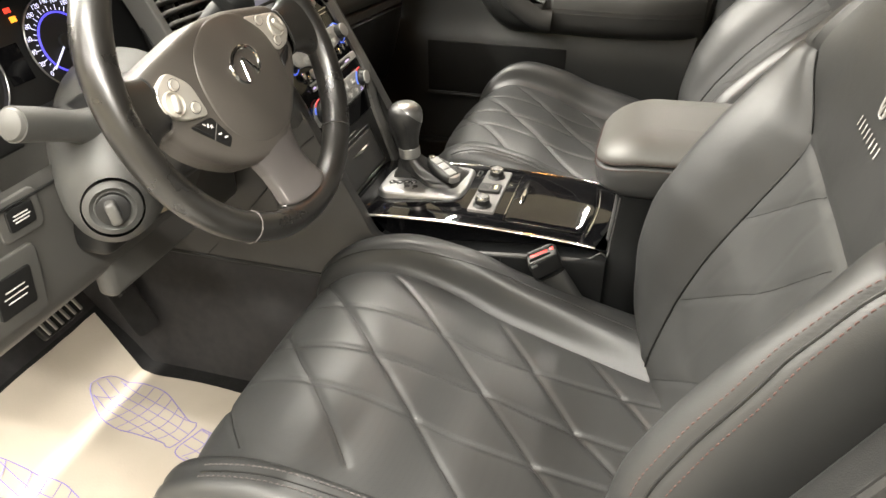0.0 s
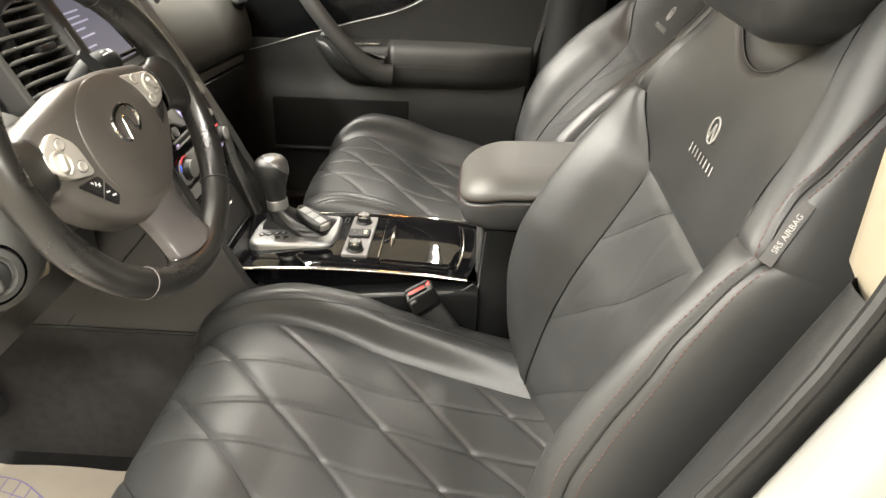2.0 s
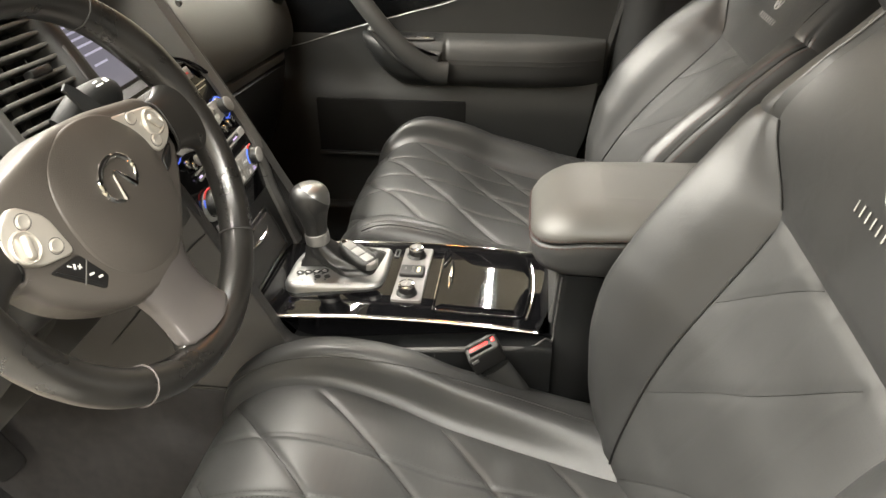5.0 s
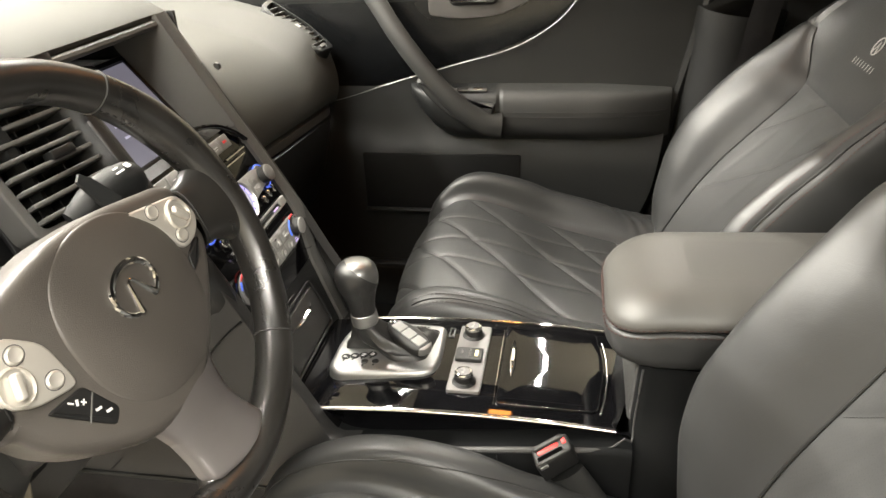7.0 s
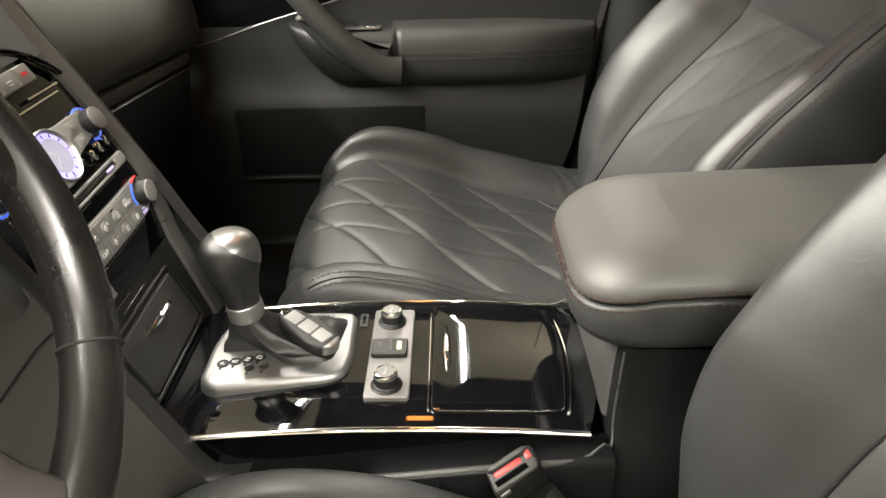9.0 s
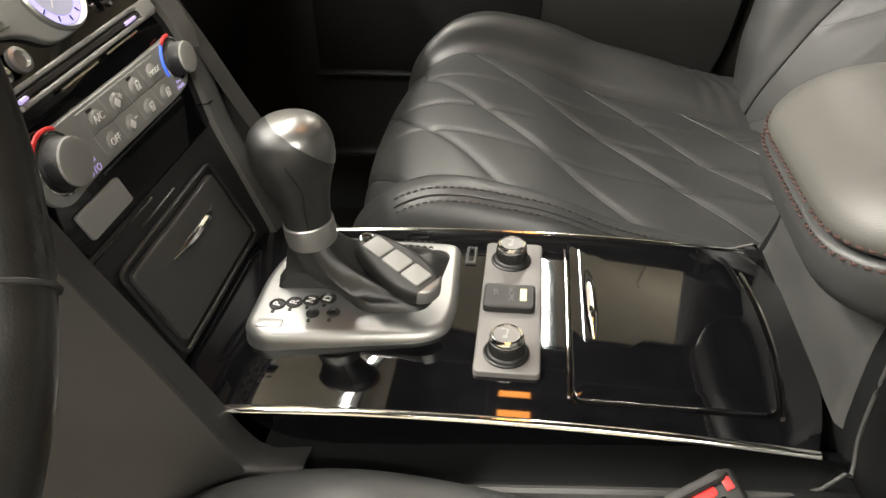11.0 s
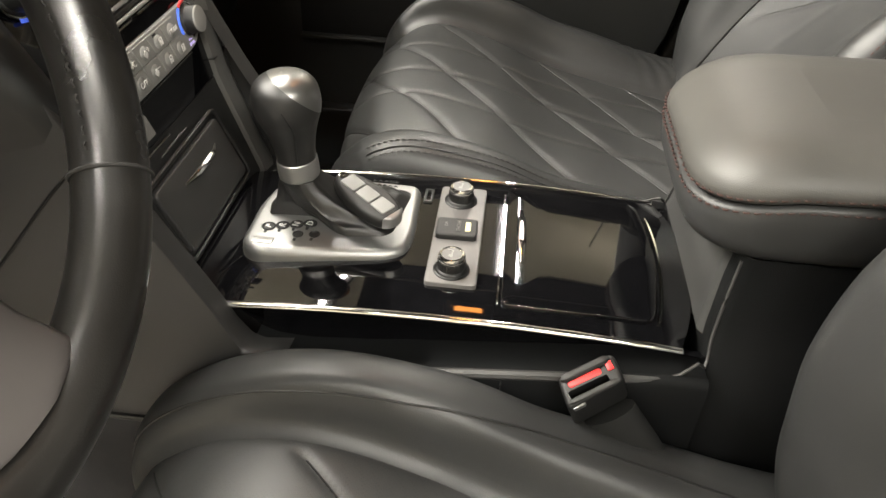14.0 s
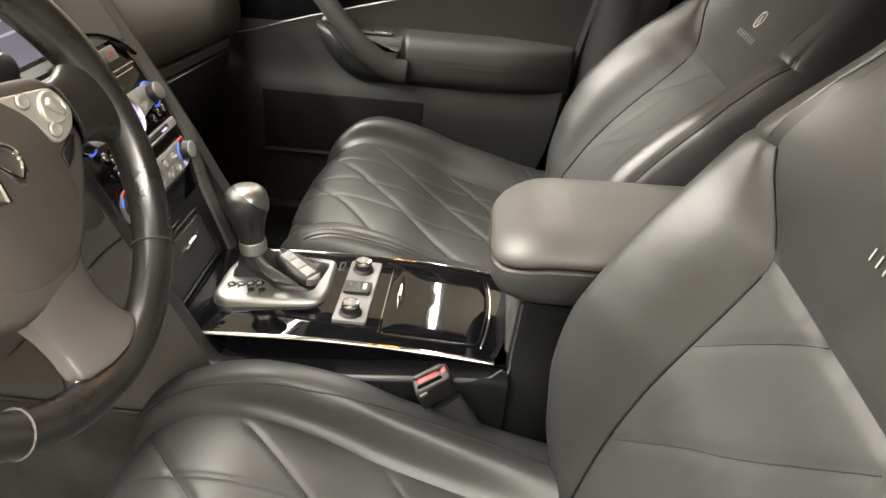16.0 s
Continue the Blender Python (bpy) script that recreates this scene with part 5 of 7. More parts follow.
gl = face("gloss_panel", -0.095, 0.130, 0.8905, 1.058, 0.0, GLOSS, label="glossy piano black panel", bow=0.0006)
# ashtray door
am = on_stack(0.012, 0.841)
ash = part("ashtray_door", plate(rounded([(-0.060, -0.036), (0.072, -0.035), (0.064, 0.0265), (-0.067, 0.0255)], 0.006, 5), -0.002, 0.0045, 0.002, m=am), NECK, stack, "dark ashtray door with chrome pull")
part("ashtray_frame", tube([am @ Vector((x, y, 0.002)) for x, y in rounded([(-0.066, -0.041), (0.079, -0.040), (0.069, 0.0325), (-0.074, 0.0310)], 0.008, 6)], 0.0022, 8, closed=True), PLASTIC, ash)
part("ashtray_pull", tube(spline([am @ Vector(p) for p in ((-0.027, 0.0095, 0.005), (-0.009, 0.0100, 0.0095), (0.020, 0.0100, 0.0095), (0.041, 0.0105, 0.005))], 18), list(np.r_[np.linspace(0.0008, 0.0030, 6), [0.0032] * 6, np.linspace(0.0030, 0.0008, 6)]), 8), CHROME, ash, "slim chrome pull")
for h, y0, y1 in ((0.8785, -0.020, 0.030), (0.8860, -0.078, 0.004)):
    part("chrome_line", tube([on_stack(y, h, 0.0015).translation for y in np.linspace(y0, y1, 14)], 0.0009, 6), CHROME, stack, "fine chrome line")
# blank light window
part("lamp_window", plate(rounded([(-0.0215, -0.0095), (0.0265, -0.0095), (0.0215, 0.0095), (-0.0265, 0.0095)], 0.002, 3), 0.0, 0.0028, 0.0008, m=on_stack(-0.040, 0.905)), STACK_GREY, gl, "grey blank window")

# climate row
cm = on_face(0.020, 0.9430, 0.0008)
row_panel = part("climate_panel", plate(rounded([(-0.100, -0.014), (-0.086, -0.023), (-0.050, -0.0195), (0.060, -0.0190), (0.080, -0.0175), (0.094, -0.005), (0.093, 0.012), (0.082, 0.0195), (0.020, 0.0185), (-0.060, 0.0185), (-0.088, 0.0175), (-0.101, 0.008)], 0.008, 5), -0.004, 0.0022, 0.001, m=cm), STACK_GREY, gl, "dark grey climate control panel")
labels = [["A/C", "fan+", "def", "MODE"], ["OFF", "fan-", "rear", "recirc"]]
for r in range(2):
    for c in range(4):
        y = -0.0140 + 0.0250 * c + (0.0055 if r else 0.0)
        z = 0.9510 if r == 0 else 0.9345
        bm_ = on_face(y, z, 0.0026)
        b = part("climate_button", join(lathe([(0.0066, 0.001), (0.0060, 0.0020), (0.0042, 0.0029), (0.0018, 0.0033), (0.0003, 0.0034)], 22, bm_ @ pose(0, -0.0008, 0), squash=0.88), plate(rounded([(-0.0092, -0.0080), (0.0148, -0.0080), (0.0092, 0.0080), (-0.0148, 0.0080)], 0.0010, 3), -0.002, 0.0014, 0.0007, m=bm_)), STACK_GREY, row_panel, "dark grey climate button")
        t = labels[r][c]
        if t.isupper() or t == "A/C":
            letters(t, 0.0066 if len(t) < 4 else 0.0052, bm_ @ pose(0, -0.0008, 0.0039), INK, b)
        elif t.startswith("fan"):
            part("symbol", join(*[lathe([(0.0015, 0), (0.0014, 0.0004)], 10, bm_ @ pose(-0.0022 + 0.0016 * dx, -0.001 + 0.0016 * dy, 0.0036)) for dx, dy in ((-1, 0), (1, 0), (0, 1), (0, -1))]), INK, b, "pale fan symbol")
            bars([(0.004, 0.001, 0.0036, 0.0009)] + ([(0.004, 0.001, 0.0009, 0.0036)] if t[-1] == "+" else []), bm_ @ pose(0, 0, 0.0031), INK, b)
        else:
            bars([(-0.002, 0, 0.0009, 0.005), (0.002, 0, 0.0009, 0.005), (0, 0.0025, 0.0049, 0.0009), (0, -0.0025, 0.0049, 0.0009), (0, -0.0005, 0.0012, 0.003, 20)], bm_ @ pose(0, -0.0008, 0.0038), INK, b, "symbol", "pale symbol")
        if r == 0 and c in (0, 2):
            part("indicator", box((-0.003, 0.0055, 0.0016), (0.0055, 0.0018, 0.0006), 0, 1, bm_), BLACK, b)


def dial(y, z, r, h, parent, cap=STACK_GREY, blue=(20, 160), red=(-160, 0), ring_mat=CHROME):
    m0 = on_face(y, z, 0.0025)
    d = part("dial", lathe([(r + 0.0015, 0), (r + 0.001, 0.002), (r, 0.003), (r * 0.97, h - 0.002), (r * 0.90, h - 0.0004)], 36, m0), PLASTIC, parent, "dark rotary dial with a grey cap")
    part("dial_cap", lathe([(r * 0.955, h - 0.002), (r * 0.92, h), (r * 0.82, h + 0.0006), (0.001, h + 0.0002)], 36, m0), cap, d, "grey dial cap")
    part("dial_ring", lathe([(r + 0.0034, 0.0), (r + 0.0032, 0.0015), (r + 0.0022, 0.0018), (r + 0.0016, 0.0)], 36, m0, close=False), ring_mat, d, "chrome dial ring")
    for mat, (d0, d1) in ((BLUE, blue), (RED_MARK, red)):
        if d1 > d0:
            part("dial_mark", tube([m0 @ Vector(((r + 0.0046) * math.cos(radians(a)), (r + 0.0046) * math.sin(radians(a)), 0.0008)) for a in np.linspace(d0, d1, 16)], 0.0013, 6), mat, d)
    return d


dial(-0.0590, 0.9440, 0.0148, 0.0125, row_panel, blue=(143, 172), red=(62, 138))
dial(0.0955, 0.9470, 0.0118, 0.0125, row_panel, blue=(128, 205), red=(80, 122))
letters("PUSH", 0.0034, on_face(-0.0345, 0.9325, 0.0036), INK_VIOLET, row_panel)
letters("AUTO", 0.0062, on_face(-0.0365, 0.9270, 0.0036), INK_VIOLET, row_panel)
letters("PUSH", 0.0028, on_face(0.0890, 0.9330, 0.0036), INK_VIOLET, row_panel)
letters("DUAL", 0.0042, on_face(0.0900, 0.9290, 0.0036), INK_VIOLET, row_panel)
part("chrome_line", tube([on_face(y, 0.9215 + 0.012 * (y + 0.03), 0.0032).translation for y in np.linspace(-0.030, 0.084, 16)], 0.0008, 6), CHROME, gl, "fine chrome line")

# disc slot: two grey lips round a dark gap
sm = lambda y: 0.9785 + 0.020 * y
for off in (0.0042, -0.0036):
    part("disc_slot_lip", tube([on_face(y, sm(y) + off, 0.0040).translation for y in np.linspace(-0.058, 0.104, 20)], 0.0017, 8), STACK_GREY, gl, "grey disc slot lip")
part("slot_gap", tube([on_face(y, sm(y) + 0.0003, 0.0032).translation for y in np.linspace(-0.056, 0.090, 20)], 0.0026, 6), BLACK, gl)
part("slot_end", plate(rounded([(-0.010, -0.0052), (0.010, -0.0034), (0.010, 0.0058), (-0.010, 0.0042)], 0.0012, 3), -0.002, 0.0022, 0.0008, m=on_face(0.0960, sm(0.0960), 0.0040)), STACK_GREY, gl, "grey slot end")
part("chrome_line", tube([on_face(y, sm(y) - 0.0072, 0.0040).translation for y in np.linspace(-0.024, 0.018, 10)], 0.0009, 6), CHROME, gl, "fine chrome line")
part("chrome_line", tube([on_face(y, sm(y) - 0.0068, 0.0040).translation for y in np.linspace(0.030, 0.072, 10)], 0.0009, 6), CHROME, gl, "fine chrome line")
part("disc_lamp", tube([on_face(y, sm(y) - 0.0004, 0.0058).translation for y in np.linspace(0.064, 0.078, 6)], 0.0013, 6), INK_VIOLET, gl, "small violet disc lamp")
part("disc_lamp", tube([on_face(y, sm(y) - 0.0008, 0.0058).translation for y in np.linspace(-0.0580, -0.0515, 4)], 0.0014, 6), INK_VIOLET, gl, "small violet lamp")
part("aux_socket", lathe([(0.0075, 0), (0.0075, 0.003), (0.005, 0.004), (0.0042, 0.002), (0.001, 0.002)], 22, on_face(-0.036, 0.9915, 0.004)), SILVER, gl, "silver round button")

# clock and audio panel
ap = part("audio_panel", plate(rounded([(-0.005, 0.0276), (0.030, 0.0207), (0.072, 0.0207), (0.092, 0.0150), (0.094, 0.000), (0.080, -0.0046), (0.041, -0.0104), (0.025, -0.0150), (0.010, -0.0265), (-0.020, -0.0265), (-0.034, -0.0150), (-0.050, -0.0104), (-0.085, -0.0046), (-0.095, 0.000), (-0.093, 0.0150), (-0.072, 0.0207), (-0.036, 0.0207), (-0.015, 0.0276)][::-1], 0.009, 5), -0.003, 0.0030, 0.0015, m=on_face(0.017, 1.0125, 0.0025)), STACK_GREY, gl, "dark grey audio panel")
kmx = on_face(0.0215, 1.0125, 0.0052) @ Matrix.Diagonal((1.08, 1.08, 1.0, 1.0))
ck = part("clock", lathe([(0.0235, 0), (0.0238, 0.003), (0.0225, 0.0045), (0.0215, 0.003), (0.0205, 0.0012), (0.001, 0.0012)], 48, kmx), SILVER, ap, "oval analogue clock with violet light")
part("clock_face", lathe([(0.0205, 0.0014), (0.0203, 0.0019), (0.001, 0.0019)], 48, kmx), CLOCK_RING, ck, "lit violet ring")
part("clock_centre", lathe([(0.0155, 0.0016), (0.0153, 0.0022), (0.001, 0.0022)], 48, kmx), CLOCK_FACE, ck, "pale clock face")
for k in range(12):
    a = radians(30 * k)
    part("hour_mark", box((0, 0.0178, 0.0022), (0.0007, 0.0032, 0.0006), 0, 1, kmx @ pose(0, 0, 0, 0, 0, 30 * k)), PLASTIC, ck)
for ang, ln_, w in ((52, 0.0095, 0.0009), (140, 0.0125, 0.0007)):
    part("clock_hand", box((0, ln_ / 2, 0.0028), (w, ln_, 0.0004), 0, 1, kmx @ pose(0, 0, 0, 0, 0, ang)), INK, ck)
for y in (-0.073, 0.0950):
    dial(y, 1.0175, 0.0118, 0.0150, ap, blue=(-110, 170), red=(0, 0))
for y, z in ((0.066, 1.0220), (0.0665, 1.0100), (-0.031, 1.0220), (-0.0315, 1.0100)):
    part("audio_button", plate(rect(-0.0075, 0.0075, -0.0050, 0.0050, 0.001), 0, 0.0016, 0.0006, m=on_face(y, z, 0.0052), crown=lambda x, yy: 0.0018 * max(0, 1 - (x / 0.005) ** 2 - (yy / 0.004) ** 2)), STACK_GREY, ap, "small grey audio button")
for y, z in ((0.066, 0.996), (0.082, 0.998), (0.098, 0.999), (-0.052, 0.990), (-0.062, 0.996)):
    part("preset_button", lathe([(0.0042, 0), (0.0040, 0.0035), (0.003, 0.0045), (0.001, 0.0047)], 18, on_face(y, z, 0.003), squash=1.4), CHROME, gl, "small bright button")
# the row of buttons under the screen
for i in range(7):
    y = -0.0840 + 0.0255 * i
    b = part("display_button", plate(rect(-0.0122, 0.0122, -0.0085, 0.0085, 0.002), -0.002, 0.0035, 0.0012, m=on_stack(y, 1.0725, 0.0015)), STACK_GREY, stack, "grey button under the display")
    if i == 6:
        part("hazard_mark", box((0, 0, 0.0038), (0.008, 0.003, 0.0006), 0, 1, on_stack(y, 1.0725, 0.0015)), RED, b, "red triangle mark")
    else:
        bars([(0, 0, 0.009, 0.0012), (0, -0.003, 0.006, 0.0009)], on_stack(y, 1.0725, 0.0052), INK, b)
face("button_shelf", -0.092, 0.130, 1.058, 1.084, -0.0015, GLOSS, label="glossy black button shelf")
for zz, y0, y1 in ((1.0500, -0.07, 0.090), (1.0555, 0.045, 0.098)):
    part("chrome_line", tube([on_stack(y, zz, 0.0055).translation for y in np.linspace(y0, y1, 16)], 0.0016, 6), CHROME, gl, "chrome line")
part("shelf_rim", tube(spline([on_stack(0.000, 1.103, -0.014).translation, on_stack(0.040, 1.101, -0.006).translation, on_stack(0.078, 1.091, 0.001).translation, on_stack(0.104, 1.074, 0.004).translation, on_stack(0.117, 1.060, 0.004).translation], 24), 0.0032, 8), GLOSS, stack, "glossy black rim round the buttons")

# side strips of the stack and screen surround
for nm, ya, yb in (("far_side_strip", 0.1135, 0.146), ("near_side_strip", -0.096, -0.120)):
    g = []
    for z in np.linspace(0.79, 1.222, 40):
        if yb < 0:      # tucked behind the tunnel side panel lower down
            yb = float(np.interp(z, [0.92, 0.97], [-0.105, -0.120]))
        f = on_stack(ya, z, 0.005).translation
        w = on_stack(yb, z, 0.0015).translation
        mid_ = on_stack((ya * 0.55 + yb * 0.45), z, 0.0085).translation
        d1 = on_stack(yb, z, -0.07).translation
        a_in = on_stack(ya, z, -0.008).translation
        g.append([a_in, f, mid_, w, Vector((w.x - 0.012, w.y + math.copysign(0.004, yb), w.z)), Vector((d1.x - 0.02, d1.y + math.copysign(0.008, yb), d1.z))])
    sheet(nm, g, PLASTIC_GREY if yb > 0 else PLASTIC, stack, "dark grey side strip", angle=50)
part("strip_joint", box((0, 0, 0), (0.034, 0.0012, 0.010), 0, 1, on_stack(0.130, 0.905, 0.0015)), BLACK, stack)

# display in its hooded recess
disp = thing("display_screen", "lit pale colour display in a hooded recess of the dashboard", "display", at=(-0.41, 0.01, 1.09))
scr = [on_stack(0.0, 1.088, -0.030).translation, on_stack(0.0, 1.205, -0.052).translation]
sn = Vector((scr[1].z - scr[0].z, 0, -(scr[1].x - scr[0].x))).normalized()
dm = axes((scr[0] + scr[1]) / 2 + Vector((0, 0.004, 0)), (0, 1, 0), sn)
hh = (scr[1] - scr[0]).length / 2
part("bezel", plate(rect(-0.092, 0.082, -hh, hh, 0.004), -0.006, 0.001, 0.001, [rect(-0.086, 0.076, -hh + 0.012, hh - 0.006, 0.003)], m=dm), BLACK, disp, "black bezel")
pn = part("panel", box((-0.005, 0, -0.003), (0.166, 2 * hh - 0.016, 0.004), 0.0005, 1, dm), SCREEN, disp, "lit pale display")
for k, (yy, w) in enumerate(((0.036, 0.060), (0.027, 0.052), (0.018, 0.064), (0.008, 0.040), (-0.004, 0.05), (-0.020, 0.03))):
    bars([(-0.020 + w / 2 - 0.01, yy, w, 0.0028)], dm @ pose(0, 0, -0.0008), SCREEN_BAR, pn, "display_line")
for sy, nm in ((1, "far_recess_wall"), (-1, "near_recess_wall")):
    y_in, y_out = (0.0865, 0.1135) if sy > 0 else (-0.0885, -0.098)
    g = [[on_stack(y_in, z, -0.030 - 0.022 * (z - 1.088) / 0.117).translation, on_stack((y_in + y_out) / 2, z, -0.014).translation, on_stack(y_out, z, 0.004).translation] for z in np.linspace(1.080, 1.222, 12)]
    sheet(nm, g, PLASTIC_GREY, disp, "grey recess wall", flip=sy < 0)
part("recess_floor", box((0, 0, -0.001), (0.176, 0.05, 0.002), 0, 1, axes(on_stack(-0.002, 1.084, -0.018).translation, (0, 1, 0), (0.25, 0, 1))), BLACK, disp)

# ---------------------------------------------------------------- steering wheel
wn = Vector((0.9107, -0.0717, 0.4067)).normalized()
WM = axes(Vector((-0.173, -0.365, 1.114)) - wn * 0.015, (0, 1, 0), wn)     # x to the far side, y up, z to the driver
wheel = thing("steering_wheel", "black leather steering wheel with grey airbag cover and silver switch pods", "steering wheel", at=tuple(WM.translation))
RIM = 0.1612


def rim_point(a, r=RIM, z=0.0):
    return WM @ Vector((r * math.cos(a), r * math.sin(a), z))


rim_g = []
for a in np.linspace(0, 2 * math.pi, 160, endpoint=False):
    thick = 0.0158 + 0.0018 * (math.exp(-((math.degrees(a) - 30) / 18) ** 2) + math.exp(-((math.degrees(a) - 150) / 18) ** 2))
    row = []
    for b in np.linspace(0, 2 * math.pi, 26, endpoint=False):
        row.append(rim_point(a, RIM + thick * 0.98 * math.cos(b), thick * 1.06 * math.sin(b)))
    rim_g.append(row)
rim_g.append(rim_g[0])
rim = sheet("rim", rim_g, RIM_LEATHER, wheel, "worn black leather rim", wrap=True)
for deg in (-124, -44, 54, 124):
    a = radians(deg)
    part("rim_seam", tube([rim_point(a, RIM + 0.0163 * math.cos(b), 0.0172 * math.sin(b)) for b in np.linspace(0, 2 * math.pi, 26, endpoint=False)], 0.0009, 6, closed=True), STITCH if deg == -124 else STITCH_DARK, rim, "thin seam across the rim")
for d0, d1 in ((-42, 56),):
    aa = np.radians(np.linspace(d0, d1, 80))
    stitches("stitching", [rim_point(a, RIM - 0.0160, 0.004) for a in aa], [-(rim_point(a, 1.0) - WM.translation).normalized() for a in aa], STITCH_DARK, rim, 0.0036, 0.0030, 0.0012)

# hub body with its side arms
hub_out = rounded([(-0.118, 0.040), (-0.118, -0.020), (-0.112, -0.024), (-0.103, -0.042), (-0.083, -0.063), (-0.048, -0.086), (-0.012, -0.094), (0.026, -0.087), (0.062, -0.062), (0.092, -0.036), (0.106, -0.022), (0.118, -0.010),
                   (0.118, 0.040), (0.104, 0.048), (0.030, 0.060), (-0.020, 0.062), (-0.090, 0.048)], 0.014, 5)
dome = lambda x, y: 0.004 * max(0, 1 - (x / 0.15) ** 2) - 0.012 * min(1, (abs(x) / 0.15)) ** 3
part("hub_shell", plate(hub_out, -0.030, 0.002, 0.010, m=WM, steps=4, crown=dome), HUB, wheel, "dark grey plastic hub shell")
for sx in (-1, 1):      # leather-covered arms that run from the rim to the hub
    arm = []
    for k in np.linspace(0, 1, 18):
        x = 0.160 - 0.050 * k
        half = 0.0265 + 0.034 * (1 - k) ** 2.6
        thick, zc, mid = 0.0148 - 0.0020 * k, -0.001 - 0.007 * k, 0.013 - 0.001 * k
        arm.append([WM @ Vector((sx * x, mid + half * math.copysign(abs(math.cos(b)) ** 0.75, math.cos(b)), zc + thick * math.copysign(abs(math.sin(b)) ** 0.75, math.sin(b)))) for b in np.linspace(0, 2 * math.pi, 40, endpoint=False)])
    sheet("rim_arm", arm if sx > 0 else [r[::-1] for r in arm], RIM_LEATHER, wheel, "black leather rim arm", wrap=True)
    part("arm_seam", tube([p + wn * 0.0004 for p in arm[-2]], 0.0008, 6, closed=True), BLACK, wheel, "dark joint round the arm")
rows_, arm_low = [], []
for k in np.linspace(0, 1, 16):
    half, thick, zc = 0.0350 + 0.024 * (1 - k) ** 2.2, 0.0145 - 0.0030 * k, -0.0045 - 0.002 * k
    arm_low.append([WM @ Vector((0.007 + half * math.copysign(abs(math.cos(b)) ** 0.75, math.cos(b)), -0.160 + 0.032 * k, zc + thick * math.copysign(abs(math.sin(b)) ** 0.75, math.sin(b)))) for b in np.linspace(0, 2 * math.pi, 36, endpoint=False)])
sheet("rim_arm", arm_low[::-1], RIM_LEATHER, wheel, "black leather rim arm", wrap=True)
for y in np.linspace(-0.055, -0.1475, 40):
    lo, hi, zc = (float(np.interp(-y, [0.055, 0.085, 0.105, 0.122, 0.134, 0.141, 0.1450, 0.1475], v)) for v in ([-0.052, -0.036, -0.029, -0.028, -0.030, -0.0305, -0.026, -0.014], [0.056, 0.039, 0.037, 0.040, 0.044, 0.0455, 0.041, 0.030], [0.0050, 0.0060, 0.0062, 0.0080, 0.0108, 0.0128, 0.0138, 0.0143]))
    row = []
    for u in np.linspace(-1, 1, 31):
        uu = math.copysign(min(1.0, abs(u) / 0.86), u)
        drop = 0.0060 * abs(uu) ** 3 + (0.012 * max(0.0, abs(u) - 0.86) / 0.14)
        row.append(WM @ Vector(((lo + hi) / 2 + (hi - lo) / 2 * uu, y, zc - drop)))
    rows_.append(row)
sheet("lower_spoke", rows_, SPOKE, wheel, "smooth dark grey lower spoke", angle=70)
pad_out = [(0.008 + 0.066 * math.copysign(abs(math.cos(a)) ** 0.9, math.cos(a)), -0.008 + (0.066 if math.sin(a) > 0 else 0.068) * math.copysign(abs(math.sin(a)) ** 0.85, math.sin(a))) for a in np.linspace(0, 2 * math.pi, 64, endpoint=False)]
cover = part("airbag_cover", plate(pad_out, -0.006, 0.0038, 0.0020, m=WM, steps=4, crown=lambda x, y: 0.0098 * max(0, 1 - ((x - 0.008) / 0.076) ** 2 - ((y + 0.008) / 0.078) ** 2)), HUB, wheel, "smooth grey-brown airbag cover", angle=85)
em = WM @ pose(0.007, 0.0040, 0.0132, 0, 0, 12)
ring = [(0.0228 * math.cos(a), 0.0172 * math.sin(a), 0.0) for a in np.radians(np.linspace(-62, 242, 44))]
part("emblem", tube([em @ Vector(p) for p in ring], [0.0018 + 0.0016 * abs(math.sin(i / 43 * math.pi * 1.0)) * 0.6 for i in range(44)], 8), CHROME, cover, "chrome oval emblem")
part("emblem", tube([em @ Vector(p) for p in ((-0.0105, -0.0152, 0), (-0.0026, 0.0054, 0.0006), (0.000, 0.0071, 0.0006), (0.0026, 0.0054, 0.0006), (0.0105, -0.0152, 0))], [0.0028, 0.0013, 0.0010, 0.0013, 0.0028], 8), CHROME, cover, "chrome emblem bar")
PODS = (([(-0.114, 0.022), (-0.090, 0.034), (-0.069, 0.014), (-0.066, -0.021), (-0.099, -0.013), (-0.119, 0.004)], (-0.1015, 0.0045), ((-0.079, -0.0075), (-0.0895, 0.0195)), 70,
         [(-0.095, -0.021), (-0.066, -0.022), (-0.053, -0.050), (-0.063, -0.058)], -1),
        ([(0.042, 0.047), (0.066, 0.024), (0.078, -0.003), (0.099, 0.001), (0.112, 0.014), (0.104, 0.036)], (0.0915, 0.0230), ((0.083, 0.0085), (0.069, 0.036)), -50,
         [(0.074, -0.021), (0.090, -0.013), (0.100, 0.0), (0.077, -0.008)], 1))
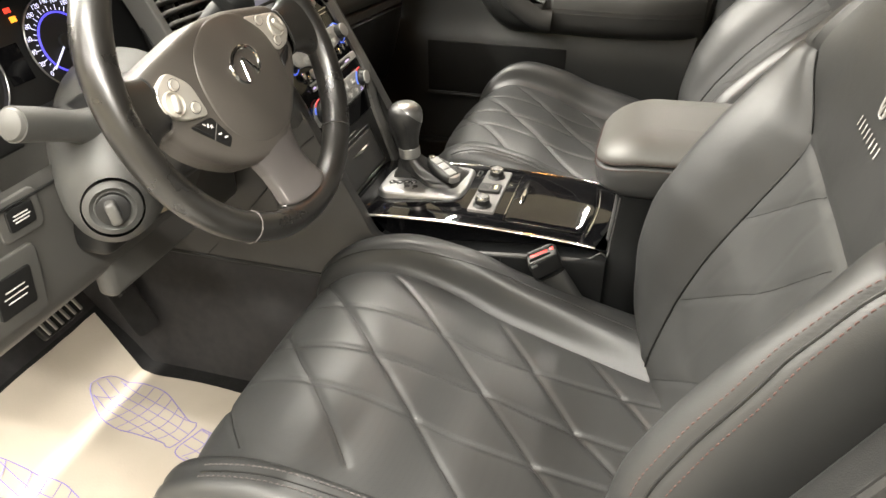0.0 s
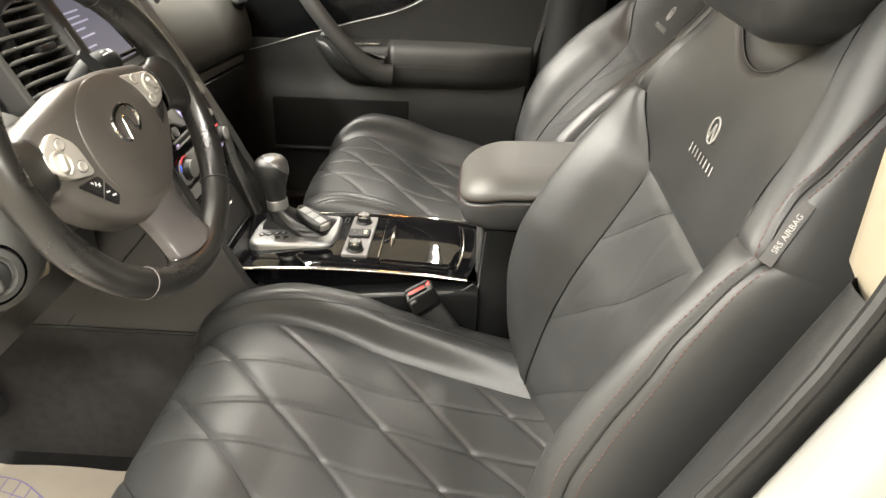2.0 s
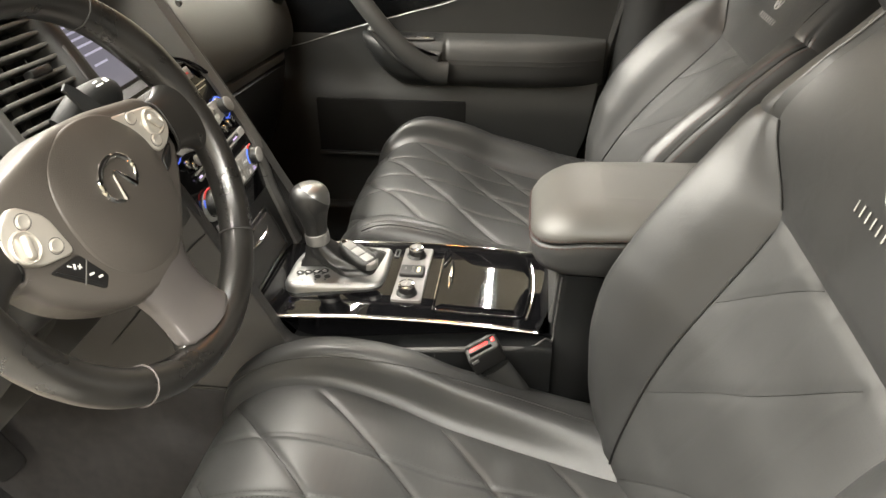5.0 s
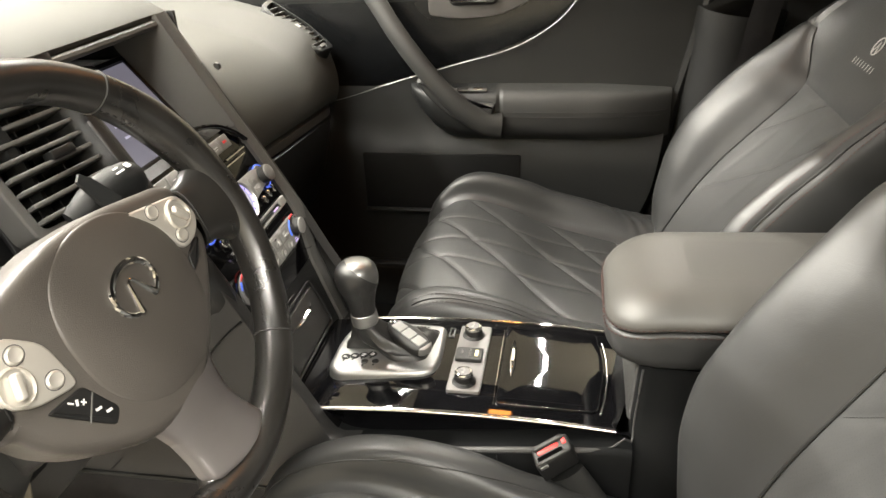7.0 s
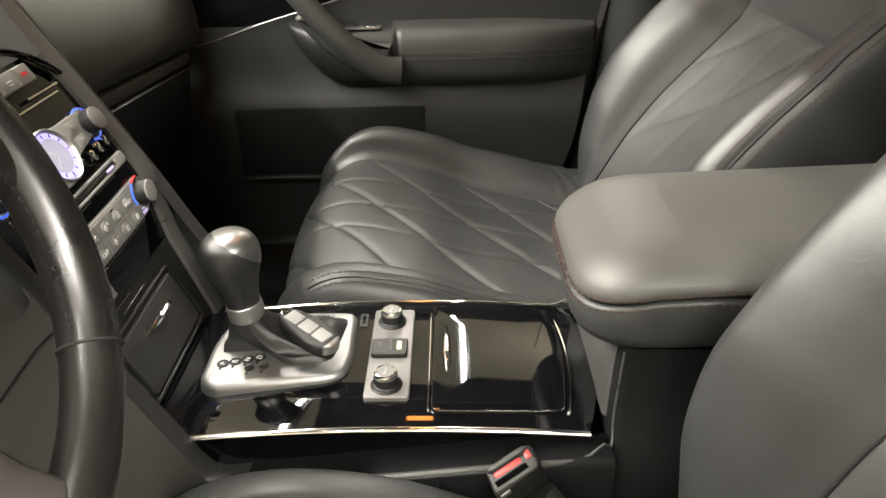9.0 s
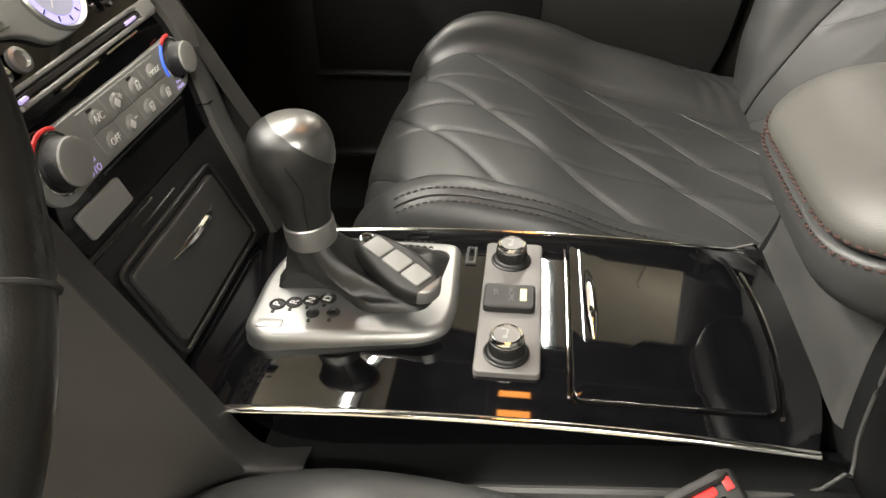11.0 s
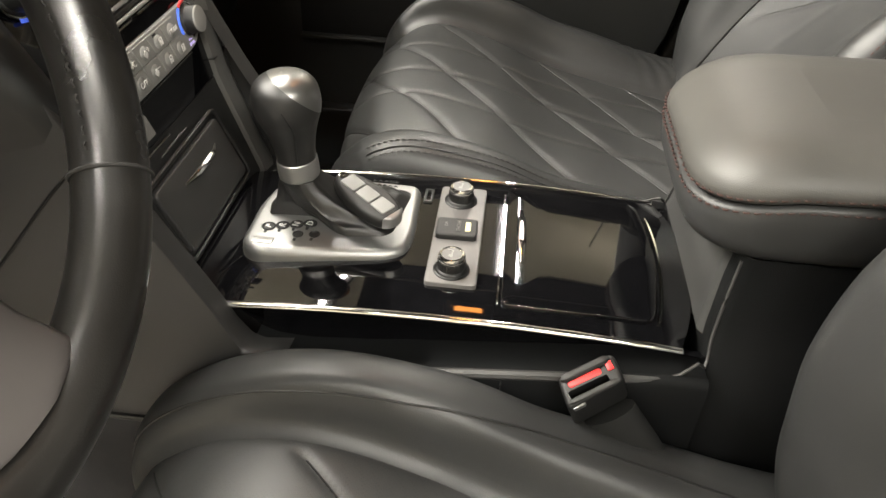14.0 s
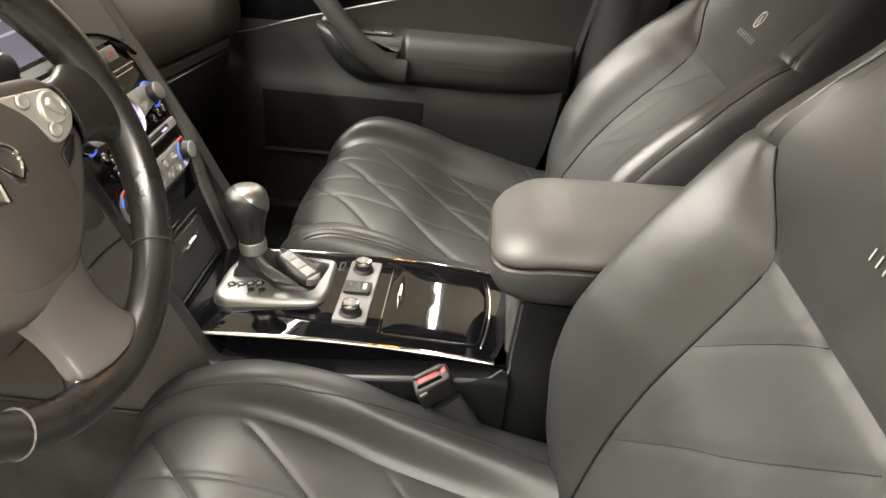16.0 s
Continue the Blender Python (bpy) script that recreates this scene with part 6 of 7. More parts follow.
for shape, sel, small, turn, keys, sx in PODS:
    pm = WM @ Matrix.Translation((0, 0, 0.0005))
    pod = part("switch_pod", plate(rounded(shape, 0.009, 6), -0.010, 0.0060, 0.002, m=pm), POD, wheel, "satin silver switch pod")
    part("selector", lathe([(0.0128, 0), (0.0125, 0.0018), (0.0115, 0.0026), (0.0105, 0.0008), (0.001, 0.0006)], 32, pm @ pose(*sel, 0.0058)), POD, pod, "round silver selector")
    part("selector_bar", box((0, 0, 0.0035), (0.017, 0.0068, 0.006), 0.0024, 3, pm @ pose(*sel, 0.0058, 0, 0, turn)), POD, pod, "raised silver bar")
    for bx, by in small:
        part("pod_button", lathe([(0.0066, 0), (0.0064, 0.0010), (0.0052, 0.0018), (0.003, 0.0012), (0.001, 0.0010)], 22, pm @ pose(bx, by, 0.0058), squash=0.85), POD, pod, "small silver button")
        part("button_gap", tube([pm @ Vector((bx + 0.0070 * math.cos(a), by + 0.0060 * math.sin(a), 0.0060)) for a in np.linspace(0, 2 * math.pi, 24, endpoint=False)], 0.0004, 5, closed=True), PLASTIC_GREY, pod)
    keyb = part("phone_switch", plate(rounded(keys, 0.004, 5), -0.010, 0.0048, 0.0015, m=pm), BLACK, wheel, "black twin switch")
    (ax_, ay_), (bx_, by_), (cx_, cy_), (dx_, dy_) = keys
    if sx < 0:
        km = axes(WM @ Vector((-0.0715, -0.036, 0.0056)), WM.to_3x3() @ Vector((0.030, -0.032, 0)), WM.to_3x3().col[2])
        bars([(-0.014, 0.001, 0.004, 0.0010), (-0.005, 0.003, 0.004, 0.0010), (-0.005, 0.003, 0.0010, 0.004), (-0.0095, 0.002, 0.0018, 0.004, 20), (0.006, 0.0, 0.0046, 0.0018, 35), (0.014, 0.0, 0.0046, 0.0018, 35)], km, INK, keyb, "switch_symbols", "white symbols")
        part("switch_split", box((0.001, 0, 0.0), (0.0008, 0.020, 0.0008), 0, 1, km), PLASTIC_GREY, keyb)

# ---------------------------------------------------------------- column, stalks and ignition
col = thing("steering_column", "dark plastic steering column shroud with stalk and ignition knob", "steering column", at=(-0.33, -0.38, 1.05))
shr = []
for d, w, hgt, dz in ((0.035, 0.060, 0.050, 0.0), (0.06, 0.072, 0.060, -0.006), (0.12, 0.085, 0.070, -0.012), (0.22, 0.085, 0.078, -0.014), (0.32, 0.08, 0.08, -0.01)):
    shr.append([WM @ Vector((x - 0.010, y + dz, -d)) for x, y in rounded([(-w, -hgt), (w, -hgt), (w, hgt * 0.85), (-w, hgt * 0.85)], 0.03, 6)])
sheet("shroud", shr, PLASTIC, col, "dark plastic shroud", wrap=True, angle=60)
part("stalk", tube(spline([(-0.300, -0.440, 1.066), (-0.300, -0.480, 1.084), (-0.299, -0.510, 1.098), (-0.298, -0.545, 1.112)], 16), list(np.r_[np.linspace(0.024, 0.016, 6), np.linspace(0.0155, 0.0165, 10)]), 18), SHROUD, col, "grey indicator stalk")
part("stalk_collar", tube([(-0.3005, -0.432, 1.063), (-0.3003, -0.446, 1.069)], 0.031, 20), BLACK, col)
part("stalk_tip", lathe([(0.0150, 0), (0.0135, 0.004), (0.006, 0.007), (0.001, 0.0075)], 20, axes((-0.298, -0.545, 1.112), (1, 0, 0), (0.003, -0.92, 0.38))), PLASTIC_GREY, col, "grey stalk end")
part("wiper_stalk", tube(spline([WM @ Vector(p) for p in ((0.072, 0.054, -0.070), (0.095, 0.059, -0.058), (0.116, 0.060, -0.052), (0.136, 0.057, -0.050))], 18), list(np.r_[np.linspace(0.009, 0.0150, 7), np.linspace(0.0158, 0.0165, 9), [0.0158, 0.0140]]), 24), HARD_BLACK, col, "black wiper stalk")
bars([(0, 0, 0.010, 0.0014), (0.0, 0.005, 0.006, 0.0014), (0.012, 0.002, 0.005, 0.005)], WM @ pose(0.112, 0.0690, -0.0365, -38, 0, 0), INK, col, "stalk_marks", "pale stalk symbols")
patch("shift_paddle", [tuple(WM @ Vector(p)) for p in ((0.066, 0.080, -0.034), (0.072, 0.084, -0.034), (0.079, 0.076, -0.032), (0.089, 0.053, -0.028), (0.080, 0.048, -0.026), (0.068, 0.056, -0.028))], HARD_BLACK, col, "dark metal paddle", t=0.003, axis=(-0.9, 0, -0.4))
pod_rows = []
for px_, py_, pz_, r_ in ((-0.266, -0.492, 1.006, 0.030), (-0.270, -0.486, 1.008, 0.041), (-0.280, -0.470, 1.012, 0.050), (-0.300, -0.440, 1.020, 0.060), (-0.325, -0.400, 1.030, 0.070), (-0.350, -0.350, 1.035, 0.075)):
    fr = axes((px_, py_, pz_), (0.3, 0.2, 1), (0.55, -0.80, -0.05))
    pod_rows.append([fr @ Vector((r_ * 1.15 * math.cos(a), r_ * math.sin(a), 0)) for a in np.linspace(0, 2 * math.pi, 32, endpoint=False)])
sheet("lower_shroud", pod_rows, SHROUD, col, "grey plastic lower shroud", wrap=True, angle=60)
part("knee_bolster", box((-0.335, -0.40, 0.945), (0.05, 0.14, 0.05), 0.016, 3), BLACK, col, "black plastic under the shroud")
part("tilt_lever", plate(rounded([(-0.010, -0.022), (0.010, -0.018), (0.012, 0.016), (-0.004, 0.026)], 0.006, 4), -0.005, 0.005, 0.003, m=axes((-0.262, -0.428, 0.990), (0.1, 1, -0.3), (0.9, -0.3, 0.3))), CREAM, col, "pale tilt lever")
km = axes((-0.266, -0.492, 1.006), (0.3, 0.2, 1), (0.62, -0.72, 0.12))
part("ignition_ring", lathe([(0.030, -0.012), (0.028, 0.0), (0.022, 0.004), (0.019, 0.001), (0.018, 0.0), (0.001, 0.0)], 36, km), SHROUD, col, "round grey plastic ring")
part("ignition_collar", lathe([(0.0165, 0), (0.016, 0.006), (0.014, 0.007), (0.001, 0.007)], 32, km), BLACK, col)
part("ignition_knob", box((0, 0, 0.014), (0.024, 0.011, 0.018), 0.004, 3, km @ pose(0, 0, 0, 0, 0, 30)), PLASTIC_GREY, col, "grey twist knob")

# ---------------------------------------------------------------- instrument cluster
cl = thing("instrument_cluster", "lit instrument cluster with blue-ringed dials and warning lamps", "instrument panel", at=(-0.44, -0.36, 1.04))
clm = axes((-0.432, -0.365, 1.115), (0, 1, 0), (0.95, -0.02, 0.30))
part("backing", plate(rect(-0.175, 0.165, -0.085, 0.075, 0.03), -0.01, 0.0, 0.004, m=clm), BLACK, cl, "black instrument face")
for ox, hasnum in ((0.038, True), (-0.112, False)):
    gm = clm @ pose(ox, -0.003, 0.001)
    dlg = part("dial", lathe([(0.053, 0.0), (0.0535, 0.004), (0.0515, 0.005), (0.0505, 0.001), (0.001, 0.001)], 60, gm), BLACK, cl, "black dial with chrome rim")
    part("dial_rim", tube([gm @ Vector((0.0535 * math.cos(a), 0.0535 * math.sin(a), 0.005)) for a in np.linspace(0, 2 * math.pi, 60, endpoint=False)], 0.0010, 6, closed=True), SILVER, dlg, "thin silver rim")
    part("light_ring", tube([gm @ Vector((0.0335 * math.cos(a), 0.0335 * math.sin(a), 0.002)) for a in np.linspace(0, 2 * math.pi, 60, endpoint=False)], 0.0012, 6, closed=True), GAUGE_BLUE, dlg, "lit blue ring")
    for v in range(0, 281, 10):
        a = 214 - v * 0.875
        big = v % 20 == 0
        part("scale_mark", box((0.0390 if big else 0.0378, 0, 0.0016), (0.006 if big else 0.003, 0.0009, 0.0005), 0, 1, gm @ pose(0, 0, 0, 0, 0, a)), GAUGE_WHITE, dlg)
        if hasnum and big and v <= 240:
            letters(str(v), 0.0078, gm @ pose(0.0465 * math.cos(radians(a)), 0.0465 * math.sin(radians(a)), 0.002), GAUGE_WHITE, dlg, "number")
    part("needle", box((0.020, 0, 0.004), (0.040, 0.0022, 0.001), 0.0003, 1, gm @ pose(0, 0, 0, 0, 0, 215)), GAUGE_WHITE, dlg, "lit white needle")
    part("needle_boss", lathe([(0.009, 0.002), (0.0085, 0.006), (0.001, 0.0065)], 24, gm), BLACK, dlg)
part("info_panel", box((-0.037, -0.006, 0.001), (0.030, 0.040, 0.001), 0, 1, clm), GLOSS, cl, "dark information display")
part("warning_lamp", box((-0.012, 0.046, 0.001), (0.008, 0.005, 0.001), 0, 1, clm), WARN_RED, cl, "lit red warning lamp")
part("warning_lamp", box((-0.010, 0.036, 0.001), (0.008, 0.006, 0.001), 0, 1, clm), WARN_AMBER, cl, "lit amber warning lamp")

# ---------------------------------------------------------------- dashboard
dash = thing("dashboard", "dark soft-touch dashboard with glovebox and air vents", "dashboard", at=(-0.5, 0, 0.85))
# padded far side
g = []
for y in np.linspace(0.150, 0.700, 50):
    k = (y - 0.23) / 0.355
    xl, zl = -0.336 - 0.016 * k, 1.004 - 0.036 * k
    end = max(0.0, (y - 0.66) / 0.04)
    rise = min(1.0, max(0.0, (y - 0.48) / 0.12))
    rise = 0.030 * rise * rise * (3 - 2 * rise)
    ins = max(0.0, (0.175 - y) / 0.03) * 0.010
    xl -= 0.012 * end ** 2 + ins
    g.append([(xl + dx, y, zl + dz + rise * min(1.0, max(0.0, dz / 0.09)) - 0.012 * end ** 2) for dx, dz in spline([(-0.035, -0.006), (-0.010, -0.004), (0.003, 0.014), (0.004, 0.040), (-0.010, 0.078), (-0.040, 0.112), (-0.085, 0.138), (-0.15, 0.158), (-0.26, 0.185), (-0.42, 0.215), (-0.64, 0.225)], 44)])
sheet("far_pad", g, PAD, dash, "padded dark grey top")
g2, g3 = [], []
for y in np.linspace(0.150, 0.690, 30):
    k = (y - 0.23) / 0.355
    xl, zl = -0.336 - 0.016 * k, 1.004 - 0.036 * k
    end = max(0.0, (y - 0.60) / 0.09)
    xl -= 0.030 * end ** 2
    g2.append([(xl + dx, y, zl + dz) for dx, dz in ((-0.045, -0.004), (-0.011, -0.0045), (-0.006, -0.007), (-0.006, -0.020), (-0.009, -0.024), (-0.045, -0.026))])
    g3.append([(xl + dx, y, zl + dz) for dx, dz in ((-0.04, -0.0265), (-0.012, -0.0265), (-0.006, -0.030), (-0.014, -0.075), (-0.030, -0.140), (-0.055, -0.200), (-0.085, -0.235), (-0.14, -0.25), (-0.5, -0.22))])
sheet("ledge", g2, PLASTIC_GREY, dash, "grey ledge strip", angle=40)
gb = sheet("glovebox_door", g3, PLASTIC, dash, "dark glovebox door", angle=50)
part("glovebox_lock", lathe([(0.007, 0), (0.0065, 0.003), (0.001, 0.003)], 20, axes((-0.362, 0.31, 0.905), (0, 1, 0), (0.96, 0, 0.2))), PLASTIC_GREY, gb, "round grey lock")
part("screw_cap", lathe([(0.005, 0), (0.0045, 0.004), (0.001, 0.0045)], 14, axes((-0.345, 0.150, 1.150), (1, 0, 0), (0.3, 0.9, 0.3))), PLASTIC_GREY, dash)
# far air vent
vm = axes((-0.404, 0.628, 1.108), (0.80, -0.12, -0.56), (0.55, -0.10, 0.83))
vent = part("far_vent", plate(rounded([(-0.090, 0.026), (-0.080, -0.022), (0.0, -0.034), (0.066, -0.036), (0.070, 0.022), (0.0, 0.036)], 0.014, 6), -0.022, 0.004, 0.003, [rounded([(-0.080, 0.021), (-0.072, -0.016), (0.0, -0.028), (0.052, -0.030), (0.055, 0.017), (0.0, 0.030)], 0.010, 6)], m=vm), PLASTIC, dash, "dark air vent")
part("vent_back", plate(rect(-0.080, 0.056, -0.030, 0.028, 0.004), -0.020, -0.016, 0.001, m=vm), BLACK, vent)
for i in range(9):
    part("vent_slat", box((-0.064 + 0.0135 * i, 0.001 - 0.0006 * i, -0.003), (0.0022, 0.036 + 0.004 * min(i, 5), 0.012), 0.0006, 1, vm @ Matrix.Rotation(0.0, 4, "X")), PLASTIC_GREY, vent)
part("vent_tab", box((-0.005, -0.002, 0.003), (0.012, 0.010, 0.008), 0.002, 2, vm), SILVER, vent, "silver vent tab")
part("vent_wheel", box((0.056, -0.008, 0.004), (0.008, 0.018, 0.006), 0.001, 2, vm), PLASTIC_GREY, vent)
# hood over the display and the cluster
g = []
for y in np.linspace(-0.60, 0.150, 50):
    lipx = -0.398 - 0.03 * max(0, (abs(y + 0.24) - 0.10)) * 0.5
    lipz = 1.222 + 0.010 * math.exp(-((y + 0.36) / 0.16) ** 2) - 0.30 * max(0, -0.50 - y) - 0.10 * max(0, y - 0.115)
    g.append([(lipx + dx, y, lipz + dz) for dx, dz in ((-0.05, -0.010), (-0.006, -0.0075), (0.002, -0.004), (0.003, 0.001), (-0.003, 0.0055), (-0.03, 0.020), (-0.10, 0.036), (-0.22, 0.040), (-0.38, 0.020), (-0.58, -0.04))])
sheet("hood", g, PAD, dash, "padded dark grey hood", angle=60)
part("hood_lip", tube([(-0.3945 - 0.03 * max(0, (abs(y + 0.24) - 0.10)) * 0.5, y, 1.2115 + 0.010 * math.exp(-((y + 0.36) / 0.16) ** 2) - 0.2 * max(0, -0.5 - y)) for y in np.linspace(-0.22, 0.112, 24)], 0.0052, 8), PLASTIC_GREY, dash, "grey lip under the hood")
part("hood_end", box((-0.50, 0.1515, 1.105), (0.22, 0.006, 0.235), 0.002), PLASTIC, dash)
part("hood_back", box((-0.575, -0.22, 1.12), (0.01, 0.80, 0.26), 0.002), BLACK, dash)
patch("recess_top", [(-0.40, -0.100, 1.2125), (-0.40, 0.116, 1.2125), (-0.52, 0.116, 1.200), (-0.52, -0.100, 1.200)], PLASTIC_GREY, dash, "grey recess top", t=0.004)
# near central vent
nv = axes((-0.372, -0.158, 1.140), (0.12, 1, 0.0), (0.93, -0.10, 0.42))
v2 = part("near_vent", plate(rounded([(-0.085, 0.066), (-0.072, -0.066), (0.066, -0.074), (0.072, 0.066)], 0.012, 5), -0.03, 0.004, 0.003, [rounded([(-0.074, 0.058), (-0.062, -0.058), (0.060, -0.066), (0.064, 0.058)], 0.008, 5)], m=nv), PLASTIC_GREY, dash, "dark air vent")
part("vent_back", plate(rect(-0.076, 0.066, -0.068, 0.060, 0.003), -0.030, -0.026, 0.001, m=nv), BLACK, v2)
for i in range(8):
    part("vent_slat", box((0.001 * i - 0.003, 0.050 - 0.0145 * i, -0.002), (0.134, 0.0045, 0.024), 0.0016, 3, nv @ pose(0, 0, 0, -6, 0, 0)), PLASTIC_GREY, v2)
part("vent_tab", box((0.0, -0.002, 0.008), (0.030, 0.009, 0.014), 0.002, 2, nv), BLACK, v2, "black vent tab")
for i in range(4):
    part("vent_vane", box((-0.042 + 0.028 * i, -0.003, -0.018), (0.002, 0.12, 0.014), 0.0005, 1, nv), BLACK, v2)
# driver's side facia, lower panel and knee area
g = []
for y in np.linspace(-0.68, -0.10, 40):
    away = max(0.0, (y + 0.26) / 0.16)
    g.append([(x - 0.03 * away, y, z) for x, z in spline([(-0.415, 1.185), (-0.385, 1.12), (-0.352, 1.055), (-0.343, 1.02), (-0.348, 0.97), (-0.358, 0.91), (-0.368, 0.872), (-0.385, 0.858), (-0.45, 0.856), (-0.62, 0.90)], 30)])
sheet("facia", [[p for p in row if p[2] < 1.045] for row in g], PLASTIC_GREY, dash, "dark grey lower facia", angle=60)
part("cluster_visor", tube(spline([(-0.40, -0.58, 1.03), (-0.395, -0.585, 1.12), (-0.40, -0.53, 1.195), (-0.40, -0.37, 1.222), (-0.40, -0.22, 1.20), (-0.385, -0.185, 1.10), (-0.38, -0.19, 1.03)], 40), 0.012, 8), PLASTIC, dash, "dark cluster surround")
part("facia_seam", tube([(-0.340, y, 1.022 - 0.02 * (y + 0.5)) for y in np.linspace(-0.66, -0.45, 10)], 0.0016, 6), BLACK, dash)
for (sy, sz, sw, sh, nm) in ((-0.533, 1.008, 0.026, 0.022, "start_button"), (-0.562, 0.935, 0.036, 0.042, "mirror_switch")):
    fm2 = axes((-0.345 if sz > 1 else -0.3525, sy, sz), (0, 1, 0), (0.98, -0.05, -0.12 if sz < 1 else -0.02))
    sw_ = part(nm, plate(rounded([(-sw, -sh), (sw, -sh), (sw, sh), (-sw, sh)], 0.010, 5), -0.004, 0.004, 0.002, m=fm2), PLASTIC_GREY, dash, "grey switch surround")
    part("switch_face", plate(rect(-sw * 0.62, sw * 0.62, -sh * 0.55, sh * 0.55, 0.004), 0.002, 0.0062, 0.0012, m=fm2), BLACK, sw_, "black push switch")
    bars([(0, sh * 0.16 * k, sw * (0.8 - 0.15 * abs(k)), 0.0014) for k in (-1, 0, 1)], fm2 @ pose(0, 0, 0.0062), INK, sw_, "switch_marks", "pale switch marks")
part("knee_panel", box((-0.385, -0.27, 0.90), (0.03, 0.30, 0.16), 0.012, 3), PLASTIC_GREY, dash, "grey knee panel")

# side of the tunnel beside the pedals
tun = thing("tunnel_side_trim", "grey plastic and dark carpet trim on the tunnel side", "trim", kind="structure", at=(-0.4, -0.13, FLOOR))
for sg, nm in ((-1, "near"), (1, "far")):
    yb = -0.122 if sg < 0 else 0.150
    o = sg * 1.0
    g = []
    for x in np.r_[np.linspace(-0.80, -0.24, 20), np.linspace(-0.232, -0.118, 34)]:
        top_z = float(np.interp(x, [-0.80, -0.36, -0.25, -0.219, -0.194, -0.170, -0.160, -0.150, -0.140, -0.118], [1.16, 1.16, 0.965, 0.902, 0.856, 0.810, 0.788, 0.773, 0.768, 0.765]))
        ye = yb - o * 0.007 - o * 0.006 * max(0.0, (x + 0.14) / 0.022)
        row = []
        for s in np.linspace(0, 1, 14):
            z = 0.695 + (top_z - 0.695) * s
            k = min(1.0, max(0.0, (0.80 - z) / 0.105))
            row.append((x, ye + o * 0.014 * k * k * (3 - 2 * k), z))
        row += [(x, ye - o * 0.0015, top_z + 0.0018), (x, ye - o * 0.004, top_z + 0.002), (x, ye - o * 0.022, top_z - 0.002)]
        g.append(row)
    sheet("side_panel", g, SIDE_GREY, tun, "grey plastic side panel", flip=sg > 0)
    sheet("carpet_side", [[(x, yb + o * (0.0075 + 0.026 * s), 0.697 - (0.697 - 0.44) * s) for s in np.linspace(0, 1, 8)] for x in np.linspace(-0.98, -0.150, 24)], CARPET, tun, "dark carpet", flip=sg < 0)
part("panel_seam", tube(spline([(-0.448, -0.1290, 0.700), (-0.390, -0.1190, 0.760), (-0.320, -0.1155, 0.838), (-0.262, -0.1155, 0.905), (-0.235, -0.1155, 0.930)], 24), 0.0014, 6), BLACK, tun, "dark panel joint")
part("carpet_edge", tube([(x, -0.1300, 0.696) for x in np.linspace(-0.60, -0.17, 12)], 0.003, 6), BLACK, tun)

# ---------------------------------------------------------------- pedals and mats
pedal = thing("accelerator_pedal", "grey rubber accelerator pedal against the toe board", "pedal", at=(-0.58, -0.178, 0.60))
pmx = axes((-0.585, -0.182, 0.600), (0, 1, 0), (0.72, -0.55, 0.42))
part("pad", plate(rounded([(-0.024, -0.055), (0.022, -0.055), (0.026, 0.050), (-0.020, 0.054)], 0.014, 6), -0.012, 0.0, 0.004, m=pmx), MAT_RUBBER, pedal, "dark rubber pad")
part("arm", tube([(-0.60, -0.180, 0.62), (-0.74, -0.185, 0.76)], 0.008, 8), BLACK, pedal)
brake = thing("brake_pedal", "ribbed brake pedal with black rubber and metal bars", "pedal", at=(-0.68, -0.36, 0.60))
bmx2 = axes((-0.655, -0.272, 0.632), (0, 1, 0), (0.75, -0.1, 0.60))
part("pad", plate(rect(-0.040, 0.044, -0.022, 0.022, 0.008), -0.012, 0.0, 0.003, m=bmx2), BLACK, brake, "black rubber pad")
for i in range(6):
    part("rib", box((-0.030 + 0.0135 * i, 0, 0.001), (0.0055, 0.036, 0.004), 0.001, 1, bmx2), SILVER, brake, "bare metal rib")
part("arm", tube([(-0.67, -0.27, 0.64), (-0.82, -0.28, 0.80)], 0.012, 8), BLACK, brake)


def floor_z(x):
    """Height of the floor and toe board."""
    return 0.4435 if x > -0.60 else 0.4435 + (-0.60 - x) * 1.045


for nm, y0, y1, lab in (("floor_mat", -0.655, -0.150, "black rubber floor mat under the steering wheel"), ("floor_mat", 0.160, 0.650, "black rubber floor mat in the passenger footwell")):
    rows_ = [[(x, y, floor_z(x) + 0.008 + 0.003 * noise.noise(Vector((x * 9, y * 9, 0)))) for y in np.linspace(y0, y1, 20)] for x in np.linspace(-0.70, -0.12, 30)]
    tagged(sheet(nm, rows_, MAT_RUBBER, None, flip=True), lab, "floor mat", "floor mats")


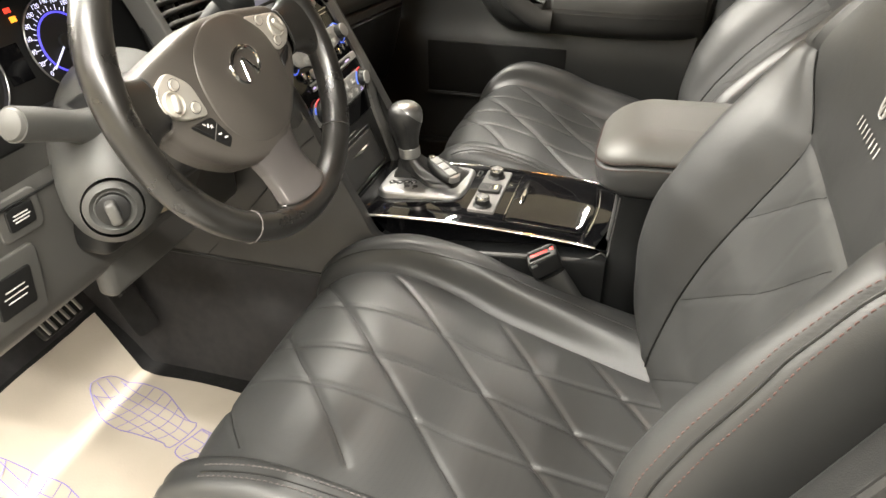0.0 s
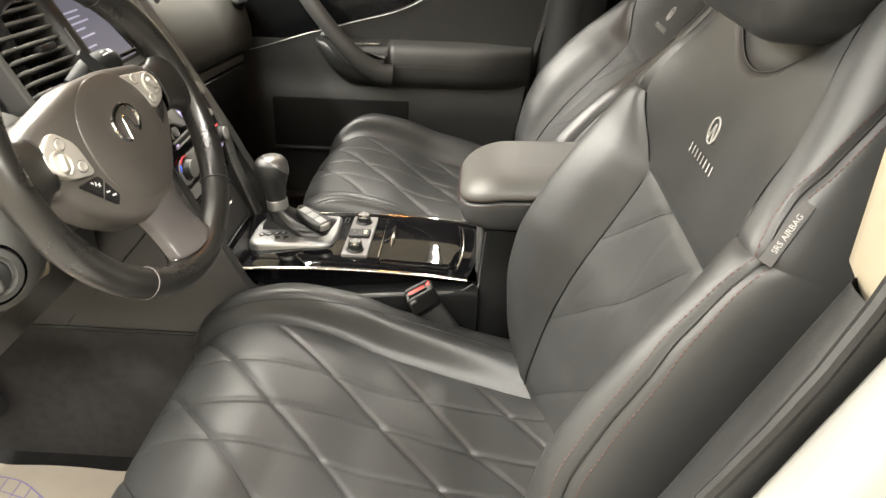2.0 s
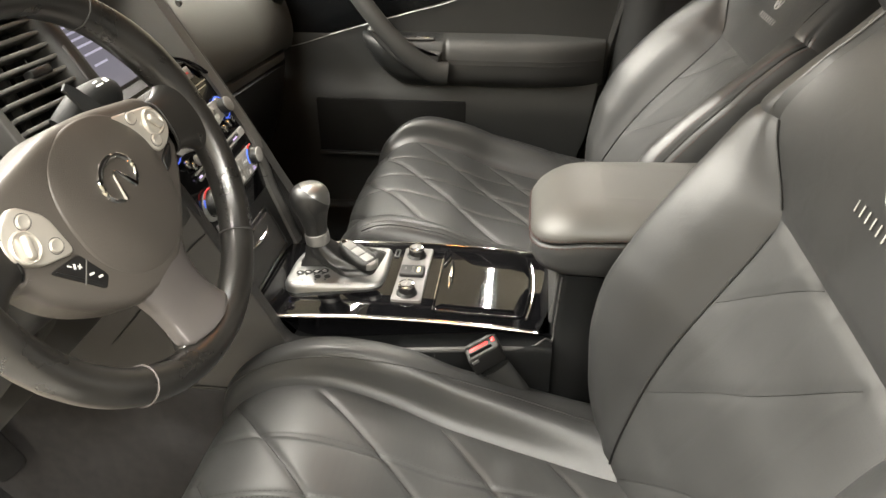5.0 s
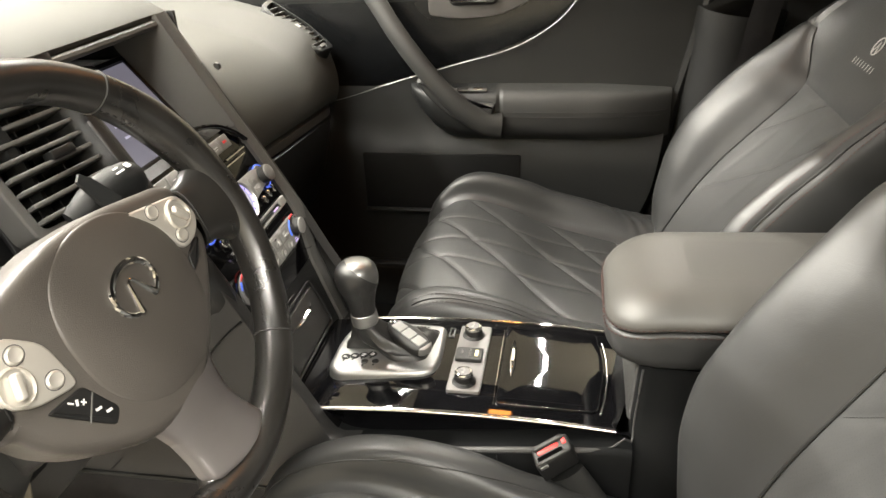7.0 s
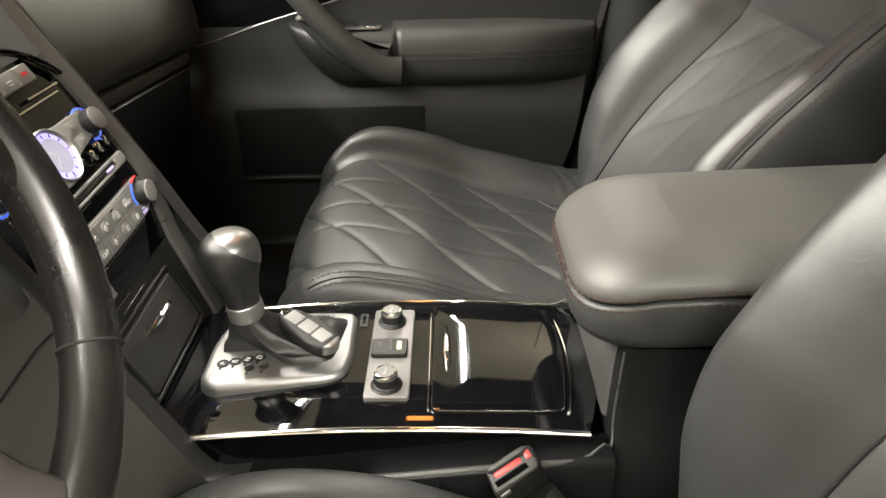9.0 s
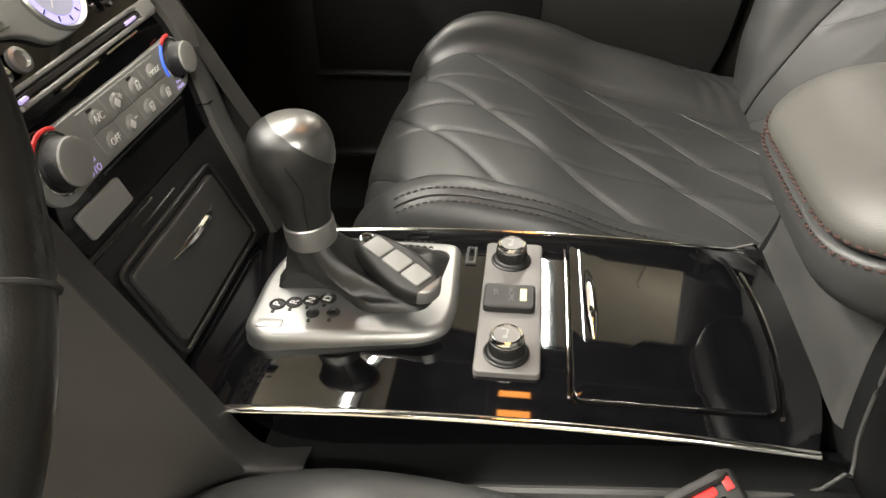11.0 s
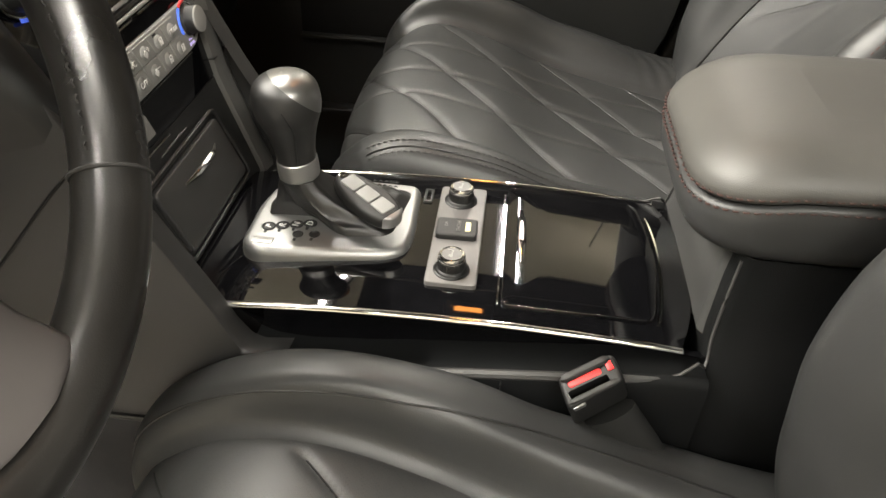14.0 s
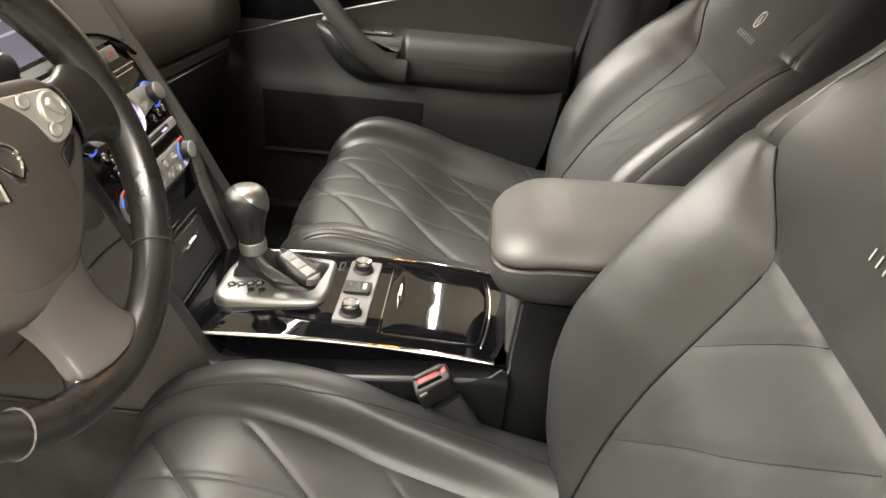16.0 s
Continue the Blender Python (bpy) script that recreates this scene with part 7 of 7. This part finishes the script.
def paper_mat(y0, y1, x0, x1, label, prints):
    mat_ = thing("paper_floor_mat", label, "floor mat", "paper floor mats", at=((x0 + x1) / 2, (y0 + y1) / 2, 0.4525))
    hgt = lambda x, y: floor_z(x) + 0.0135 + 0.004 * noise.noise(Vector((x * 7, y * 7, 4))) + 0.0015 * noise.noise(Vector((x * 30, y * 30, 9)))
    cut_ = lambda x: y1 + 0.19 * max(0.0, -0.57 - x) - 0.002 * math.sin(x * 30)
    part_ = sheet("paper", [[(x, y0 + (cut_(x) - y0) * s, hgt(x, y0 + (cut_(x) - y0) * s)) for s in np.linspace(0, 1, 40)] for x in np.linspace(x0, x1, 50)], PAPER, mat_, "cream paper", flip=True)
    for cx, cy, turn, size in prints:
        def at(u, v):
            c, s = math.cos(turn), math.sin(turn)
            x, y = cx + size * (c * u - s * v), cy + size * (s * u + c * v)
            return (x, y, hgt(x, y) + 0.0008)
        width = lambda u: 0.050 * math.sqrt(max(0, 1 - ((u + 0.075) / 0.092) ** 2)) if u < 0.0 else 0.034 + 0 * u
        sole = [(-0.167, 0.0), (-0.160, 0.028), (-0.120, 0.050), (-0.070, 0.055), (-0.020, 0.042), (0.020, 0.030), (0.040, 0.030)]
        fore = sole + [(a, -b * 0.85) for a, b in reversed(sole[1:])]
        heel = [(0.052, 0.030), (0.100, 0.034), (0.135, 0.030), (0.152, 0.0), (0.135, -0.028), (0.100, -0.030), (0.052, -0.026)]
        for outline in (fore, heel):
            loop = spline(outline + [outline[0]], 60)
            part("print_outline", tube([at(u, v) for u, v in loop[:-1]], 0.0011, 5, closed=True, flat=0.4), PRINT, mat_, "violet printed sole outline")
            us, vs = np.array(outline)[:, 0], np.array(outline)[:, 1]
            for u in np.arange(us.min() + 0.018, us.max() - 0.008, 0.026):
                half = [np.interp(u, *zip(*sorted((a, b) for a, b in outline if b >= 0))), np.interp(u, *zip(*sorted((a, b) for a, b in outline if b <= 0)))]
                part("print_line", tube([at(u + 0.012 * math.sin(math.pi * s), half[1] + (half[0] - half[1]) * s) for s in np.linspace(0, 1, 8)], 0.0008, 5, flat=0.4), PRINT, mat_)
            for v in (-0.026, -0.008, 0.010, 0.028):
                ins_ = [u for u in np.linspace(us.min(), us.max(), 60) if np.interp(u, *zip(*sorted((a, b) for a, b in outline if b <= 0))) + 0.002 < v < np.interp(u, *zip(*sorted((a, b) for a, b in outline if b >= 0))) - 0.002]
                if len(ins_) > 3:
                    part("print_line", tube([at(u, v) for u in np.linspace(ins_[0], ins_[-1], 8)], 0.0008, 5, flat=0.4), PRINT, mat_)
    return mat_


paper_mat(-0.640, -0.190, -0.692, -0.290, "cream paper floor mat printed with violet shoe soles", ((-0.469, -0.301, -0.28, 1.0), (-0.490, -0.508, -0.10, 1.0)))
paper_mat(0.185, 0.672, -0.66, -0.20, "cream paper floor mat in the passenger footwell", ())

# ---------------------------------------------------------------- passenger door
door = thing("door_1", "closed passenger door with dark padded panel, armrest and pull handle", "door", kind="structure", at=(-0.1, 0.72, 0.44))
DY = 0.705
door_end = lambda z: float(np.interp(z, [0.44, 0.69, 0.77, 0.95, 1.10, 1.19], [0.170, 0.250, 0.279, 0.308, 0.342, 0.360]))
g = []
for u in np.linspace(0, 1, 50):
    g.append([(-0.72 + (door_end(z) + 0.72) * u, DY + dy, z) for dy, z in spline([(-0.010, 0.44), (-0.024, 0.52), (-0.030, 0.66), (-0.030, 0.80), (-0.026, 0.85), (-0.012, 0.875), (-0.004, 0.93), (0.004, 1.03), (0.004, 1.12), (-0.002, 1.165), (0.010, 1.185), (0.045, 1.19), (0.075, 1.185), (0.095, 1.0), (0.095, 0.45)], 60)])
sheet("door_panel", g, DOOR, door, "soft dark grey door panel")
part("door_seal", tube([(door_end(z) + 0.006, DY + 0.006, z) for z in np.linspace(0.46, 1.19, 30)], 0.011, 8), BLACK, door, "black rubber seal down the door's edge")
sheet("door_jamb", [[(door_end(z) + dx, DY + dy, z) for dx, dy in spline([(0.008, 0.05), (0.016, 0.012), (0.030, 0.000), (0.070, -0.004), (0.130, 0.000), (0.180, 0.02)], 14)] for z in np.linspace(0.45, 1.20, 30)], SIDE_GREY, body, "grey trim beside the door")
# a dark slab almost flush with the panel stands for the pocket's shaded hollow
part("pocket", box((-0.150, 0.680, 0.781), (0.335, 0.014, 0.124), 0.004, 2), POCKET_SHADE, door, "near-black slab standing for the shaded map pocket")
part("pocket_lip", box((-0.150, 0.670, 0.7165), (0.335, 0.014, 0.007), 0.003, 2), DOOR, door, "grey pocket lip")
# lacquered inset, its bright line and the silver handle panel
ins = rounded([(-0.60, 0.915), (-0.378, 0.950), (-0.25, 0.987), (-0.12, 1.023), (0.00, 1.057), (0.085, 1.107), (0.135, 1.165), (-0.60, 1.165)], [0.004, 0.05, 0.05, 0.05, 0.05, 0.03, 0.004, 0.004], 5)
dmx = Matrix(((1, 0, 0, 0), (0, 0, -1, DY + 0.004), (0, 1, 0, 0), (0, 0, 0, 1)))
part("lacquer_inset", plate(ins, -0.004, 0.0035, 0.001, m=dmx), LACQUER, door, "glossy black inset")
part("bright_line", tube(spline([(-0.55, DY - 0.002, 0.921), (-0.378, DY - 0.002, 0.947), (-0.25, DY - 0.002, 0.985), (-0.12, DY - 0.002, 1.021), (0.00, DY - 0.002, 1.055), (0.085, DY - 0.002, 1.105), (0.135, DY - 0.002, 1.165)], 40), 0.0009, 6), SILVER, door, "fine bright line")
hp_ = part("handle_panel", plate(rounded([(-0.165, 1.118), (-0.11, 1.110), (-0.02, 1.116), (0.045, 1.150), (0.060, 1.178), (-0.165, 1.178)], [0.01, 0.05, 0.05, 0.04, 0.01, 0.01], 6), 0.002, 0.0075, 0.002, m=dmx), PLATE, door, "silver-grey handle panel")
part("release_bowl", plate(rounded([(-0.135, 1.180), (-0.120, 1.135), (-0.030, 1.137), (-0.020, 1.180)], 0.012, 5), 0.004, 0.0088, 0.001, m=dmx), BLACK, hp_)
part("release_handle", box((-0.078, DY - 0.010, 1.152), (0.085, 0.012, 0.020), 0.005, 3), CHROME, hp_, "chrome door release")
# armrest
g = []
for x in np.linspace(-0.208, 0.306, 170):
    f = min(1.0, max(0.0, (x + 0.208) / 0.05)) ** 0.5
    rear_ = max(0.0, (x - 0.16) / 0.146)
    p = 0.056 * (0.15 + 0.85 * f) * (1 - 0.70 * rear_ ** 1.8)
    zl = 0.872 + 0.095 * (1 - min(1.0, max(0.0, (x + 0.208) / 0.11))) ** 2 + 0.004 * rear_
    zt = 0.985 - 0.006 * rear_
    notch = 0.007 * math.exp(-((x + 0.024) / 0.0030) ** 2)
    g.append([(x, DY + 0.004 - (p - notch) * dy, zl + (zt - zl) * dz) for dy, dz in spline([(0.0, 0.0), (0.35, 0.02), (0.80, 0.20), (0.97, 0.45), (1.0, 0.66), (0.93, 0.84), (0.72, 0.93), (0.35, 0.97), (0.0, 1.0)], 30)])
ar = sheet("door_armrest", g[58:], DOOR_PAD, door, "padded dark grey armrest")
sheet("grip_cup", g[:59], DOOR, ar, "dark moulded cup round the pull handle")
for k, mat_s in ((14, STITCH_DARK), (15, STITCH_DARK)):
    part("armrest_seam", tube([Vector(r_[k]) + Vector((0, -0.0003, 0)) for r_ in g[62:168:3]], 0.0008, 5), mat_s, ar)
part("handle_base", plate(rounded([(-0.190, 1.002), (-0.150, 0.955), (-0.112, 0.926), (-0.078, 0.911), (-0.040, 0.912), (-0.030, 0.958), (-0.100, 0.962), (-0.150, 0.992), (-0.172, 1.012)], [0.01, 0.03, 0.03, 0.02, 0.008, 0.006, 0.03, 0.03, 0.008], 5), 0.036, 0.0665, 0.008, m=dmx, steps=3), DOOR_PAD, ar, "wide foot of the pull handle")
part("window_switch", plate(rect(-0.135, -0.050, -0.008, 0.008, 0.003), 0, 0.003, 0.001, m=Matrix.Translation((0, 0.672, 0.9785))), PLASTIC_GREY, ar, "window switch plate")
part("switch_lever", box((-0.098, 0.672, 0.9815), (0.022, 0.012, 0.005), 0.0015, 2), BLACK, ar, "black window switch")
part("switch_lever", box((-0.068, 0.672, 0.9815), (0.018, 0.012, 0.004), 0.0015, 2), CHROME, ar, "bright switch edge")
part("pull_handle", tube(spline([(-0.330, 0.690, 1.235), (-0.268, 0.668, 1.165), (-0.222, 0.648, 1.100), (-0.178, 0.638, 1.042), (-0.130, 0.636, 0.985), (-0.090, 0.640, 0.945), (-0.050, 0.648, 0.918), (-0.022, 0.655, 0.912)], 36), list(np.r_[[0.019] * 24, np.linspace(0.019, 0.026, 12)]), 16, flat=0.72, up=(0, 1, 0)), DOOR_PAD, door, "dark curved pull handle")
part("sill_scuff", box((0.0, 0.655, 0.452), (1.1, 0.09, 0.018), 0.005, 2), BLACK, body, "black sill plate")
part("far_kick_step", box((-0.25, 0.640, 0.60), (0.5, 0.03, 0.012), 0.004, 2), BLACK, door)
